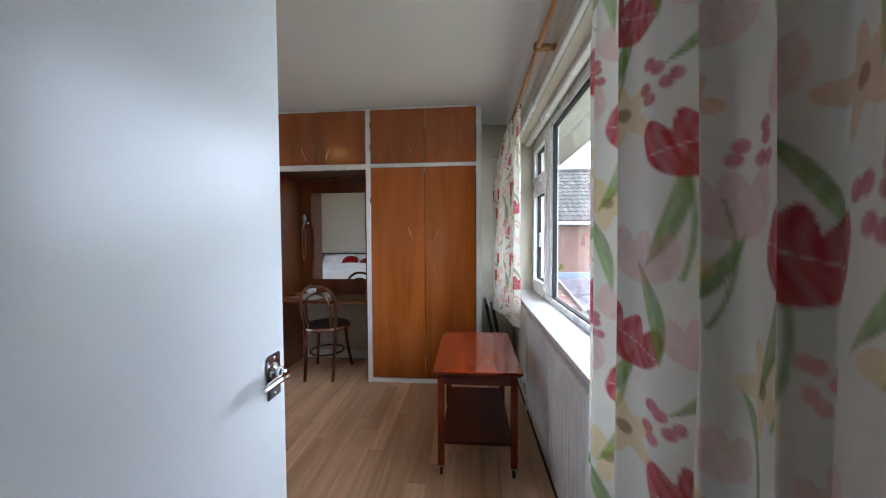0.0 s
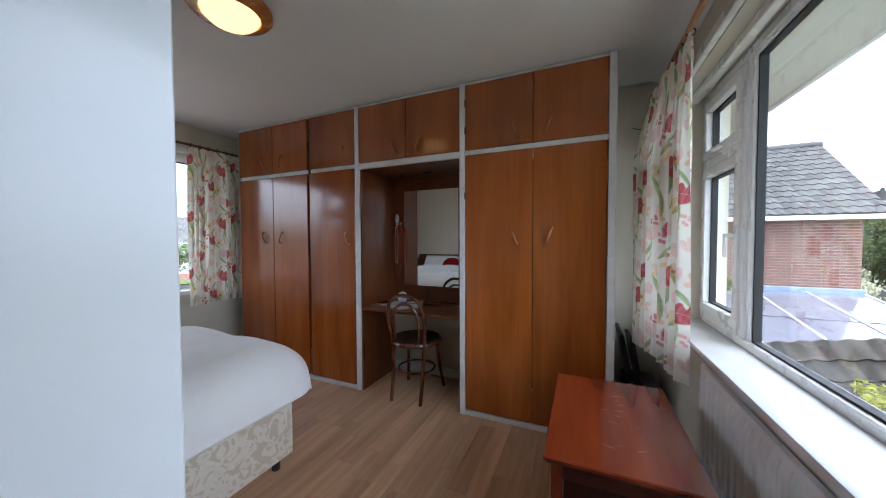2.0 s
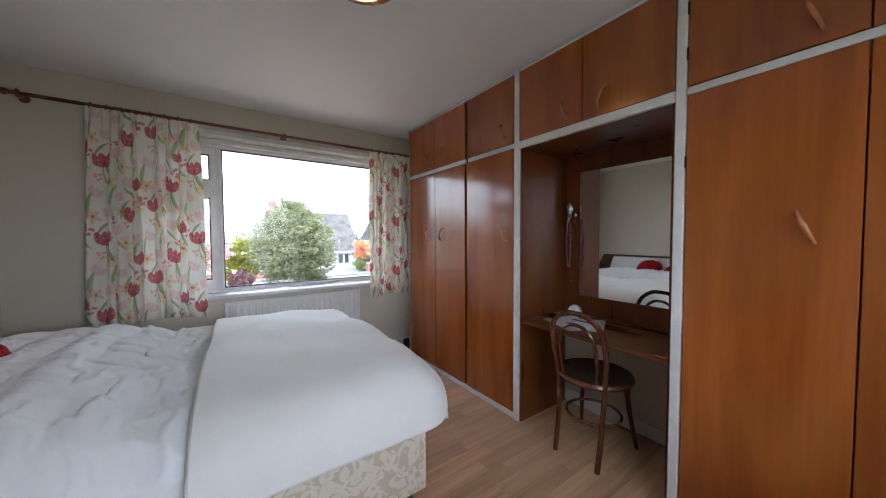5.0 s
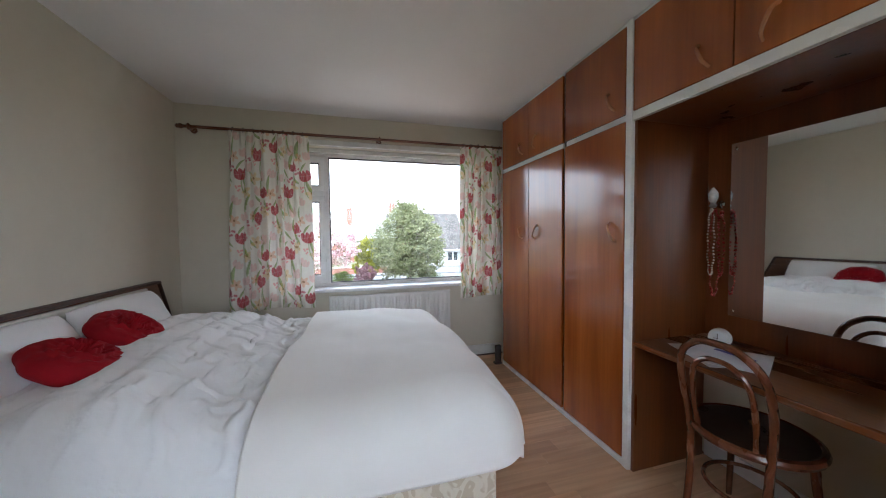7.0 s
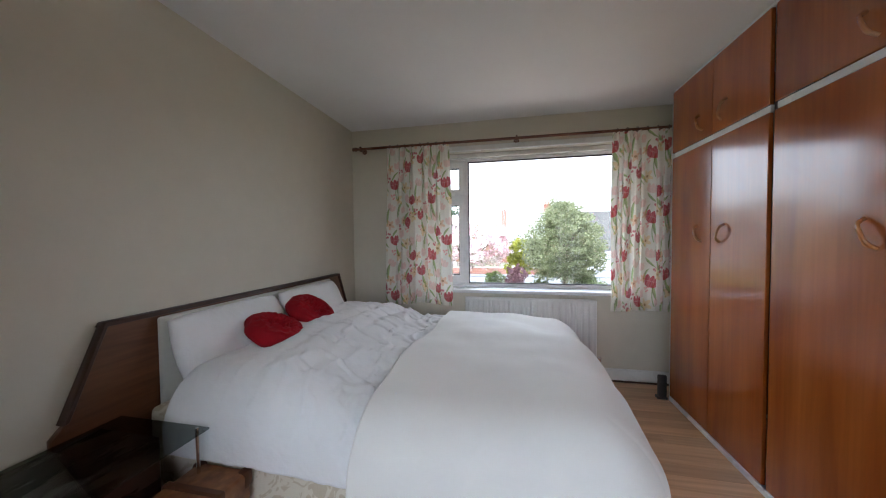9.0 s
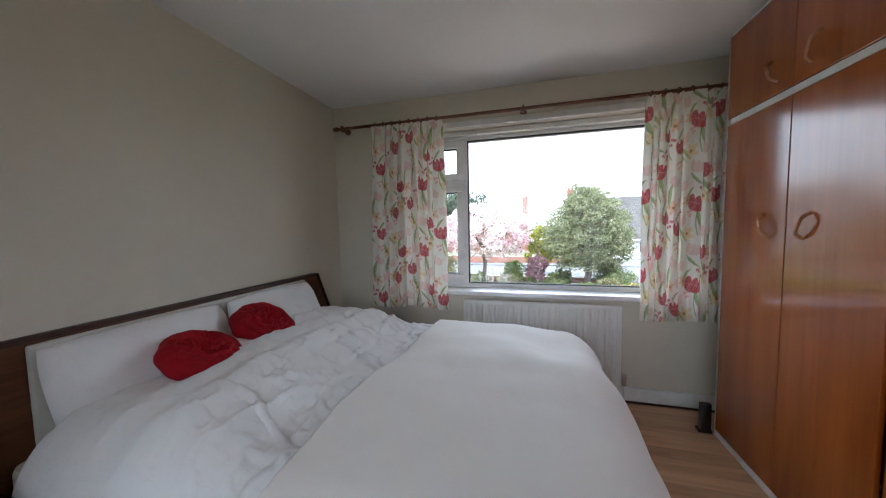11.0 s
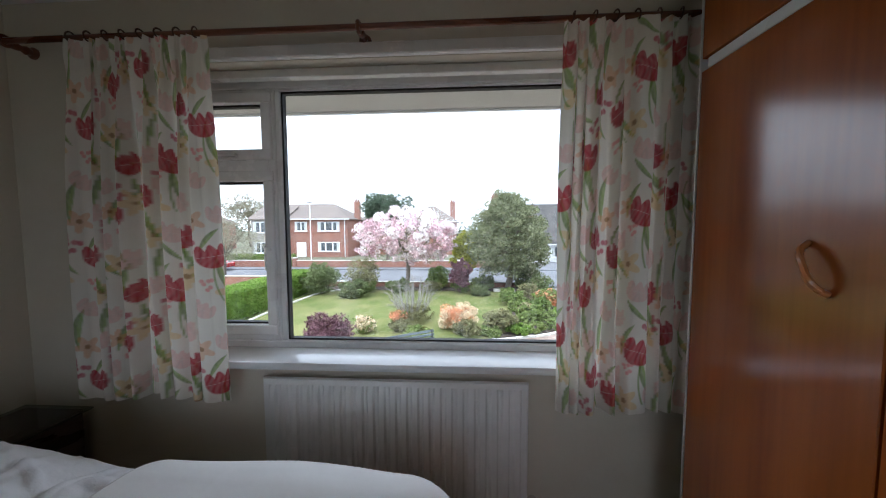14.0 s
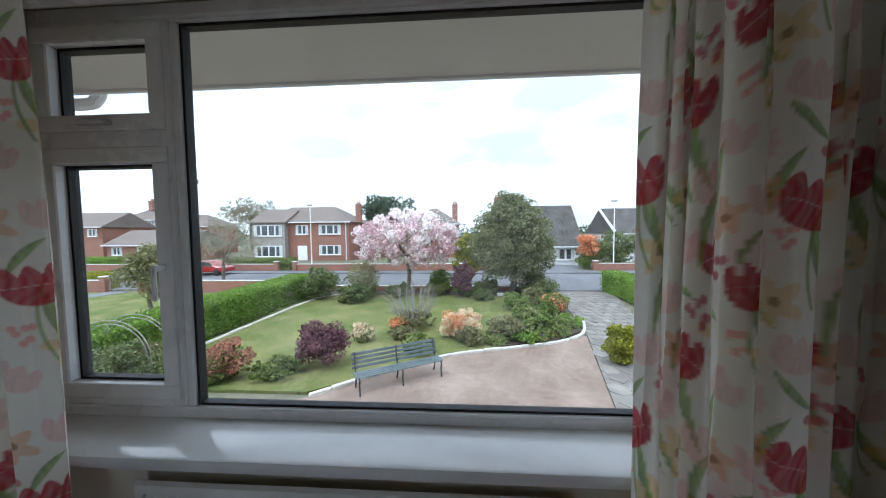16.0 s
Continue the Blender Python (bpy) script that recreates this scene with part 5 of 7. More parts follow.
# ---- curtains ----
def flower_print(U, V, seed):
    """The colours of a cotton print of tulips, daisies and leaves, over a cloth of U by V metres."""
    rng = np.random.default_rng(seed)
    col = np.ones(U.shape + (3,)) * np.array([0.88, 0.85, 0.775])
    RED, PINK, YEL, ORA, GRN, BER = (np.array(c) for c in ((0.52, 0.022, 0.05), (0.84, 0.36, 0.34), (0.82, 0.58, 0.20), (0.80, 0.42, 0.18), (0.21, 0.35, 0.05), (0.58, 0.09, 0.14)))

    def soft(d, w=0.003):
        return np.clip(0.5 - d / w, 0, 1)

    W, H = U.max(), V.max()
    RU, RV = 0.50, 0.54
    motifs = [("tulip", 0.13, 0.10, 0.2, 1.0, RED), ("tulip", 0.43, 0.29, -0.3, 1.05, RED), ("tulip", 0.30, 0.44, 0.15, 0.7, PINK), ("tulip", 0.07, 0.47, -0.5, 0.7, PINK),
              ("tulip", 0.55, 0.55, 0.4, 0.9, RED), ("tulip", 0.27, 0.17, -0.1, 0.85, PINK), ("tulip", 0.52, 0.08, 0.1, 0.9, PINK), ("tulip", 0.17, 0.31, 0.2, 0.75, PINK), ("tulip", 0.42, 0.57, -0.2, 0.8, PINK),
              ("daisy", 0.20, 0.56, 0, 1.0, YEL), ("daisy", 0.36, 0.06, 0.5, 0.95, YEL), ("daisy", 0.56, 0.36, 0.2, 1.0, YEL), ("daisy", 0.05, 0.27, 0.2, 0.85, ORA), ("daisy", 0.33, 0.32, 0.9, 0.7, ORA),
              ("leaf", 0.16, 0.02, 0.3, 1.0, GRN), ("leaf", 0.22, 0.47, -0.4, 1.0, GRN), ("leaf", 0.45, 0.19, 0.25, 1.1, GRN), ("leaf", 0.36, 0.36, -0.5, 0.9, GRN), ("leaf", 0.57, 0.46, 0.5, 0.9, GRN), ("leaf", 0.02, 0.39, -0.2, 1.0, GRN), ("leaf", 0.50, 0.0, -0.3, 0.9, GRN), ("leaf", 0.29, 0.07, 0.6, 0.8, GRN), ("leaf", 0.12, 0.20, -0.7, 0.7, GRN), ("leaf", 0.40, 0.49, 0.7, 0.7, GRN),
              ("stem", 0.13, 0.0, 0.05, 1.0, GRN), ("stem", 0.43, 0.18, -0.1, 1.1, GRN), ("stem", 0.27, 0.08, 0.1, 0.8, GRN), ("stem", 0.56, 0.45, 0.12, 0.9, GRN),
              ("berry", 0.02, 0.15, 0, 1.0, BER), ("berry", 0.49, 0.41, 0.8, 1.0, BER), ("berry", 0.24, 0.25, 1.6, 0.9, BER), ("berry", 0.10, 0.60, 0.4, 0.8, PINK), ("berry", 0.38, 0.22, 0.4, 0.7, PINK)]
    order = {"stem": 0, "leaf": 1, "daisy": 2, "berry": 3, "tulip": 4}
    motifs.sort(key=lambda m: order[m[0]])
    streak = 0.5 + 0.5 * np.sin(U * 260 + 4 * np.sin(V * 37)) * np.sin(V * 60 + 5 * np.sin(U * 21))
    off = rng.uniform(0, 0.5)
    for iu in range(-1, int(W / RU) + 2):
        for iv in range(-1, int(H / RV) + 2):
            for kind, a, b, ang, s, c in motifs:
                u0, v0 = iu * RU + a * 0.82 + off, iv * RV + b * 0.85 + (0.23 if iu % 2 else 0)
                if u0 < -0.12 or u0 > W + 0.12 or v0 < -0.15 or v0 > H + 0.15:
                    continue
                i0, i1 = np.searchsorted(U[:, 0], [u0 - 0.14, u0 + 0.14])
                j0, j1 = np.searchsorted(V[0], [v0 - 0.16, v0 + 0.16])
                if i1 <= i0 or j1 <= j0:
                    continue
                win = (slice(i0, i1), slice(j0, j1))
                s = s * 1.3
                x, y = (U[win] - u0) / s, (V[win] - v0) / s
                cs, sn = math.cos(ang), math.sin(ang)
                x, y = x * cs + y * sn, -x * sn + y * cs
                wash = 0.80 + 0.2 * streak[win]
                if kind == "tulip":
                    low = np.maximum((np.hypot(x / 0.048, y / 0.038) - 1) * 0.04, y)
                    topz = 0.018 + 0.020 * np.abs(np.cos(x / 0.048 * math.pi * 1.5))
                    up = np.maximum(np.abs(x) - 0.048 + 0.12 * np.clip(y, 0, 1), np.maximum(y - topz, -y))
                    m, k = soft(np.minimum(low, up)), (0.93 if c is RED else 0.42)
                    vein = 0.74 + 0.26 * np.clip(np.abs(np.sin((x + 0.35 * y * np.sign(x)) * 95)) * 1.6, 0, 1)
                elif kind == "daisy":
                    th = np.arctan2(y, x)
                    m, k, vein = soft(np.hypot(x, y) - 0.046 * (0.74 + 0.26 * np.cos(5 * th + seed))), 0.60, 1.0
                elif kind == "leaf":
                    xx = x - 2.2 * y * y
                    m, k, vein = soft(np.abs(xx) - 0.0105 * (1 - ((y + 0.015) / 0.07) ** 2)), 0.8, 0.8 + 0.4 * (xx > 0)
                elif kind == "stem":
                    m, k, vein = soft(np.maximum(np.abs(x - 3 * y * y) - 0.003, np.abs(y) - 0.08)), 0.75, 1.0
                else:
                    d = np.full(x.shape, 9.0)
                    for q in range(6):
                        d = np.minimum(d, np.hypot(x - 0.022 * math.cos(q * 1.9 + 1) * (0.5 + q / 8), y - 0.022 * math.sin(q * 1.9 + 1) * (0.5 + q / 8)) - 0.008)
                    m, k, vein = soft(d), 0.85, 1.0
                kk = (k * m * wash)[..., None]
                cc = np.clip(c * (vein if np.isscalar(vein) else vein[..., None]), 0, 1)
                col[win] = col[win] * (1 - kk) + cc * kk
                if kind == "daisy":
                    m2 = (0.7 * soft(np.hypot(x, y) - 0.009))[..., None]
                    col[win] = col[win] * (1 - m2) + np.array([0.30, 0.13, 0.04]) * m2
    return col


def curtain(x, s, y0, y1, z0, z1, folds, seed, label, rod_z, flare=0.0, skew=0.0, fullness=1.5, res=0.0036):
    """A gathered curtain in the plane x that hangs from y0 to y1; s points into the room."""
    width, height = y1 - y0, z1 - z0
    fw = width * fullness
    nu, nv = int(fw / res), int(height / res)
    U, V = np.meshgrid(np.linspace(0, fw, nu), np.linspace(0, height, nv), indexing="ij")
    rng = np.random.default_rng(seed)
    t = U / fw
    ph = 2 * np.pi * folds * (t + 0.035 * np.sin(2 * np.pi * t * 2.0 + seed) + 0.02 * np.sin(2 * np.pi * t * 5 + seed * 2))
    down = 1 - V / height
    amp = (0.012 + 0.028 * np.clip(down * 3.0, 0, 1)) * (0.75 + 0.35 * np.sin(2 * np.pi * t * 1.5 + seed))
    wave = np.sin(ph + 0.35 * np.sin(down * 2.2 + seed)) + 0.28 * np.sin(2 * ph + seed)
    gather = 0.010 * np.sin(ph * 2.6) * np.exp(-((down - 0.035) / 0.05) ** 2)
    wave = np.sign(wave) * np.abs(wave) ** 0.8
    X = x + s * (amp * wave + gather + 0.012 * down * np.sin(3 * t * np.pi) + skew * t ** 1.5 * (0.3 + 0.7 * np.clip(down * 4, 0, 1)))
    Y = y0 + width * (t + 0.10 / (2 * np.pi * folds) * np.sin(2 * ph + 0.6)) + flare * (t - 0.5) * down + 0.008 * np.sin(down * 5 + ph)
    Z = z0 + V + 0.006 * np.sin(ph) * down + 0.010 * np.sin(2 * np.pi * t * 1.3 + seed) * down
    # the print follows the cloth's own length round the folds
    j = int(nv * 0.45)
    run = np.concatenate([[0.0], np.cumsum(np.hypot(np.diff(X[:, j]), np.diff(Y[:, j])))])
    me = grid_mesh("curtain", X, Y, Z, FABRIC, flower_print(np.repeat(run[:, None], nv, 1), V, seed))
    root = thing("curtain", (x, (y0 + y1) / 2, z0), 0, label, "curtain", "flowered curtains")
    me.transform(MW[root].inverted())
    ob = new("cloth", me)
    ob.parent = root
    n = max(6, round(width / 0.075))
    for i in range(n):
        yy = y0 + width * (i + 0.4) / n
        ring = tube([(x + 0.018 * math.cos(a), yy + 0.004 * math.sin(a + i), rod_z - 0.004 + 0.018 * math.sin(a)) for a in [2 * math.pi * k / 14 for k in range(14)]], 0.0032, 6, True)
        part("ring", ring, RINGM, root, "dark wooden curtain ring")
    return root


def pole(x, s, y0, y1, z, wall_x, material, brackets, label):
    p = thing("curtain_pole", (x, (y0 + y1) / 2, z), 0, label, "curtain pole", "curtain poles")
    part("pole", tube([(x, y0, z), (x, y1, z)], 0.0125, 12), material, p)
    for yy, d in ((y0, -1), (y1, 1)):
        bm = lathe([(0.0135, 0.0), (0.020, 0.008), (0.021, 0.02), (0.015, 0.03), (0.018, 0.04), (0.008, 0.05)], (0, 0, 0), 14, "y")
        if d < 0:
            bm.transform(pose(0, 0, 0, 0, 0, 180))
        bm.transform(Matrix.Translation((x, yy, z)))
        part("finial", bm, material, p)
    for yy in brackets:
        prof = [(0.026, 0), (0.026, 0.008), (0.014, 0.014), (0.019, 0.03), (0.012, 0.045), (0.016, 0.06), (0.016, abs(wall_x - x) - 0.016)]
        bm = lathe(prof, (0, 0, 0), 14, "x")
        if s < 0:
            bm.transform(pose(0, 0, 0, 0, 0, 180))
        bm.transform(Matrix.Translation((wall_x, yy, z - 0.004)))
        br = part("bracket", bm, material, p, "turned wooden bracket")
        part("cup", tube([(x + 0.019 * math.cos(a), yy, z + 0.019 * math.sin(a)) for a in [2 * math.pi * k / 16 for k in range(16)]], 0.008, 7, True), material, br)
    return p


pole(-3.095, 1, 0.56, 3.74, 2.195, XW, ROD, (0.60, 2.12, 3.66), "brown wooden curtain pole over the window by the bed")
pole(0.755, -1, 0.60, 3.62, 2.20, XE, RODL, (0.66, 2.17, 3.56), "pale wooden curtain pole over the window by the trolley")
curtain(-3.08, 1, 0.885, 1.500, 0.665, 2.180, 8.0, 3, "unlined flowered cotton curtain with red tulips, drawn back beside the bed", 2.195, flare=0.07)
curtain(-3.08, 1, 2.915, 3.70, 0.66, 2.180, 11.5, 5, "flowered cotton curtain with red tulips, partly behind the wardrobe end", 2.195, flare=0.03)
curtain(0.728, -1, 0.62, 1.35, 0.63, 2.185, 6.0, 7, "flowered cotton curtain with red tulips beside the door", 2.20, fullness=2.4, res=0.0036)
curtain(0.765, -1, 2.83, 3.50, 0.63, 2.185, 8.0, 9, "flowered cotton curtain with red tulips in the corner by the wardrobe", 2.20, skew=0.13)

# ---- out of doors: the ground ----
G = -2.6
ground = tagged(new("ground", mesh_from(box(-900, -900, G - 0.5, 900, 900, G - 0.06), "ground", FIELD)), "rough grassy ground that reaches the horizon", "ground", kind="structure")


def flat(name, poly, z0, z1, material, label, category, kind="structure", bev=0.0):
    return tagged(new(name, mesh_from(prism(poly, "z", z0, z1, bev), name, material)), label, category, kind=kind)


flat("road", [(-25.2, -120), (-25.2, 120), (-32.5, 120), (-32.5, -120)], G - 0.2, G - 0.03, TARMAC, "grey tarmac residential road", "road")
flat("pavement_near", [(-23.6, -120), (-23.6, 120), (-25.15, 120), (-25.15, -120)], G - 0.2, G + 0.05, TARMAC, "grey pavement with a kerb along the road", "pavement")
flat("pavement_far", [(-32.55, -120), (-32.55, 120), (-34.2, 120), (-34.2, -120)], G - 0.2, G + 0.05, TARMAC, "grey pavement across the road", "pavement")
flat("lawn", [(-9.9, -7.0), (-9.9, -1.4), (-12.6, 2.0), (-13.2, 3.6), (-13.9, 5.8), (-15.2, 7.0), (-21.6, 7.2), (-23.2, 4.0), (-23.2, -7.0)], G - 0.2, G + 0.02, GRASS, "front lawn with patchy grass", "lawn")
flat("pavement_forecourt", [(-3.6, -9.0), (-9.7, -1.3), (-12.4, 2.1), (-13.05, 3.6), (-13.75, 5.9), (-14.6, 7.2), (-9.7, 5.95), (-3.6, 4.6)], G - 0.2, G + 0.0, PAVE, "pinkish concrete forecourt", "forecourt")
flat("pavement_drive", [(-3.6, 4.64), (-9.7, 5.99), (-14.6, 7.24), (-23.55, 8.6), (-23.55, 12.2), (-16.5, 10.2), (-8.0, 10.4), (-3.6, 10.4)], G - 0.2, G - 0.008, DRIVE, "driveway of crazy paving stones", "driveway")
flat("border_soil", [(-21.7, 5.5), (-16.4, 4.9), (-14.0, 3.4), (-13.2, 3.7), (-13.9, 5.85), (-15.0, 7.1), (-23.3, 8.35), (-23.4, -7.0), (-22.2, -7.0), (-22.0, 3.5)], G - 0.2, G + 0.045, SOIL, "dark planted border along the front wall", "flower bed")
flat("pavement_drive_opposite", [(-34.2, 10.5), (-34.2, 14.5), (-52, 17.5), (-52, 13.5)], G - 0.2, G + 0.012, TARMAC, "tarmac drive across the road", "driveway")

# crazy paving pieces
drive = bpy.data.objects["pavement_drive"]
rng = random.Random(5)
for i in range(27):
    for j in range(8):
        cx_ = -8.2 - i * 0.56 + rng.uniform(-0.07, 0.07)
        y_lo = 5.65 - 0.245 * (cx_ + 8.2) if cx_ > -14.6 else 7.35 - 0.14 * (cx_ + 14.6)
        y_hi = 10.3 if cx_ > -16.5 else 10.2 - 0.28 * (cx_ + 16.5)
        cy_ = y_lo + (y_hi - y_lo) * (j + 0.5 + (0.3 if i % 2 else -0.1)) / 8.2 + rng.uniform(-0.05, 0.05)
        ang0, ry_ = rng.uniform(0, 6), (y_hi - y_lo) / 8.2 * 0.62
        m = rng.choice((5, 6, 6, 7))
        poly = [(cx_ + 0.36 * rng.uniform(0.78, 1.0) * math.cos(ang0 + 2 * math.pi * q / m), cy_ + ry_ * rng.uniform(0.78, 1.0) * math.sin(ang0 + 2 * math.pi * q / m)) for q in range(m)]
        st = new("paving_stone", mesh_from(prism(poly, "z", G - 0.03, G + 0.004 + rng.uniform(0, 0.008)), "paving_stone", CRAZY))
        st.parent = drive

# kerb stones round the lawn
kerbs = thing("kerb", (-13, 0, G), 0, "pale rough kerb stones edging the lawn", "kerb", kind="structure")
lines = [[(-9.7, -1.25), (-11.1, 0.35), (-12.4, 2.1), (-13.0, 3.8), (-13.75, 5.9), (-14.7, 7.1), (-16.4, 7.75)], [(-9.6, -6.75), (-13.4, -6.75), (-20.3, -6.4), (-22.0, -5.2), (-22.3, -4.4)]]
for ln in lines:
    pts = smooth_path([(x, y, G) for x, y in ln], 3)
    acc, prev = 0.0, pts[0]
    for a, b in zip(pts, pts[1:]):
        d = b - a
        n_ = max(1, round(d.length / 0.8))
        for q in range(n_):
            c = a + d * (q + 0.5) / n_
            bm = box(-d.length / n_ / 2 + 0.006, -0.06, -0.05, d.length / n_ / 2 - 0.006, 0.06, 0.085 + rng.uniform(-0.012, 0.012), 0.02)
            bm.transform(Matrix.Translation(c) @ pose(0, 0, 0, 0, 0, math.degrees(math.atan2(d.y, d.x))))
            part("kerb_stone", bm, KERB, kerbs)
for x, y in ((-21.9, 4.9), (-21.6, 5.6)):
    part("kerb_stone", box(x - 0.12, y - 0.3, G, x + 0.12, y + 0.3, G + 0.2, 0.03), KERB, kerbs)


def brick_mat(name, scale, c1=(0.36, 0.12, 0.06), c2=(0.28, 0.085, 0.05), m=(0.30, 0.22, 0.18), axis="x"):
    ma = mat(name, (0.8, 0.8, 0.8), (1, 1, 1), (1.2, 1.2, 1.2), 0.85)
    n, l = ma.node_tree.nodes, ma.node_tree.links
    b = n["Principled BSDF"]
    old = b.inputs["Base Color"].links[0].from_socket
    geo, sep, com, tex, mx = n.new("ShaderNodeNewGeometry"), n.new("ShaderNodeSeparateXYZ"), n.new("ShaderNodeCombineXYZ"), n.new("ShaderNodeTexBrick"), n.new("ShaderNodeMixRGB")
    l.new(geo.outputs["Position"], sep.inputs[0])
    add = n.new("ShaderNodeMath")
    l.new(sep.outputs[0], add.inputs[0])
    l.new(sep.outputs[1], add.inputs[1])
    l.new(add.outputs[0], com.inputs[0])
    l.new(sep.outputs[2], com.inputs[1])
    l.new(com.outputs[0], tex.inputs["Vector"])
    tex.inputs["Color1"].default_value, tex.inputs["Color2"].default_value, tex.inputs["Mortar"].default_value = (*c1, 1), (*c2, 1), (*m, 1)
    tex.inputs["Scale"].default_value, tex.inputs["Brick Width"].default_value, tex.inputs["Row Height"].default_value = 1.0, 0.225 * scale, 0.075 * scale
    tex.inputs["Mortar Size"].default_value = 0.010 * scale
    mx.blend_type, mx.inputs[0].default_value = "MULTIPLY", 1.0
    l.new(old, mx.inputs[1])
    l.new(tex.outputs[0], mx.inputs[2])
    l.new(mx.outputs[0], b.inputs["Base Color"])
    bp = n.new("ShaderNodeBump")
    bp.inputs["Strength"].default_value, bp.inputs["Distance"].default_value = 0.5, 0.01
    bp.invert = True
    l.new(tex.outputs["Fac"], bp.inputs["Height"])
    l.new(bp.outputs[0], b.inputs["Normal"])
    return ma


BRICKW = brick_mat("brick_walling", 1.0, (0.18, 0.064, 0.041), (0.11, 0.040, 0.028), (0.27, 0.21, 0.175))
BRICKF = brick_mat("far_brick_walling", 1.0, (0.33, 0.13, 0.085), (0.28, 0.105, 0.07))


def front_wall(x, y0, y1, h, label):
    w = thing("garden_wall", (x, (y0 + y1) / 2, G), 0, label, "garden wall")
    part("wall", box(x - 0.11, y0, G - 0.05, x + 0.11, y1, G + h), BRICKF, w)
    part("coping", box(x - 0.14, y0, G + h, x + 0.14, y1, G + h + 0.05, 0.01), KERB, w)
    for y in (y0, y1):
        p = part("pier", box(x - 0.2, y - 0.2, G - 0.05, x + 0.2, y + 0.2, G + h + 0.25), BRICKF, w)
        part("cap", box(x - 0.25, y - 0.25, G + h + 0.25, x + 0.25, y + 0.25, G + h + 0.33, 0.02), KERB, p)


front_wall(-23.4, -7.2, 7.6, 0.35, "low red brick front wall with a pale coping")
front_wall(-23.0, -19.8, -8.5, 0.75, "neighbour's red brick front wall with piers")
front_wall(-23.0, -40.0, -22.6, 0.75, "neighbour's red brick front wall beyond the gate")
front_wall(-34.4, -26.0, -17.0, 0.7, "red brick wall across the road")
front_wall(-34.4, -15.0, 9.5, 0.7, "long red brick wall across the road")
front_wall(-34.4, -60.0, -29.0, 0.7, "red brick wall across the road before the far houses")
front_wall(-34.4, 15.5, 40.0, 0.7, "red brick wall across the road by the drive")
gate = thing("garden_gate", (-23.0, -21.2, G), 0, "pale metal garden gate between brick piers", "gate")
part("frame", tube([(-23, -22.3, G + 0.1), (-23, -22.3, G + 0.95), (-23, -20.1, G + 0.95), (-23, -20.1, G + 0.1)], 0.025, 6, True), POLEM, gate)
for i in range(12):
    part("bar", tube([(-23, -22.2 + i * 0.18, G + 0.1), (-23, -22.2 + i * 0.18, G + 0.95)], 0.012, 5), POLEM, gate)


# ---- houses across the road ----
def far_window(house, x, y0, y1, z0, z1, bars=1):
    w = part("window", box(x - 0.02, y0, z0, x + 0.05, y1, z1), FASCIA, house, "white framed window")
    n_ = bars + 1
    for i in range(n_):
        a = y0 + (y1 - y0) * i / n_ + 0.07
        b = y0 + (y1 - y0) * (i + 1) / n_ - 0.05
        part("pane", box(x + 0.045, a, z0 + 0.1, x + 0.06, b, z1 - 0.1), PANEW, w, "dark glass pane")
        part("net_curtain", box(x + 0.06, a, z0 + 0.1, x + 0.066, a + (b - a) * (0.42 if i == 0 else 0.12), z1 - 0.1), NETC, w, "pale drawn curtain")
        if i == n_ - 1:
            part("net_curtain", box(x + 0.06, b - (b - a) * 0.40, z0 + 0.1, x + 0.066, b, z1 - 0.1), NETC, w, "pale drawn curtain")
    part("sill", box(x, y0 - 0.05, z0 - 0.08, x + 0.12, y1 + 0.05, z0 - 0.005), FASCIA, w)


def chimney(house, x, y, z0, z1, w=0.7, stone=None):
    c = part("chimney", box(x - w / 2, y - w / 2, z0, x + w / 2, y + w / 2, z1), stone or BRICKF, house)
    part("chimney_cap", box(x - w / 2 - 0.07, y - w / 2 - 0.07, z1 - 0.15, x + w / 2 + 0.07, y + w / 2 + 0.07, z1), stone or BRICKF, c)
    for d in (-0.17, 0.17):
        part("chimney_pot", lathe([(0.13, 0), (0.11, 0.35), (0.13, 0.4)], (x, y + d, z1), 10), stone or BRICKF, c)


def house(name, x, y0, y1, depth, eaves, ridge, label, hip=True, wall=None, roof=None, over=0.4):
    """A house whose front stands at x and faces east; the roof is hipped or runs to gables."""
    h = thing(name, (x - depth / 2, (y0 + y1) / 2, G), 0, label, "house", "houses across the road")
    part("wall", box(x - depth, y0, G - 0.1, x, y1, eaves), wall or BRICKF, h)
    xr = x - depth / 2
    hipd = depth * 0.45 if hip else 0
    bm = bmesh.new()
    e = [(x + over, y0 - over), (x + over, y1 + over), (x - depth - over, y1 + over), (x - depth - over, y0 - over)]
    lo = [bm.verts.new((a, b, eaves)) for a, b in e]
    lo2 = [bm.verts.new((a, b, eaves - 0.12)) for a, b in e]
    r0, r1 = bm.verts.new((xr, y0 - over + hipd, ridge)), bm.verts.new((xr, y1 + over - hipd, ridge))
    for f in ((lo[0], lo[1], r1, r0), (lo[2], lo[3], r0, r1), (lo[1], lo[2], r1), (lo[3], lo[0], r0), lo2[::-1]):
        bm.faces.new(f)
    for i in range(4):
        bm.faces.new((lo[i], lo2[i], lo2[(i + 1) % 4], lo[(i + 1) % 4]))
    bmesh.ops.recalc_face_normals(bm, faces=bm.faces[:])
    rf = part("roof", bm, roof or ROOFB, h, smooth=None)
    part("gutter", box(x + over - 0.02, y0 - over, eaves - 0.16, x + over + 0.1, y1 + over, eaves - 0.02), FASCIA, rf, "white gutter")
    return h


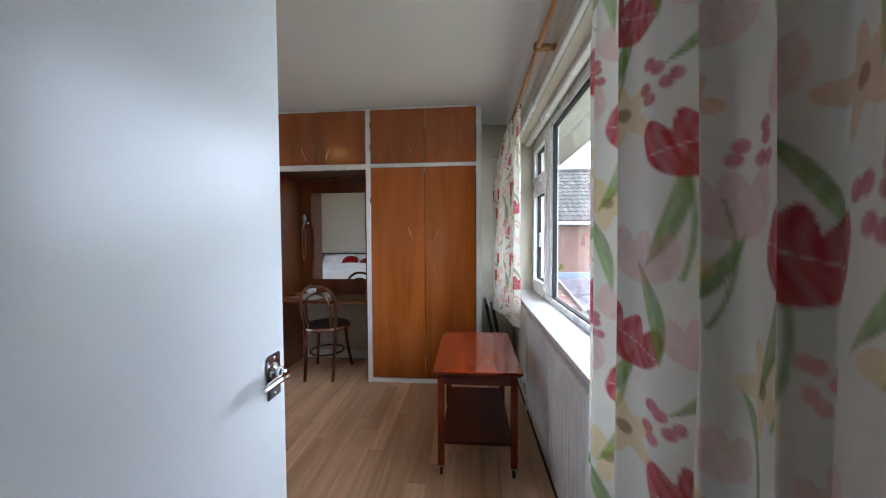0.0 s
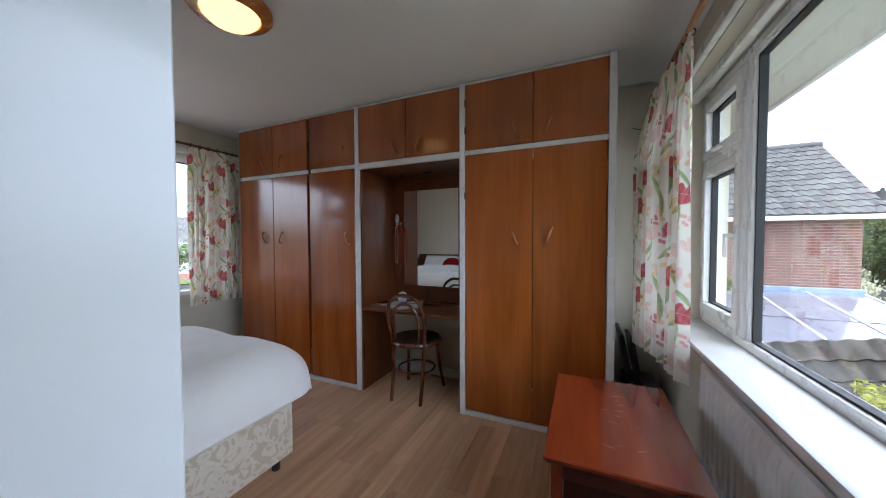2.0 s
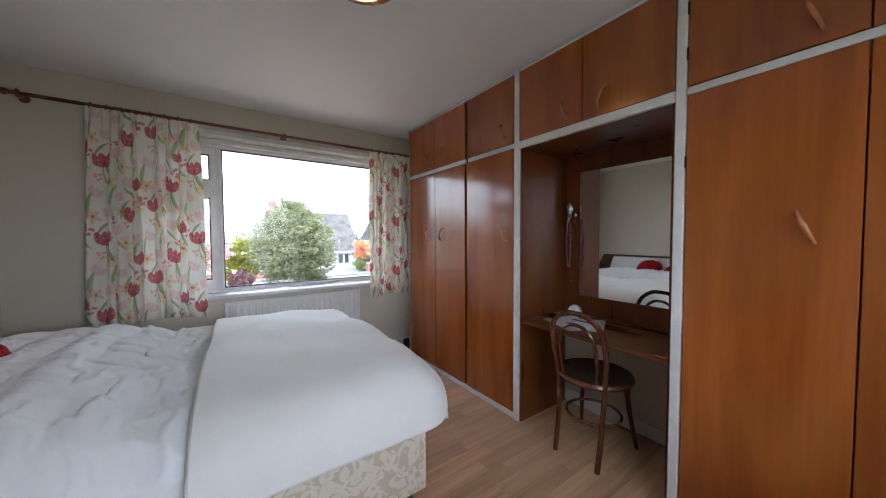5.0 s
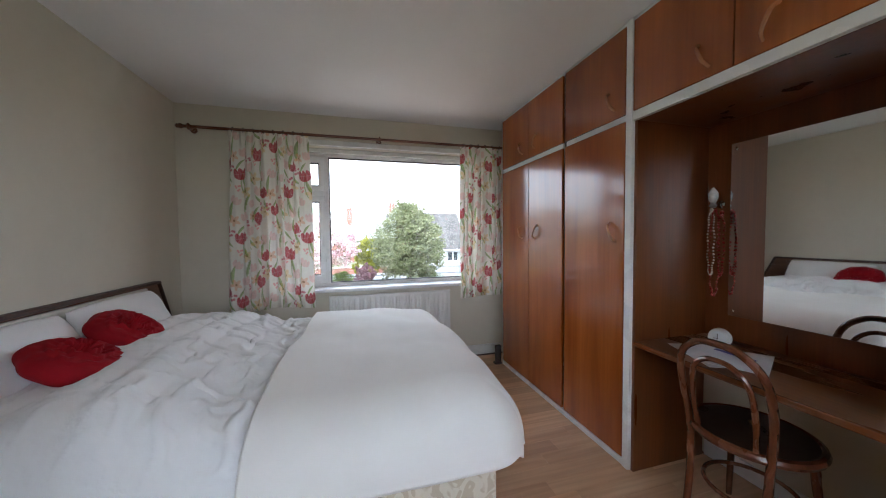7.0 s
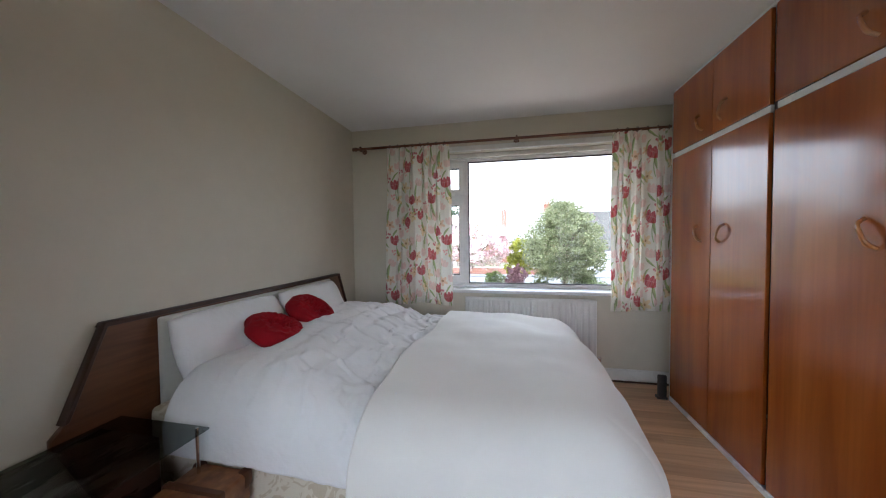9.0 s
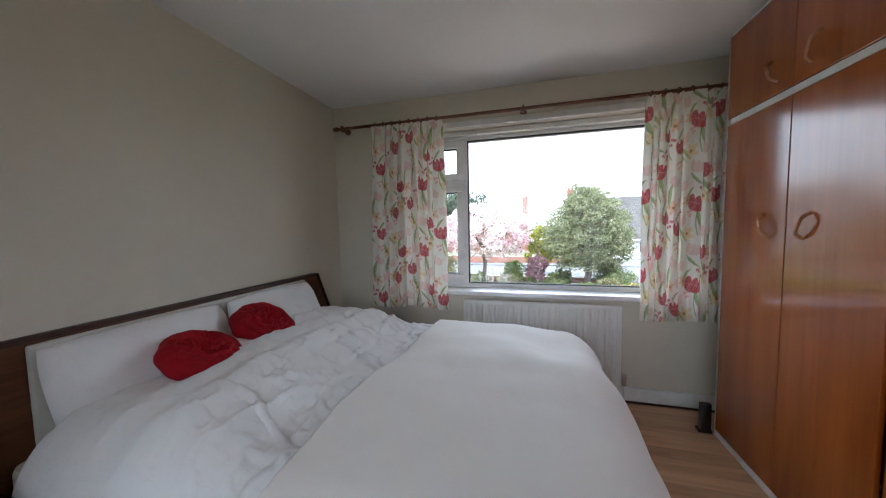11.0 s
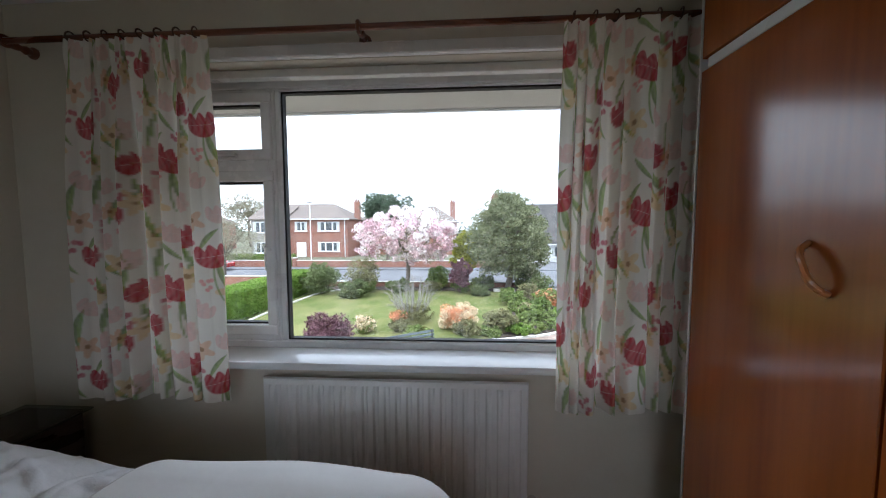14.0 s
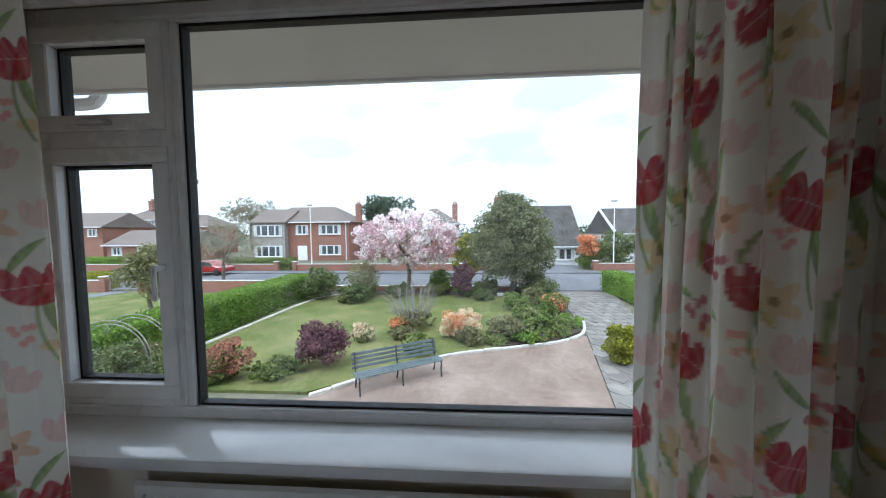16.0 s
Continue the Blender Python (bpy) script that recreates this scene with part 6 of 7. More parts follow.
# the brick house with a bay
X1 = -47.0
h = house("brick_house", X1, -28.1, -13.8, 9.0, 2.95, 5.4, "two-storey red brick house with a stone bay and hipped roof")
bay = part("bay", box(X1 - 0.05, -27.6, G, X1 + 0.9, -22.8, 2.75), STONEW, h, "stone-clad two-storey bay")
part("bay_roof", prism([(X1 - 0.1, 2.75), (X1 + 1.2, 2.75), (X1 + 1.2, 2.9), (X1 - 3.0, 5.0)], "y", -28.0, -22.5), ROOFB, h)
for z0, z1 in ((-2.0, -0.45), (0.95, 2.5)):
    far_window(h, X1 + 0.92, -27.3, -23.2, z0, z1, 3)
    far_window(h, X1 + 0.02, -18.2, -15.0, z0 + 0.2, z1, 2)
far_window(h, X1 + 0.02, -21.6, -19.8, 1.15, 2.5, 1)
dr = part("door", box(X1, -21.4, G, X1 + 0.06, -20.0, -0.5), FASCIA, h, "white front door")
chimney(h, X1 - 4.0, -13.6, 2.9, 5.7, 0.8)
part("downpipe", tube([(X1 + 0.1, -14.2, G), (X1 + 0.1, -14.2, 2.8)], 0.06, 6), FASCIA, h)
# the others
h = house("brick_house", -52.0, -6.5, 1.8, 9.0, 2.6, 5.3, "red brick house half hidden by the blossom tree")
chimney(h, -55.0, 1.2, 2.5, 5.9, 0.9)
far_window(h, -51.98, -4.0, -1.0, 0.6, 2.0, 2)
h = house("brick_house", -52.0, -12.6, -9.0, 8.0, 2.2, 4.3, "small red brick house beside the large one", hip=False)
far_window(h, -51.98, -11.8, -9.8, 0.6, 1.8, 1)
h = house("chalet_house", -40.0, 6.6, 16.0, 9.0, -0.4, 4.6, "chalet house with a steep dark roof", hip=False, wall=FASCIA, roof=ROOFG)
far_window(h, -39.98, 13.2, 15.4, -2.0, -0.7, 1)
chimney(h, -43.5, 6.9, 4.0, 5.6, 0.8)
h = house("bungalow", -44.0, 22.0, 38.0, 9.0, 1.0, 4.4, "house with a grey roof and white gable", hip=False, wall=FASCIA, roof=ROOFG)
part("bargeboard", prism([(-43.5, 1.0), (-48.5, 4.3), (-48.5, 4.6), (-43.3, 1.2)], "y", 21.4, 21.6), FASCIA, h)
for k, (x, y0, y1, ev, rg) in enumerate(((-48, -62.0, -53.0, 2.6, 5.0), (-62, -66, -58, 4.2, 6.8), (-46, -50.0, -38.0, -0.2, 2.0), (-60, -57, -46, 2.8, 5.2), (-75, 18, 24, 0.6, 2.8), (-95, -30, -14, 3, 5.5), (-90, 14, 22, 0.8, 3.2))):
    h = house("brick_house", x, y0, y1, 8.0, ev, rg, "distant house with a brown tiled roof" if k != 2 else "low house with a grey roof behind the hedge", hip=k % 2 == 1, roof=ROOFB)
    n_ = 3
    for i in range(n_):
        a = y0 + (y1 - y0) * (i + 0.2) / n_
        far_window(h, x + 0.02, a, a + 1.6, ev - 1.5, ev - 0.35, 1)
    if k in (1, 3):
        chimney(h, x - 3, (y0 + y1) / 2, rg - 0.5, rg + 1.4, 0.9)


# ---- poles ----
def street_pole(x, y, z1, r, label, lamp=False):
    p = thing("street_lamp" if lamp else "telegraph_pole", (x, y, G), 0, label, "street lamp" if lamp else "pole")
    part("pole", tube([(x, y, G - 0.02), (x, y, z1)], r, 8, r2=r * 0.7), FASCIA if lamp else POLEM, p)
    if lamp:
        part("lantern", box(x - 0.1, y - 0.35, z1 - 0.05, x + 0.1, y + 0.25, z1 + 0.08, 0.03), POLEM, p)
    else:
        part("bracket", lathe([(r, 0), (r * 1.7, 0.1), (r * 1.7, 0.4), (r, 0.5)], (x, y, z1 - 0.6), 8), POLEM, p)


street_pole(-30.79, -22.32, 6.6, 0.13, "tall grey wooden telegraph pole by the road")
street_pole(-35.38, -13.69, 4.3, 0.065, "thin pale lamp post", True)
street_pole(-34.45, 17.25, 4.2, 0.06, "thin grey lamp post across the road", True)


# ---- garden bench ----
bench = thing("garden_bench", (-10.66, 0.78, G), 121.0, "long green-grey slatted garden bench with iron legs", "bench")
for i in range(4):
    part("seat_slat", box(-1.2, 0.0 - i * 0.105, 0.415, 1.2, 0.085 - i * 0.105, 0.44, 0.005), BENCHM, bench, local=True)
for i in range(4):
    bm = box(-1.2, 0, 0, 1.2, 0.022, 0.075, 0.005)
    bm.transform(Matrix.Translation((0, 0.12 + i * 0.03, 0.50 + i * 0.105)) @ pose(0, 0, 0, -14))
    part("back_slat", bm, BENCHM, bench, local=True)
for x in (-1.12, 0.0, 1.12):
    e = part("end_frame", tube(smooth_path([(x, -0.36, 0.0), (x, -0.31, 0.2), (x, -0.33, 0.40), (x, 0.05, 0.40), (x, 0.10, 0.46), (x, 0.235, 0.90)], 5), 0.022, 7), IRON, bench, "black cast iron end", local=True)
    part("rear_leg", tube(smooth_path([(x, 0.05, 0.40), (x, 0.08, 0.2), (x, 0.16, 0.0)], 5), 0.022, 7), IRON, e, local=True)


# ---- planting ----
def limbs(seed, base, top, spread, n_, r):
    """A trunk with limbs that fork upward."""
    rg = random.Random(seed)
    b, t = Vector(base), Vector(top)
    bm = tube(smooth_path([b, b.lerp(t, 0.5) + Vector((rg.uniform(-1, 1), rg.uniform(-1, 1), 0)) * r, t], 4), r, 8, r2=r * 0.7)
    for i in range(n_):
        a = 2 * math.pi * (i + rg.uniform(-0.3, 0.3)) / n_
        s = b.lerp(t, rg.uniform(0.55, 1.0))
        e = t + Vector((math.cos(a) * spread[0] * rg.uniform(0.6, 1), math.sin(a) * spread[1] * rg.uniform(0.6, 1), spread[2] * rg.uniform(0.3, 1)))
        m = s.lerp(e, 0.5) + Vector((0, 0, 0.15 * spread[2] * rg.uniform(-0.5, 0.5)))
        tube(smooth_path([s, m, e], 3), r * 0.45, 6, bm=bm, r2=r * 0.1)
        for _ in range(2):
            e2 = e + Vector((rg.uniform(-1, 1) * spread[0], rg.uniform(-1, 1) * spread[1], rg.uniform(0, 0.8) * spread[2])) * 0.35
            tube([m.lerp(e, 0.5), e2], r * 0.18, 5, bm=bm, r2=r * 0.06)
    return bm


def tree(name, base, height, crown_r, crown_c, nclump, small, n_, leaf, material, label, seed, trunk=0.12, bark=None, second=None):
    t = thing(name, base, 0, label, "shrub" if "shrub" in name or "bush" in name else "tree")
    top = (base[0], base[1], crown_c[2] - crown_r[2] * 0.35)
    part("trunk", limbs(seed, base, top, (crown_r[0] * 0.7, crown_r[1] * 0.7, crown_r[2] * 1.0), 7, trunk), bark or BARK, t)
    cl = clump_set(seed, nclump, crown_c, crown_r, small) + clump_set(seed + 7, nclump, crown_c, tuple(1.12 * q for q in crown_r), small * 0.5)
    crown("crown", t, cl, n_, leaf, material, seed=seed, origin=base)
    if second:
        crown("blossom", t, clump_set(seed + 50, nclump, crown_c, crown_r, small), second[1], second[2], second[0], second[3], seed=seed + 9, origin=base, shell=0.8)
    return t


def shrub(px, py, w, hgt, n_, leaf, material, label, seed, second=None, name="shrub", depth=None):
    d = depth or w
    return tree(name, (px, py, G), hgt, (d * 0.40, w * 0.40, hgt * 0.38), (px, py, G + hgt * 0.46), 24, min(w, hgt) * 0.19, n_, leaf, material, label, seed, trunk=0.03, second=second)


bt = tree("blossom_tree", (-22.19, -1.00, G), 5, (2.5, 3.25, 1.7), (-22.19, -1.00, 0.9), 120, 0.34, 11000, 0.075, LF_PINK, "spreading tree full of pale pink blossom", 1, 0.16, second=(LF_OLIVE, 1500, 0.06, "few young leaves"))
crown("pale_blossom", bt, clump_set(31, 110, (-22.10, -1.00, 1.0), (2.55, 3.3, 1.7), 0.26), 8000, 0.085, LF_PALE, "nearly white open flowers", seed=33, origin=(-22.19, -1.00, G), shell=0.6)
cx_, cy_ = -22.64, 5.60
t = thing("conifer_tree", (cx_, cy_, G), 0, "large dense grey-green conifer with a rounded top", "tree")
part("trunk", limbs(2, (cx_, cy_, G), (cx_, cy_, 0.6), (1.4, 1.4, 1.5), 9, 0.22), BARK, t)
cl = []
rg = random.Random(12)
for tier in range(13):
    z = tier / 12
    rr = 2.4 * math.sqrt(max(0.03, 1 - max(0.0, z - 0.36) ** 2 / 0.44)) * (0.72 + 0.28 * min(1.0, z / 0.25))
    n_ = max(5, round(rr * 9))
    for q in range(n_):
        a = 2 * math.pi * (q + rg.uniform(-0.35, 0.35)) / n_
        k = rg.uniform(0.80, 1.06)
        s = rg.uniform(0.30, 0.52)
        zz = -1.25 + z * 4.5 + rg.uniform(-0.16, 0.16)
        cl.append((cx_ + rr * k * math.cos(a), cy_ + rr * k * math.sin(a), zz, s, s, s * 0.50))
        cl.append((cx_ + rr * k * 0.62 * math.cos(a + 0.2), cy_ + rr * k * 0.62 * math.sin(a + 0.2), zz + 0.16, s, s, s * 0.55))
for _ in range(7):
    cl.append((cx_ + rg.uniform(-0.7, 0.7), cy_ + rg.uniform(-0.9, 0.9), 3.35 + rg.uniform(0, 0.3), 0.28, 0.28, 0.34))
crown("crown", t, cl, 36000, 0.07, LF_CON, seed=2, origin=(cx_, cy_, G), shell=0.78)
shrub(-11.52, -1.66, 1.7, 1.5, 5000, 0.045, LF_PURP, "dark purple maple shrub on the lawn", 3)
shrub(-10.56, -3.98, 1.35, 1.15, 4000, 0.04, LF_RED, "red-leaved shrub at the lawn's edge", 4, (LF_GREEN, 1200, 0.04, "green leaves"))
shrub(-14.30, 2.46, 1.85, 1.15, 5200, 0.04, LF_YEL, "rounded azalea in cream and orange flower", 5, (LF_ORNG, 1500, 0.04, "orange flowers"))
shrub(-14.11, 4.01, 1.5, 0.95, 4200, 0.045, LF_OLIVE, "rounded olive-green bush in the border", 6)
shrub(-15.22, 5.68, 1.9, 0.8, 4000, 0.06, LF_GREEN, "leafy green border plants", 7)
shrub(-17.91, 6.95, 1.5, 1.15, 3000, 0.05, LF_GREEN, "green shrub with coral flowers", 8, (LF_ORNG, 900, 0.05, "coral flowers"))
shrub(-12.02, 7.22, 1.15, 1.35, 4500, 0.045, LF_LIME, "yellow-green conifer bush by the drive", 9)
shrub(-21.42, 2.48, 1.5, 2.6, 4500, 0.06, LF_PURP, "tall dark purple shrub under the blossom tree", 10)
shrub(-26.46, 2.81, 2.4, 4.6, 5000, 0.09, LF_LIME, "tall yellow-green shrub behind the blossom tree", 11)
shrub(-20.85, -6.12, 2.3, 2.2, 6000, 0.06, LF_DARK, "dark clipped evergreen shrub", 13)
shrub(-20.00, -3.75, 2.2, 1.1, 4500, 0.06, LF_DARK, "low spreading evergreen shrub", 14)
shrub(-19.25, -7.46, 0.9, 1.0, 2200, 0.05, LF_OLIVE, "grey-green bush by the hedge", 15)
shrub(-21.52, -3.58, 2.2, 2.6, 3000, 0.06, LF_OLIVE, "thin twiggy shrub by the wall", 16)
shrub(-22.83, 1.02, 1.5, 1.8, 3500, 0.06, LF_GREEN, "green shrub under the blossom tree", 17)
shrub(-22.72, 6.92, 2.2, 1.6, 4000, 0.06, LF_DARK, "dark evergreen below the conifer", 18)
shrub(-22.53, 4.08, 1.6, 1.2, 3000, 0.06, LF_DARK, "dark low shrub by the front wall", 19)
shrub(-15.28, 0.54, 2.0, 0.8, 2600, 0.045, LF_OLIVE, "low grey-green plants behind the bench", 20)
shrub(-13.66, -1.17, 0.9, 0.8, 1600, 0.04, LF_YEL, "small yellow-flowered plant behind the bench", 21, (LF_GREEN, 800, 0.04, "green leaves"))
shrub(-14.74, -0.05, 0.9, 0.75, 1500, 0.04, LF_ORNG, "small orange-flowered plant behind the bench", 22, (LF_GREEN, 900, 0.04, "green leaves"))
shrub(-10.75, -2.74, 1.6, 0.5, 2600, 0.045, LF_GREEN, "low green ground cover at the lawn's edge", 23)
for k, (bx_, by_, w_, h_, lm) in enumerate(((-21.8, 2.6, 1.8, 0.9, LF_GREEN), (-21.6, -1.4, 2.0, 1.0, LF_DARK), (-21.9, 0.6, 1.7, 0.8, LF_OLIVE), (-21.5, -3.4, 1.6, 0.8, LF_GREEN), (-18.4, 5.2, 1.6, 0.9, LF_GREEN), (-19.6, 6.3, 1.7, 1.1, LF_OLIVE), (-17.2, 6.3, 1.4, 0.8, LF_GREEN), (-16.2, 5.6, 1.3, 0.7, LF_OLIVE), (-21.0, 7.2, 1.8, 1.4, LF_DARK), (-14.0, 5.2, 1.3, 0.5, LF_GREEN), (-15.3, 6.6, 1.4, 0.5, LF_GREEN), (-15.0, 4.4, 1.3, 0.5, LF_OLIVE), (-13.6, 2.7, 1.3, 0.6, LF_OLIVE), (-10.9, -2.6, 1.5, 0.55, LF_GREEN), (-10.4, -4.3, 1.4, 0.5, LF_GREEN), (-12.6, 1.0, 1.3, 0.65, LF_GREEN), (-13.7, 4.7, 1.2, 0.45, LF_HEDGE), (-14.4, 6.1, 1.2, 0.45, LF_GREEN), (-15.8, 7.0, 1.5, 0.55, LF_HEDGE), (-17.0, 5.4, 1.7, 0.6, LF_GREEN), (-18.6, 6.9, 1.6, 0.7, LF_HEDGE), (-19.8, 5.2, 1.6, 0.7, LF_GREEN), (-13.5, 3.6, 1.0, 0.4, LF_GREEN), (-20.6, 3.6, 1.6, 0.7, LF_DARK), (-13.9, 0.3, 1.6, 0.55, LF_OLIVE))):
    shrub(bx_, by_, w_, h_, 2600, 0.05, lm, "low leafy plants in the flower border", 200 + k)
# bare many-stemmed shrub
bx_, by_ = -15.2, 0.40
t = thing("bare_shrub", (bx_, by_, G), 0, "bare pale-twigged shrub on the lawn", "shrub")
bm = bmesh.new()
rg = random.Random(8)
for i in range(30):
    a, k = 2 * math.pi * i / 30 + rg.uniform(-0.2, 0.2), rg.random() ** 0.5
    out = Vector((math.cos(a), math.sin(a), 0))
    s = Vector((bx_, by_, G)) + out * 0.08
    e = Vector((bx_, by_, G + 1.95 - 0.75 * k * k + rg.uniform(-0.15, 0.15))) + out * (1.2 * k)
    m = s + out * (0.72 * k) + Vector((0, 0, 0.75 + rg.uniform(-0.15, 0.15)))
    tube(smooth_path([s, m, e], 3), 0.026, 5, bm=bm, r2=0.008)
    for _ in range(7):
        p = m.lerp(e, rg.uniform(-0.1, 0.95))
        q = p + out * rg.uniform(0.0, 0.3) + Vector((rg.uniform(-0.28, 0.28), rg.uniform(-0.28, 0.28), rg.uniform(0.0, 0.38)))
        tube([p, p.lerp(q, 0.5) + Vector((rg.uniform(-0.05, 0.05), rg.uniform(-0.05, 0.05), -0.03)), q], 0.010, 4, bm=bm, r2=0.004)
part("stems", bm, TWIG, t)


def hedge(x0, x1, y0, y1, h, n_, leaf, material, label, seed):
    hd = thing("hedge", ((x0 + x1) / 2, (y0 + y1) / 2, G), 0, label, "hedge")
    part("core", box(x0 + 0.08, y0 + 0.08, G, x1 - 0.08, y1 - 0.08, G + h - 0.08, 0.05), material, hd, "dense inner growth")
    rng_ = np.random.default_rng(seed)
    f = rng_.random(n_)
    u, v = rng_.random(n_), rng_.random(n_)
    C = np.zeros((n_, 3))
    A = np.array([(x1 - x0) * (y1 - y0), (x1 - x0) * h, (y1 - y0) * h])
    cum = np.cumsum(A) / A.sum()
    top, sd = f < cum[0], (f >= cum[0]) & (f < cum[1])
    en = f >= cum[1]
    C[:, 0], C[:, 1], C[:, 2] = x0 + (x1 - x0) * u, y0 + (y1 - y0) * v, G + h * rng_.random(n_)
    C[top, 2] = G + h
    C[sd, 1] = np.where(rng_.random(sd.sum()) < 0.75, y1, y0)
    C[en, 0] = np.where(rng_.random(en.sum()) < 0.75, x1, x0)
    C += rng_.normal(size=(n_, 3)) * 0.035
    U = rng_.normal(size=(n_, 3))
    U /= np.linalg.norm(U, axis=1)[:, None]
    W = np.cross(U, rng_.normal(size=(n_, 3)))
    W /= np.linalg.norm(W, axis=1)[:, None]
    ob = new("leaves", quads_mesh("leaves", C - np.array([(x0 + x1) / 2, (y0 + y1) / 2, G]), U * leaf, W * leaf, material))
    ob.parent = hd


hedge(-22.3, -6.0, -8.6, -7.15, 1.3, 26000, 0.055, LF_HEDGE, "long clipped bright green privet hedge beside the lawn", 41)
hedge(-24.0, -16.5, 11.6, 12.8, 1.3, 7000, 0.06, LF_HEDGE, "clipped green hedge along the drive", 42)
hedge(-36.6, -35.0, -24.0, -16.0, 1.2, 5000, 0.08, LF_GREEN, "clipped hedge in front of the brick house", 43)
for k, (sy, sh, sw) in enumerate(((16.4, 3.2, 1.5), (18.6, 4.0, 1.7), (21.4, 4.3, 1.9), (24.6, 4.0, 2.0), (28.0, 4.4, 2.1))):
    tree("evergreen_tree", (-36.8, sy, G), sh, (1.5, sw, sh * 0.40), (-36.8, sy, G + sh * 0.52), 40, 0.55, 5000, 0.09, LF_DARK, "tall dark evergreen in a garden screen", 440 + k, 0.12)
hedge(-37.5, -36.0, -48.0, -30.0, 1.3, 6000, 0.09, LF_HEDGE, "bright green hedge across the road", 45)
hedge(-24.5, -23.6, -33.0, -23.0, 1.2, 5000, 0.06, LF_LIME, "yellow-green hedge along the neighbour's wall", 46)
flat("lawn_neighbour", [(-6, -8.8), (-22.6, -8.8), (-22.6, -40), (-6, -40)], G - 0.2, G + 0.015, GRASS, "neighbour's lawn", "lawn")
flat("pavement_neighbour_path", [(-22.8, -20.4), (-22.8, -22.0), (-14, -24.5), (-14, -23.0)], G - 0.2, G + 0.03, TARMAC, "tarmac path to the neighbour's gate", "path")

tree("pine_tree", (-34.94, -5.18, G), 7, (2.6, 2.9, 1.7), (-34.94, -5.18, 3.4), 40, 0.75, 8000, 0.13, LF_PINE, "dark pine behind the blossom tree", 51, 0.2)
tree("small_tree", (-16.43, -12.21, G), 4, (1.1, 1.2, 1.2), (-16.43, -12.21, -0.35), 30, 0.42, 6000, 0.06, LF_OLIVE, "small leafing tree on the neighbour's lawn", 52, 0.1)
tree("bare_tree", (-27.12, -17.16, G), 5, (2.7, 3.1, 2.0), (-27.12, -17.16, 0.7), 90, 0.42, 9000, 0.05, LF_TWIG, "thinly leaved tree by the road", 53, 0.12)
tree("distant_tree", (-74.24, -46.97, G), 9, (5, 6, 3), (-74.24, -46.97, 6.3), 60, 1.0, 6000, 0.16, LF_TWIG, "distant bare tree above the roofs", 54, 0.3)
tree("orange_tree", (-35.93, 15.52, G), 4, (1.0, 1.1, 1.1), (-35.93, 15.52, -0.1), 24, 0.42, 3500, 0.09, LF_ORNG, "small tree with orange leaves across the road", 55, 0.1)
shrub(-36.10, 15.02, 1.6, 1.6, 2500, 0.08, LF_GREEN, "green bush by the drive across the road", 56)
palm = thing("palm_tree", (13.4, 19.6, G), 0, "spiky green garden palm of long strap leaves", "tree")
part("trunk", tube([(13.4, 19.6, G), (13.4, 19.6, -0.58)], 0.12, 8, r2=0.1), BARK, palm)
rg = random.Random(74)
bm = bmesh.new()
for i in range(150):
    a, lift, ln_ = rg.uniform(0, 2 * math.pi), rg.uniform(-0.35, 1.35), rg.uniform(0.95, 1.35)
    out, side = Vector((math.cos(a), math.sin(a), 0)), Vector((-math.sin(a), math.cos(a), 0))
    prev = None
    for k in range(6):
        f = k / 5
        p = Vector((13.4, 19.6, -0.62)) + out * (ln_ * f * math.cos(lift)) + Vector((0, 0, ln_ * f * math.sin(lift) - 0.55 * f * f * math.cos(lift)))
        w_ = 0.034 * (1 - f) ** 0.6 + 0.002
        row = (bm.verts.new(p - side * w_), bm.verts.new(p + Vector((0, 0, -0.012 * (1 - f)))), bm.verts.new(p + side * w_))
        if prev:
            bm.faces.new((prev[0], prev[1], row[1], row[0]))
            bm.faces.new((prev[1], prev[2], row[2], row[1]))
        prev = row
part("fronds", bm, LF_DARK, palm, "long narrow leaves")
shrub(-9.44, -5.78, 1.9, 1.6, 6000, 0.045, LF_DARK, "tangled dark green climber on the arch", 58)
shrub(-10.24, -5.81, 1.0, 1.5, 2500, 0.04, LF_OLIVE, "brown-green shrub by the arch", 59)
# far belt of trees along the horizon
cl = []
rg = random.Random(3)
for i in range(150):
    y = -190 + i * 2.7
    cl.append((-125 + rg.uniform(-12, 12), y, G + 3.2 + rg.uniform(-1, 1.2), 4, 4, 3.2))
crown("far_trees", None, cl, 16000, 0.45, LF_PINE, seed=61, kind="stuff")
tagged(bpy.data.objects["far_trees"], "far belt of dark trees on the skyline", "trees")
# garden arch
ax_, ay_ = -10.00, -6.34
arch = thing("garden_arch", (ax_, ay_, G), 0, "rusty wire garden arch overgrown with climbers", "garden arch")
for dx in (-0.3, 0.3):
    for k, rr in enumerate((1.05, 0.95)):
        part("hoop", tube([(ax_ + dx, ay_ + rr * math.cos(a), G + 0.9 + (rr - 0.1) * math.sin(a)) for a in [math.pi * i / 16 for i in range(17)]], 0.013, 5), TWIG, arch)
    for s_ in (-1, 1):
        part("upright", tube([(ax_ + dx, ay_ + s_ * 1.05, G), (ax_ + dx, ay_ + s_ * 1.05, G + 0.9)], 0.013, 5), TWIG, arch)
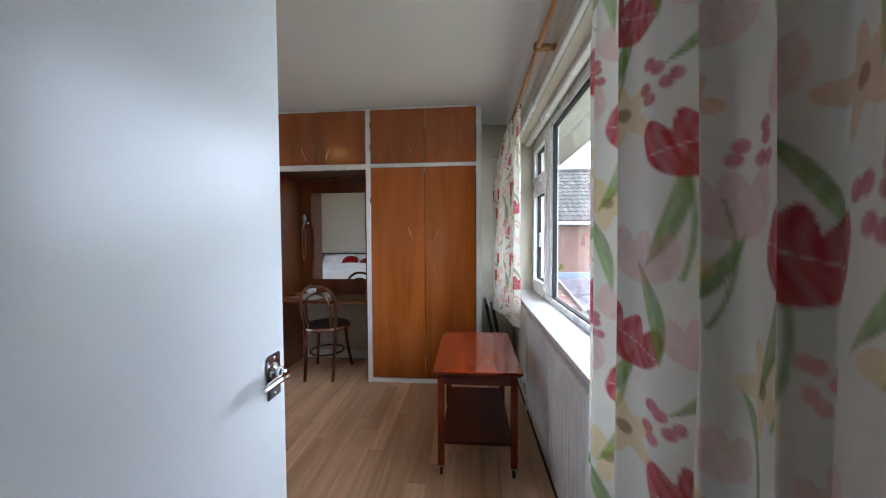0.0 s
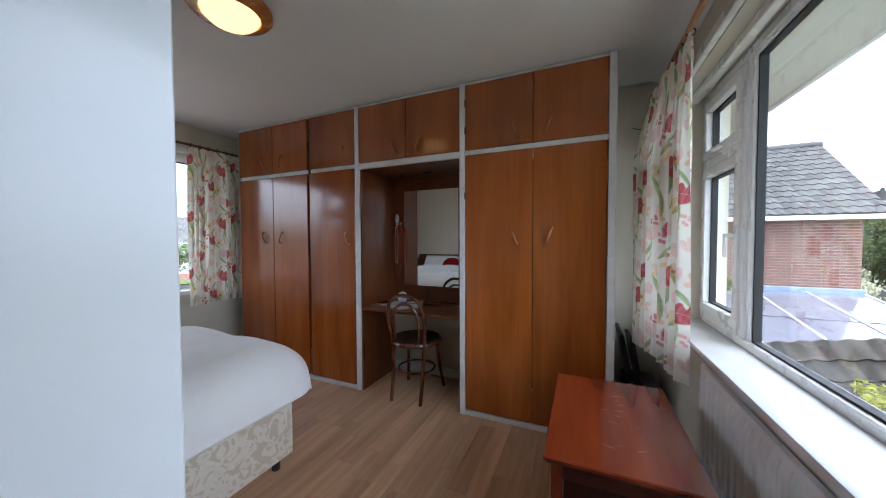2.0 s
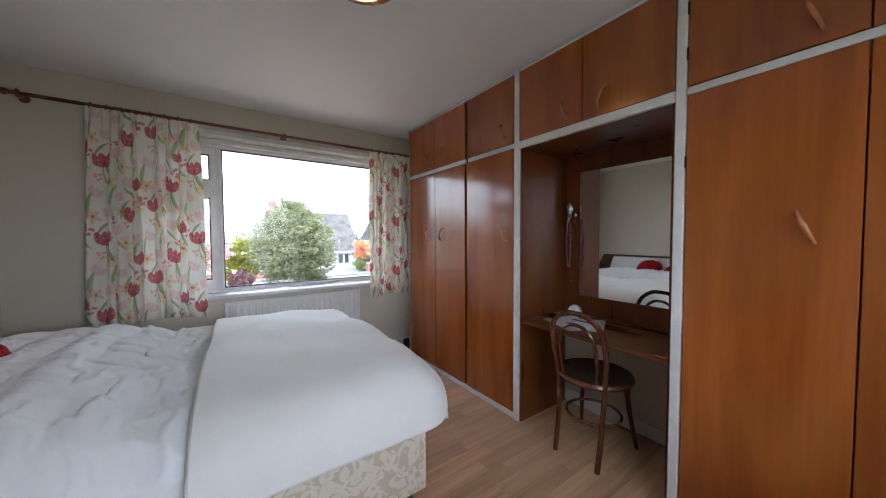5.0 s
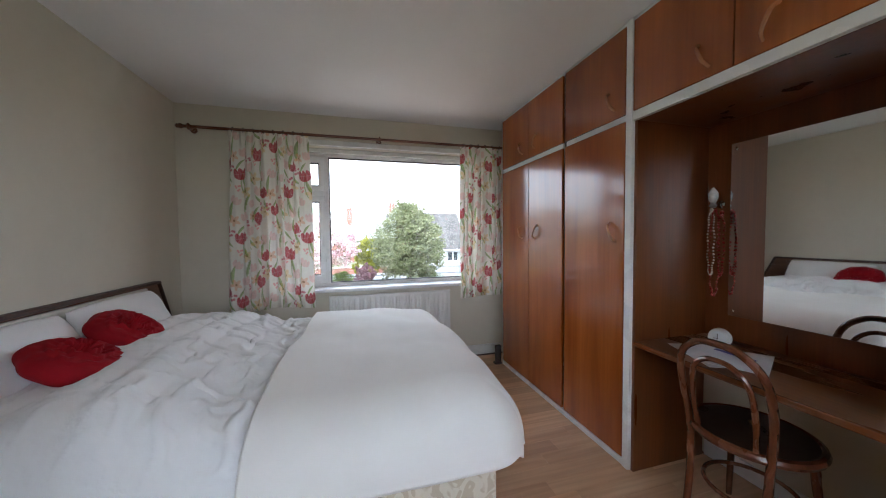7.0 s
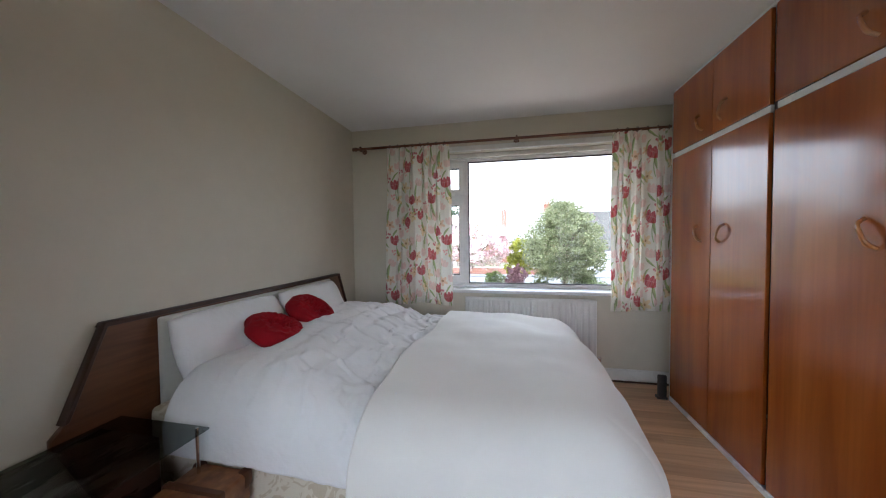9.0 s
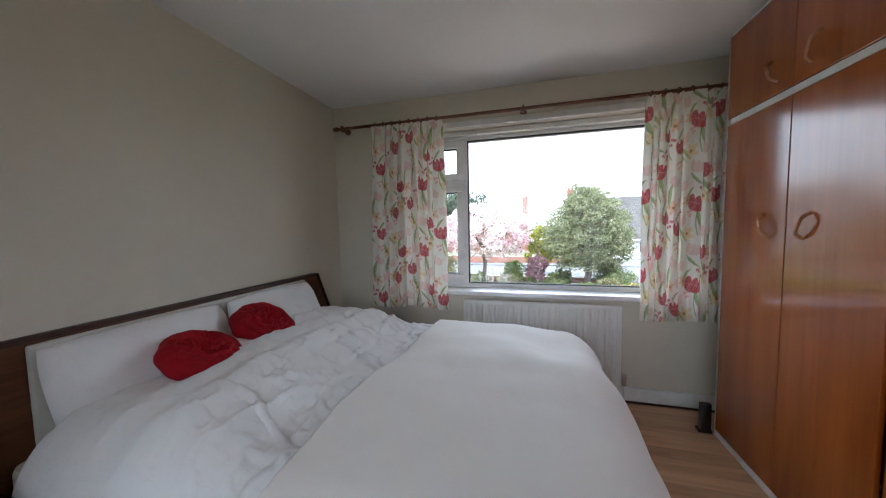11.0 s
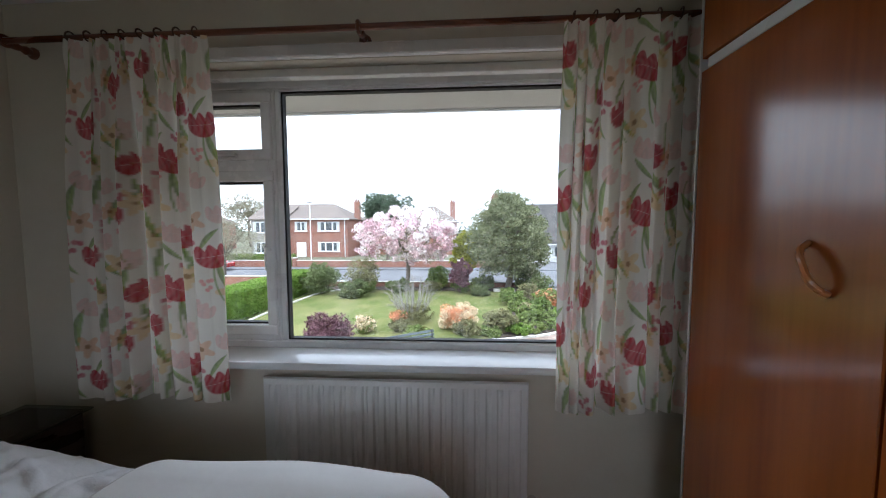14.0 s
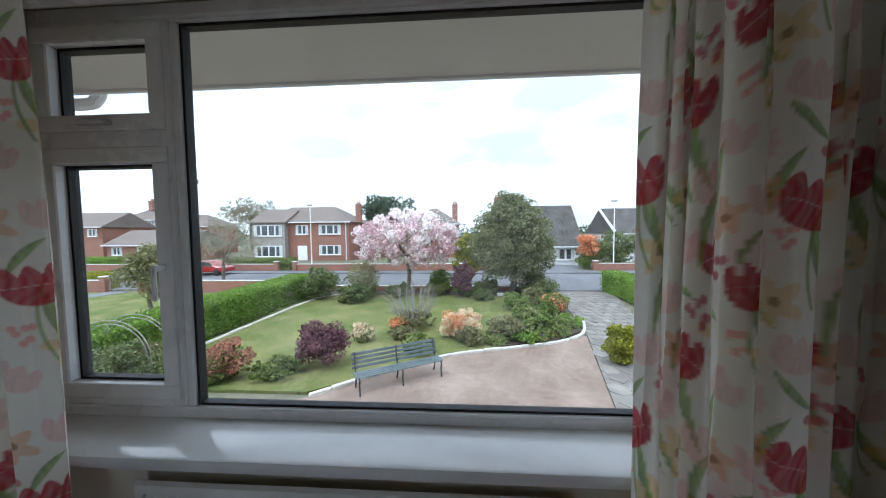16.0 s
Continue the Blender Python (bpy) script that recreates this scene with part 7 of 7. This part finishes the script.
# parked red car seen past the hedge
car = thing("car", (-31.81, -22.05, G), 0, "small red car parked by the road", "car")
cx_, cy_ = -31.81, -22.05
part("body", prism([(cy_ - 1.8, G + 0.3), (cy_ + 1.8, G + 0.3), (cy_ + 1.85, G + 0.75), (cy_ + 1.0, G + 0.85), (cy_ + 0.5, G + 1.35), (cy_ - 1.0, G + 1.38), (cy_ - 1.7, G + 0.9)], "x", cx_ - 0.8, cx_ + 0.8, 0.08), REDCAR, car)
part("side_window", prism([(cy_ + 0.85, G + 0.88), (cy_ + 0.42, G + 1.28), (cy_ - 0.9, G + 1.3), (cy_ - 1.4, G + 0.92)], "x", cx_ + 0.795, cx_ + 0.81), PANEW, car)
for y in (cy_ - 1.15, cy_ + 1.15):
    part("wheel", lathe([(0.2, -0.1), (0.3, -0.09), (0.3, 0.09), (0.2, 0.1)], (cx_ + 0.75, y, G + 0.3), 14, "x"), BLACK, car)

# ---- our own eaves ----
ev = thing("trim_eaves_west", (-3.9, 2, 2.28), 0, "pale soffit board and fascia over the window", "eaves", kind="structure")
part("soffit", box(-4.22, -6, 2.285, -3.45, 9, 2.315), SOFFIT, ev)
part("fascia", box(-4.25, -6, 2.27, -4.222, 9, 2.45), FASCIA, ev)
part("gutter", lathe([(0.055, -7.5), (0.055, 7.5)], (-4.32, 1.5, 2.40), 10, "y"), FASCIA, ev, "white plastic gutter")
ev = thing("trim_eaves_east", (1.5, 2, 2.28), 0, "pale soffit board and fascia over the side window", "eaves", kind="structure")
part("soffit", box(1.12, -6, 2.285, 1.64, 12, 2.315), SOFFIT, ev)
part("fascia", box(1.642, -6, 2.27, 1.67, 12, 2.45), FASCIA, ev)
dp = thing("downpipe", (-4.3, -0.3, 1.9), 0, "white plastic gutter outlet with an offset bend", "downpipe")
part("pipe", tube(smooth_path([(-4.3, 0.24, 2.38), (-4.3, 0.22, 2.27), (-4.22, 0.12, 2.20), (-3.7, -0.35, 2.02), (-3.52, -0.5, 1.95), (-3.5, -0.52, 1.8), (-3.5, -0.52, -2.6)], 5), 0.036, 10), FASCIA, dp)
# outer walls of our own house round the room
for nm, b in (("wall_outer_north", (-3.45, 3.99, G, 1.12, 4.1, 2.28)), ("wall_outer_west", (-3.45, -6, G, -3.2, 0.30, 2.28)), ("wall_outer_west_low", (-3.45, 0.30, G, -3.2, 9, -0.15)), ("wall_outer_east_low", (0.9, -6, G, 1.12, 3.98, -0.15)), ("wall_outer_east", (0.9, -6, -0.15, 1.12, 0.30, 2.28)), ("wall_outer_west_far", (-3.45, 4.1, -0.15, -3.2, 9, 2.28))):
    tagged(new(nm, mesh_from(box(*b), nm, BRICKW)), "red brick outside wall of the house", "wall", kind="structure")

# ---- the side view: neighbour's gable, lean-to with solar panels, hipped tile roof ----
nb = thing("neighbour_house", (5.2, 14.7, G), 0, "neighbouring red brick house with a grey tiled roof", "house")
part("wall", box(-1.0, 12.4, G, 6.65, 17.1, 1.86), BRICKW, nb)
part("gable", prism([(12.4, 1.86), (17.1, 1.86), (14.75, 4.0)], "x", 6.4, 6.65), BRICKW, nb)
part("gutter", box(-1.2, 12.10, 1.74, 7.02, 12.22, 1.86, 0.02), FASCIA, nb, "white gutter and fascia")
part("bargeboard", prism([(12.12, 1.70), (12.12, 1.86), (14.75, 4.14), (14.75, 3.98)], "x", 6.97, 7.0), FASCIA, nb)
pit = math.atan2(4.14 - 1.88, 14.75 - 12.12)
run = math.hypot(4.14 - 1.88, 14.75 - 12.12)
base_ = prism([(12.12, 1.82), (14.75, 4.08), (17.4, 1.82)], "x", -1.2, 6.98)
roof_n = part("roof", base_, ROOFG, nb)


def roll_tile(w, h, rise=0.6):
    """One rolled roof tile: a low wave across, its lower edge lifted over the row below."""
    bm = bmesh.new()
    pts = [(-0.5, 0.0), (-0.35, 0.012), (-0.2, 0.045), (-0.05, 0.06), (0.1, 0.045), (0.25, 0.012), (0.4, 0.0), (0.5, 0.0)]
    a = [bm.verts.new((p * w, 0, 0.028 + q * rise)) for p, q in pts]
    b = [bm.verts.new((p * w, h * 1.12, q * rise)) for p, q in pts]
    c = [bm.verts.new((p * w, 0, -0.01)) for p, q in pts]
    for i in range(len(pts) - 1):
        bm.faces.new((a[i], a[i + 1], b[i + 1], b[i]))
        bm.faces.new((c[i], c[i + 1], a[i + 1], a[i]))
    return mesh_from(bm, "tile", ROOFG, 50)


tile_m = roll_tile(0.23, 0.26)
rows_ = int(run / 0.26)
for r_ in range(rows_ + 1):
    for c_ in range(20):
        tl = new("tile", tile_m)
        tl.matrix_basis = MW[nb].inverted() @ Matrix.Translation((6.87 - c_ * 0.23, 12.10, 1.87)) @ pose(0, 0, 0, math.degrees(pit)) @ Matrix.Translation((0, r_ * 0.26, 0.0))
        tl.parent = nb
part("ridge_tiles", tube([(-1.2, 14.75, 4.12), (7.0, 14.75, 4.12)], 0.12, 10), ROOFG, nb)

lean = thing("lean_to", (4.8, 10.8, G), 0, "lean-to roof covered with solar panels", "lean-to")
slope = math.degrees(math.atan(0.186))
part("body", prism([(12.38, G), (12.38, -0.22), (8.6, -0.92), (8.6, G)], "x", 2.6, 6.6), BRICKW, lean)
part("flashing", box(2.4, 12.25, -0.16, 6.66, 12.40, 0.02, 0.01), mat("blue_lead_flashing", (0.14, 0.19, 0.30), (0.2, 0.25, 0.36), (4, 4, 4), 0.5), lean, "blue-grey flashing")
for i, xx in enumerate((3.48, 4.54, 5.60)):
    for j in range(2):
        bm = box(0.02, 0.02, 0, 1.04, 1.80, 0.03, 0.004)
        bm.transform(Matrix.Translation((xx, 12.26, -0.13)) @ pose(0, 0, 0, slope) @ Matrix.Translation((0, -1.84 * (j + 1), 0)))
        pn = part("solar_panel", bm, SOLAR, lean, "dark blue solar panel")
for xx in (3.48, 4.54, 5.60, 6.64):
    bm = box(-0.025, -3.72, 0.0, 0.025, 0.0, 0.05, 0.004)
    bm.transform(Matrix.Translation((xx, 12.26, -0.125)) @ pose(0, 0, 0, slope))
    part("rail", bm, ALU, lean, "pale metal rail")

# hipped tile roof just below the window
hr = thing("hip_roof", (3.6, 5.6, G), 0, "low hipped roof of weathered dark tiles with lichen", "roof")
Pk, Q0, Hd = Vector((4.0, 6.08, 0.28)), Vector((2.75, 6.25, 0.02)), Vector((3.24, 5.5, -0.335))
dn = (Hd - Pk)
H2 = Pk + dn * 3.2
Rr = Vector((5.6, 5.9, 0.26))
L2 = Q0 + dn * 2.6 + Vector((-0.6, 0.3, 0))
bm = bmesh.new()
v = [bm.verts.new(p) for p in (Q0, Pk, H2, L2, Rr, Rr + dn * 3.2 + Vector((1.0, -0.6, 0)))]
bm.faces.new((v[0], v[1], v[2], v[3]))
bm.faces.new((v[1], v[4], v[5], v[2]))
part("deck", bm, LICHEN, hr, smooth=None)
part("body", box(2.3, 5.6, G, 6.0, 8.4, -0.75), BRICKW, hr)
tm = roll_tile(0.20, 0.26, 0.5)
tm.materials.clear()
tm.materials.append(LICHEN)
for A, B, C_ in ((Q0, Pk, H2), (Pk, Rr, H2)):
    across = (B - A).normalized()
    nrm = across.cross(C_ - B).normalized()
    if nrm.z < 0:
        nrm = -nrm
    upv = nrm.cross(across).normalized()
    if upv.z < 0:
        upv = -upv
    ax = upv.cross(nrm).normalized()
    for r_ in range(12):
        for c_ in range(-12, 15):
            o = (A if A is Q0 else Pk) + across * (c_ * 0.195) - upv * (0.26 * (r_ + 1))
            # keep each slope to its side of the hip
            foot = Pk + dn * max(0.0, (Pk.z - o.z) / (Pk.z - Hd.z))
            side = (o - foot).dot(across)
            if (A is Q0 and -1.9 < side < -0.05) or (A is not Q0 and 0.05 < side < 2.2):
                tl = new("tile", tm)
                m3 = Matrix((ax, upv, nrm)).transposed().to_4x4()
                tl.matrix_basis = MW[hr].inverted() @ Matrix.Translation(o + nrm * 0.02) @ m3
                tl.parent = hr
for i in range(9):
    a_, b_ = Pk + dn * (i * 0.33), Pk + dn * (i * 0.33 + 0.36)
    part("hip_tile", tube([a_ + Vector((0, 0, 0.06)), b_ + Vector((0, 0, 0.085))], 0.12, 10), LICHEN, hr, "rounded hip tile")
rg = random.Random(9)
for i in range(16):
    c = Pk + dn * rg.uniform(0, 2.4) + Vector((rg.uniform(-0.06, 0.06), rg.uniform(-0.06, 0.06), 0.185))
    part("lichen_patch", lathe([(0.03, 0.0), (rg.uniform(0.02, 0.045), 0.006), (0.01, 0.01)], c, 7), LICH2, hr)
tree("climbing_shrub", (2.0, 3.7, G), 3, (0.28, 0.55, 0.20), (2.0, 3.7, 0.17), 18, 0.10, 1500, 0.019, LF_LIME, "yellow-green climbing shrub below the side window", 71, 0.03)
shrub(1.36, 4.75, 0.6, 4.7, 1800, 0.05, LF_LIME, "yellow-green climber beside the side window", 72)
tree("distant_tree", (15.5, 24.5, G), 6, (3.4, 3.2, 1.9), (15.5, 24.5, 0.8), 90, 0.75, 22000, 0.085, LF_WOOD, "broad green tree behind the gardens", 73, 0.2)
tree("palm_tree", (15.0, 21.5, G), 4, (1.0, 1.0, 0.8), (15.0, 21.5, -0.2), 14, 0.5, 3500, 0.12, LF_WOOD, "spiky green garden palm", 74, 0.12)
shrub(10.2, 19.2, 1.8, 3.0, 4500, 0.055, LF_WHT, "shrub in creamy white blossom", 75)
shed = thing("shed", (12.8, 19.5, G), 0, "brown timber garden shed with a low felt roof", "shed")
part("wall", box(11.5, 18.6, G, 14.5, 20.5, -1.2), SHEDW, shed)
part("roof", prism([(18.3, -1.25), (20.8, -1.25), (19.55, -0.75)], "x", 11.2, 14.8), ROOFG, shed)
sh2 = thing("greenhouse", (14.0, 16.0, G), 0, "pale blue painted garden hut", "shed")
part("wall", box(12.6, 15.2, G, 15.0, 17.0, -0.9), mat("pale_blue_paint", (0.42, 0.55, 0.62), (0.5, 0.62, 0.68), (3, 3, 3), 0.6), sh2)
part("roof", prism([(15.0, -0.9), (17.2, -0.9), (16.1, -0.5)], "x", 12.4, 15.2), FASCIA, sh2)
h = house("distant_house", 40.0, 46.0, 66.0, 10.0, 3.5, 6.0, "distant house with chimneys over the trees", roof=ROOFG)
for y in (48, 55, 62):
    chimney(h, 36, y, 5.5, 7.4, 1.1, ROOFG)
cl = []
for i in range(90):
    cl.append((60 + i * 1.5 - 30, 90 + rg.uniform(-8, 8), G + 3 + rg.uniform(-1, 1), 4, 4, 3))
crown("far_trees", None, cl, 8000, 0.4, LF_PINE, seed=77, kind="stuff")
tagged(bpy.data.objects["far_trees.001"], "far line of trees beyond the gardens", "trees")

# ---- floor planks, last ----
rng = random.Random(11)
PW = 0.096
shapes = {}
col = 0
x = XW + 0.02
while x < XE - 0.02:
    w = min(PW, XE - 0.02 - x)
    y = YS - 0.9 + (col * 0.41) % 1.15 - 1.15
    while y < YN - 0.02:
        L = (0.62, 0.9, 1.2)[rng.randrange(3)]
        a, b = max(y, YS - 0.12), min(y + L, YN - 0.02)
        if b - a > 0.05:
            key = (round(w, 3), round(b - a, 3))
            if key not in shapes:
                bm = box(-w / 2 + 0.0003, -(b - a) / 2 + 0.0003, -0.0115, w / 2 - 0.0003, (b - a) / 2 - 0.0003, 0.0, 0.0006)
                shapes[key] = mesh_from(bm, "plank", FLOORM)
            p = new("plank", shapes[key])
            p.location = (x + w / 2, (a + b) / 2, 0)
            p.parent = floor
        y += L
    x += PW
    col += 1
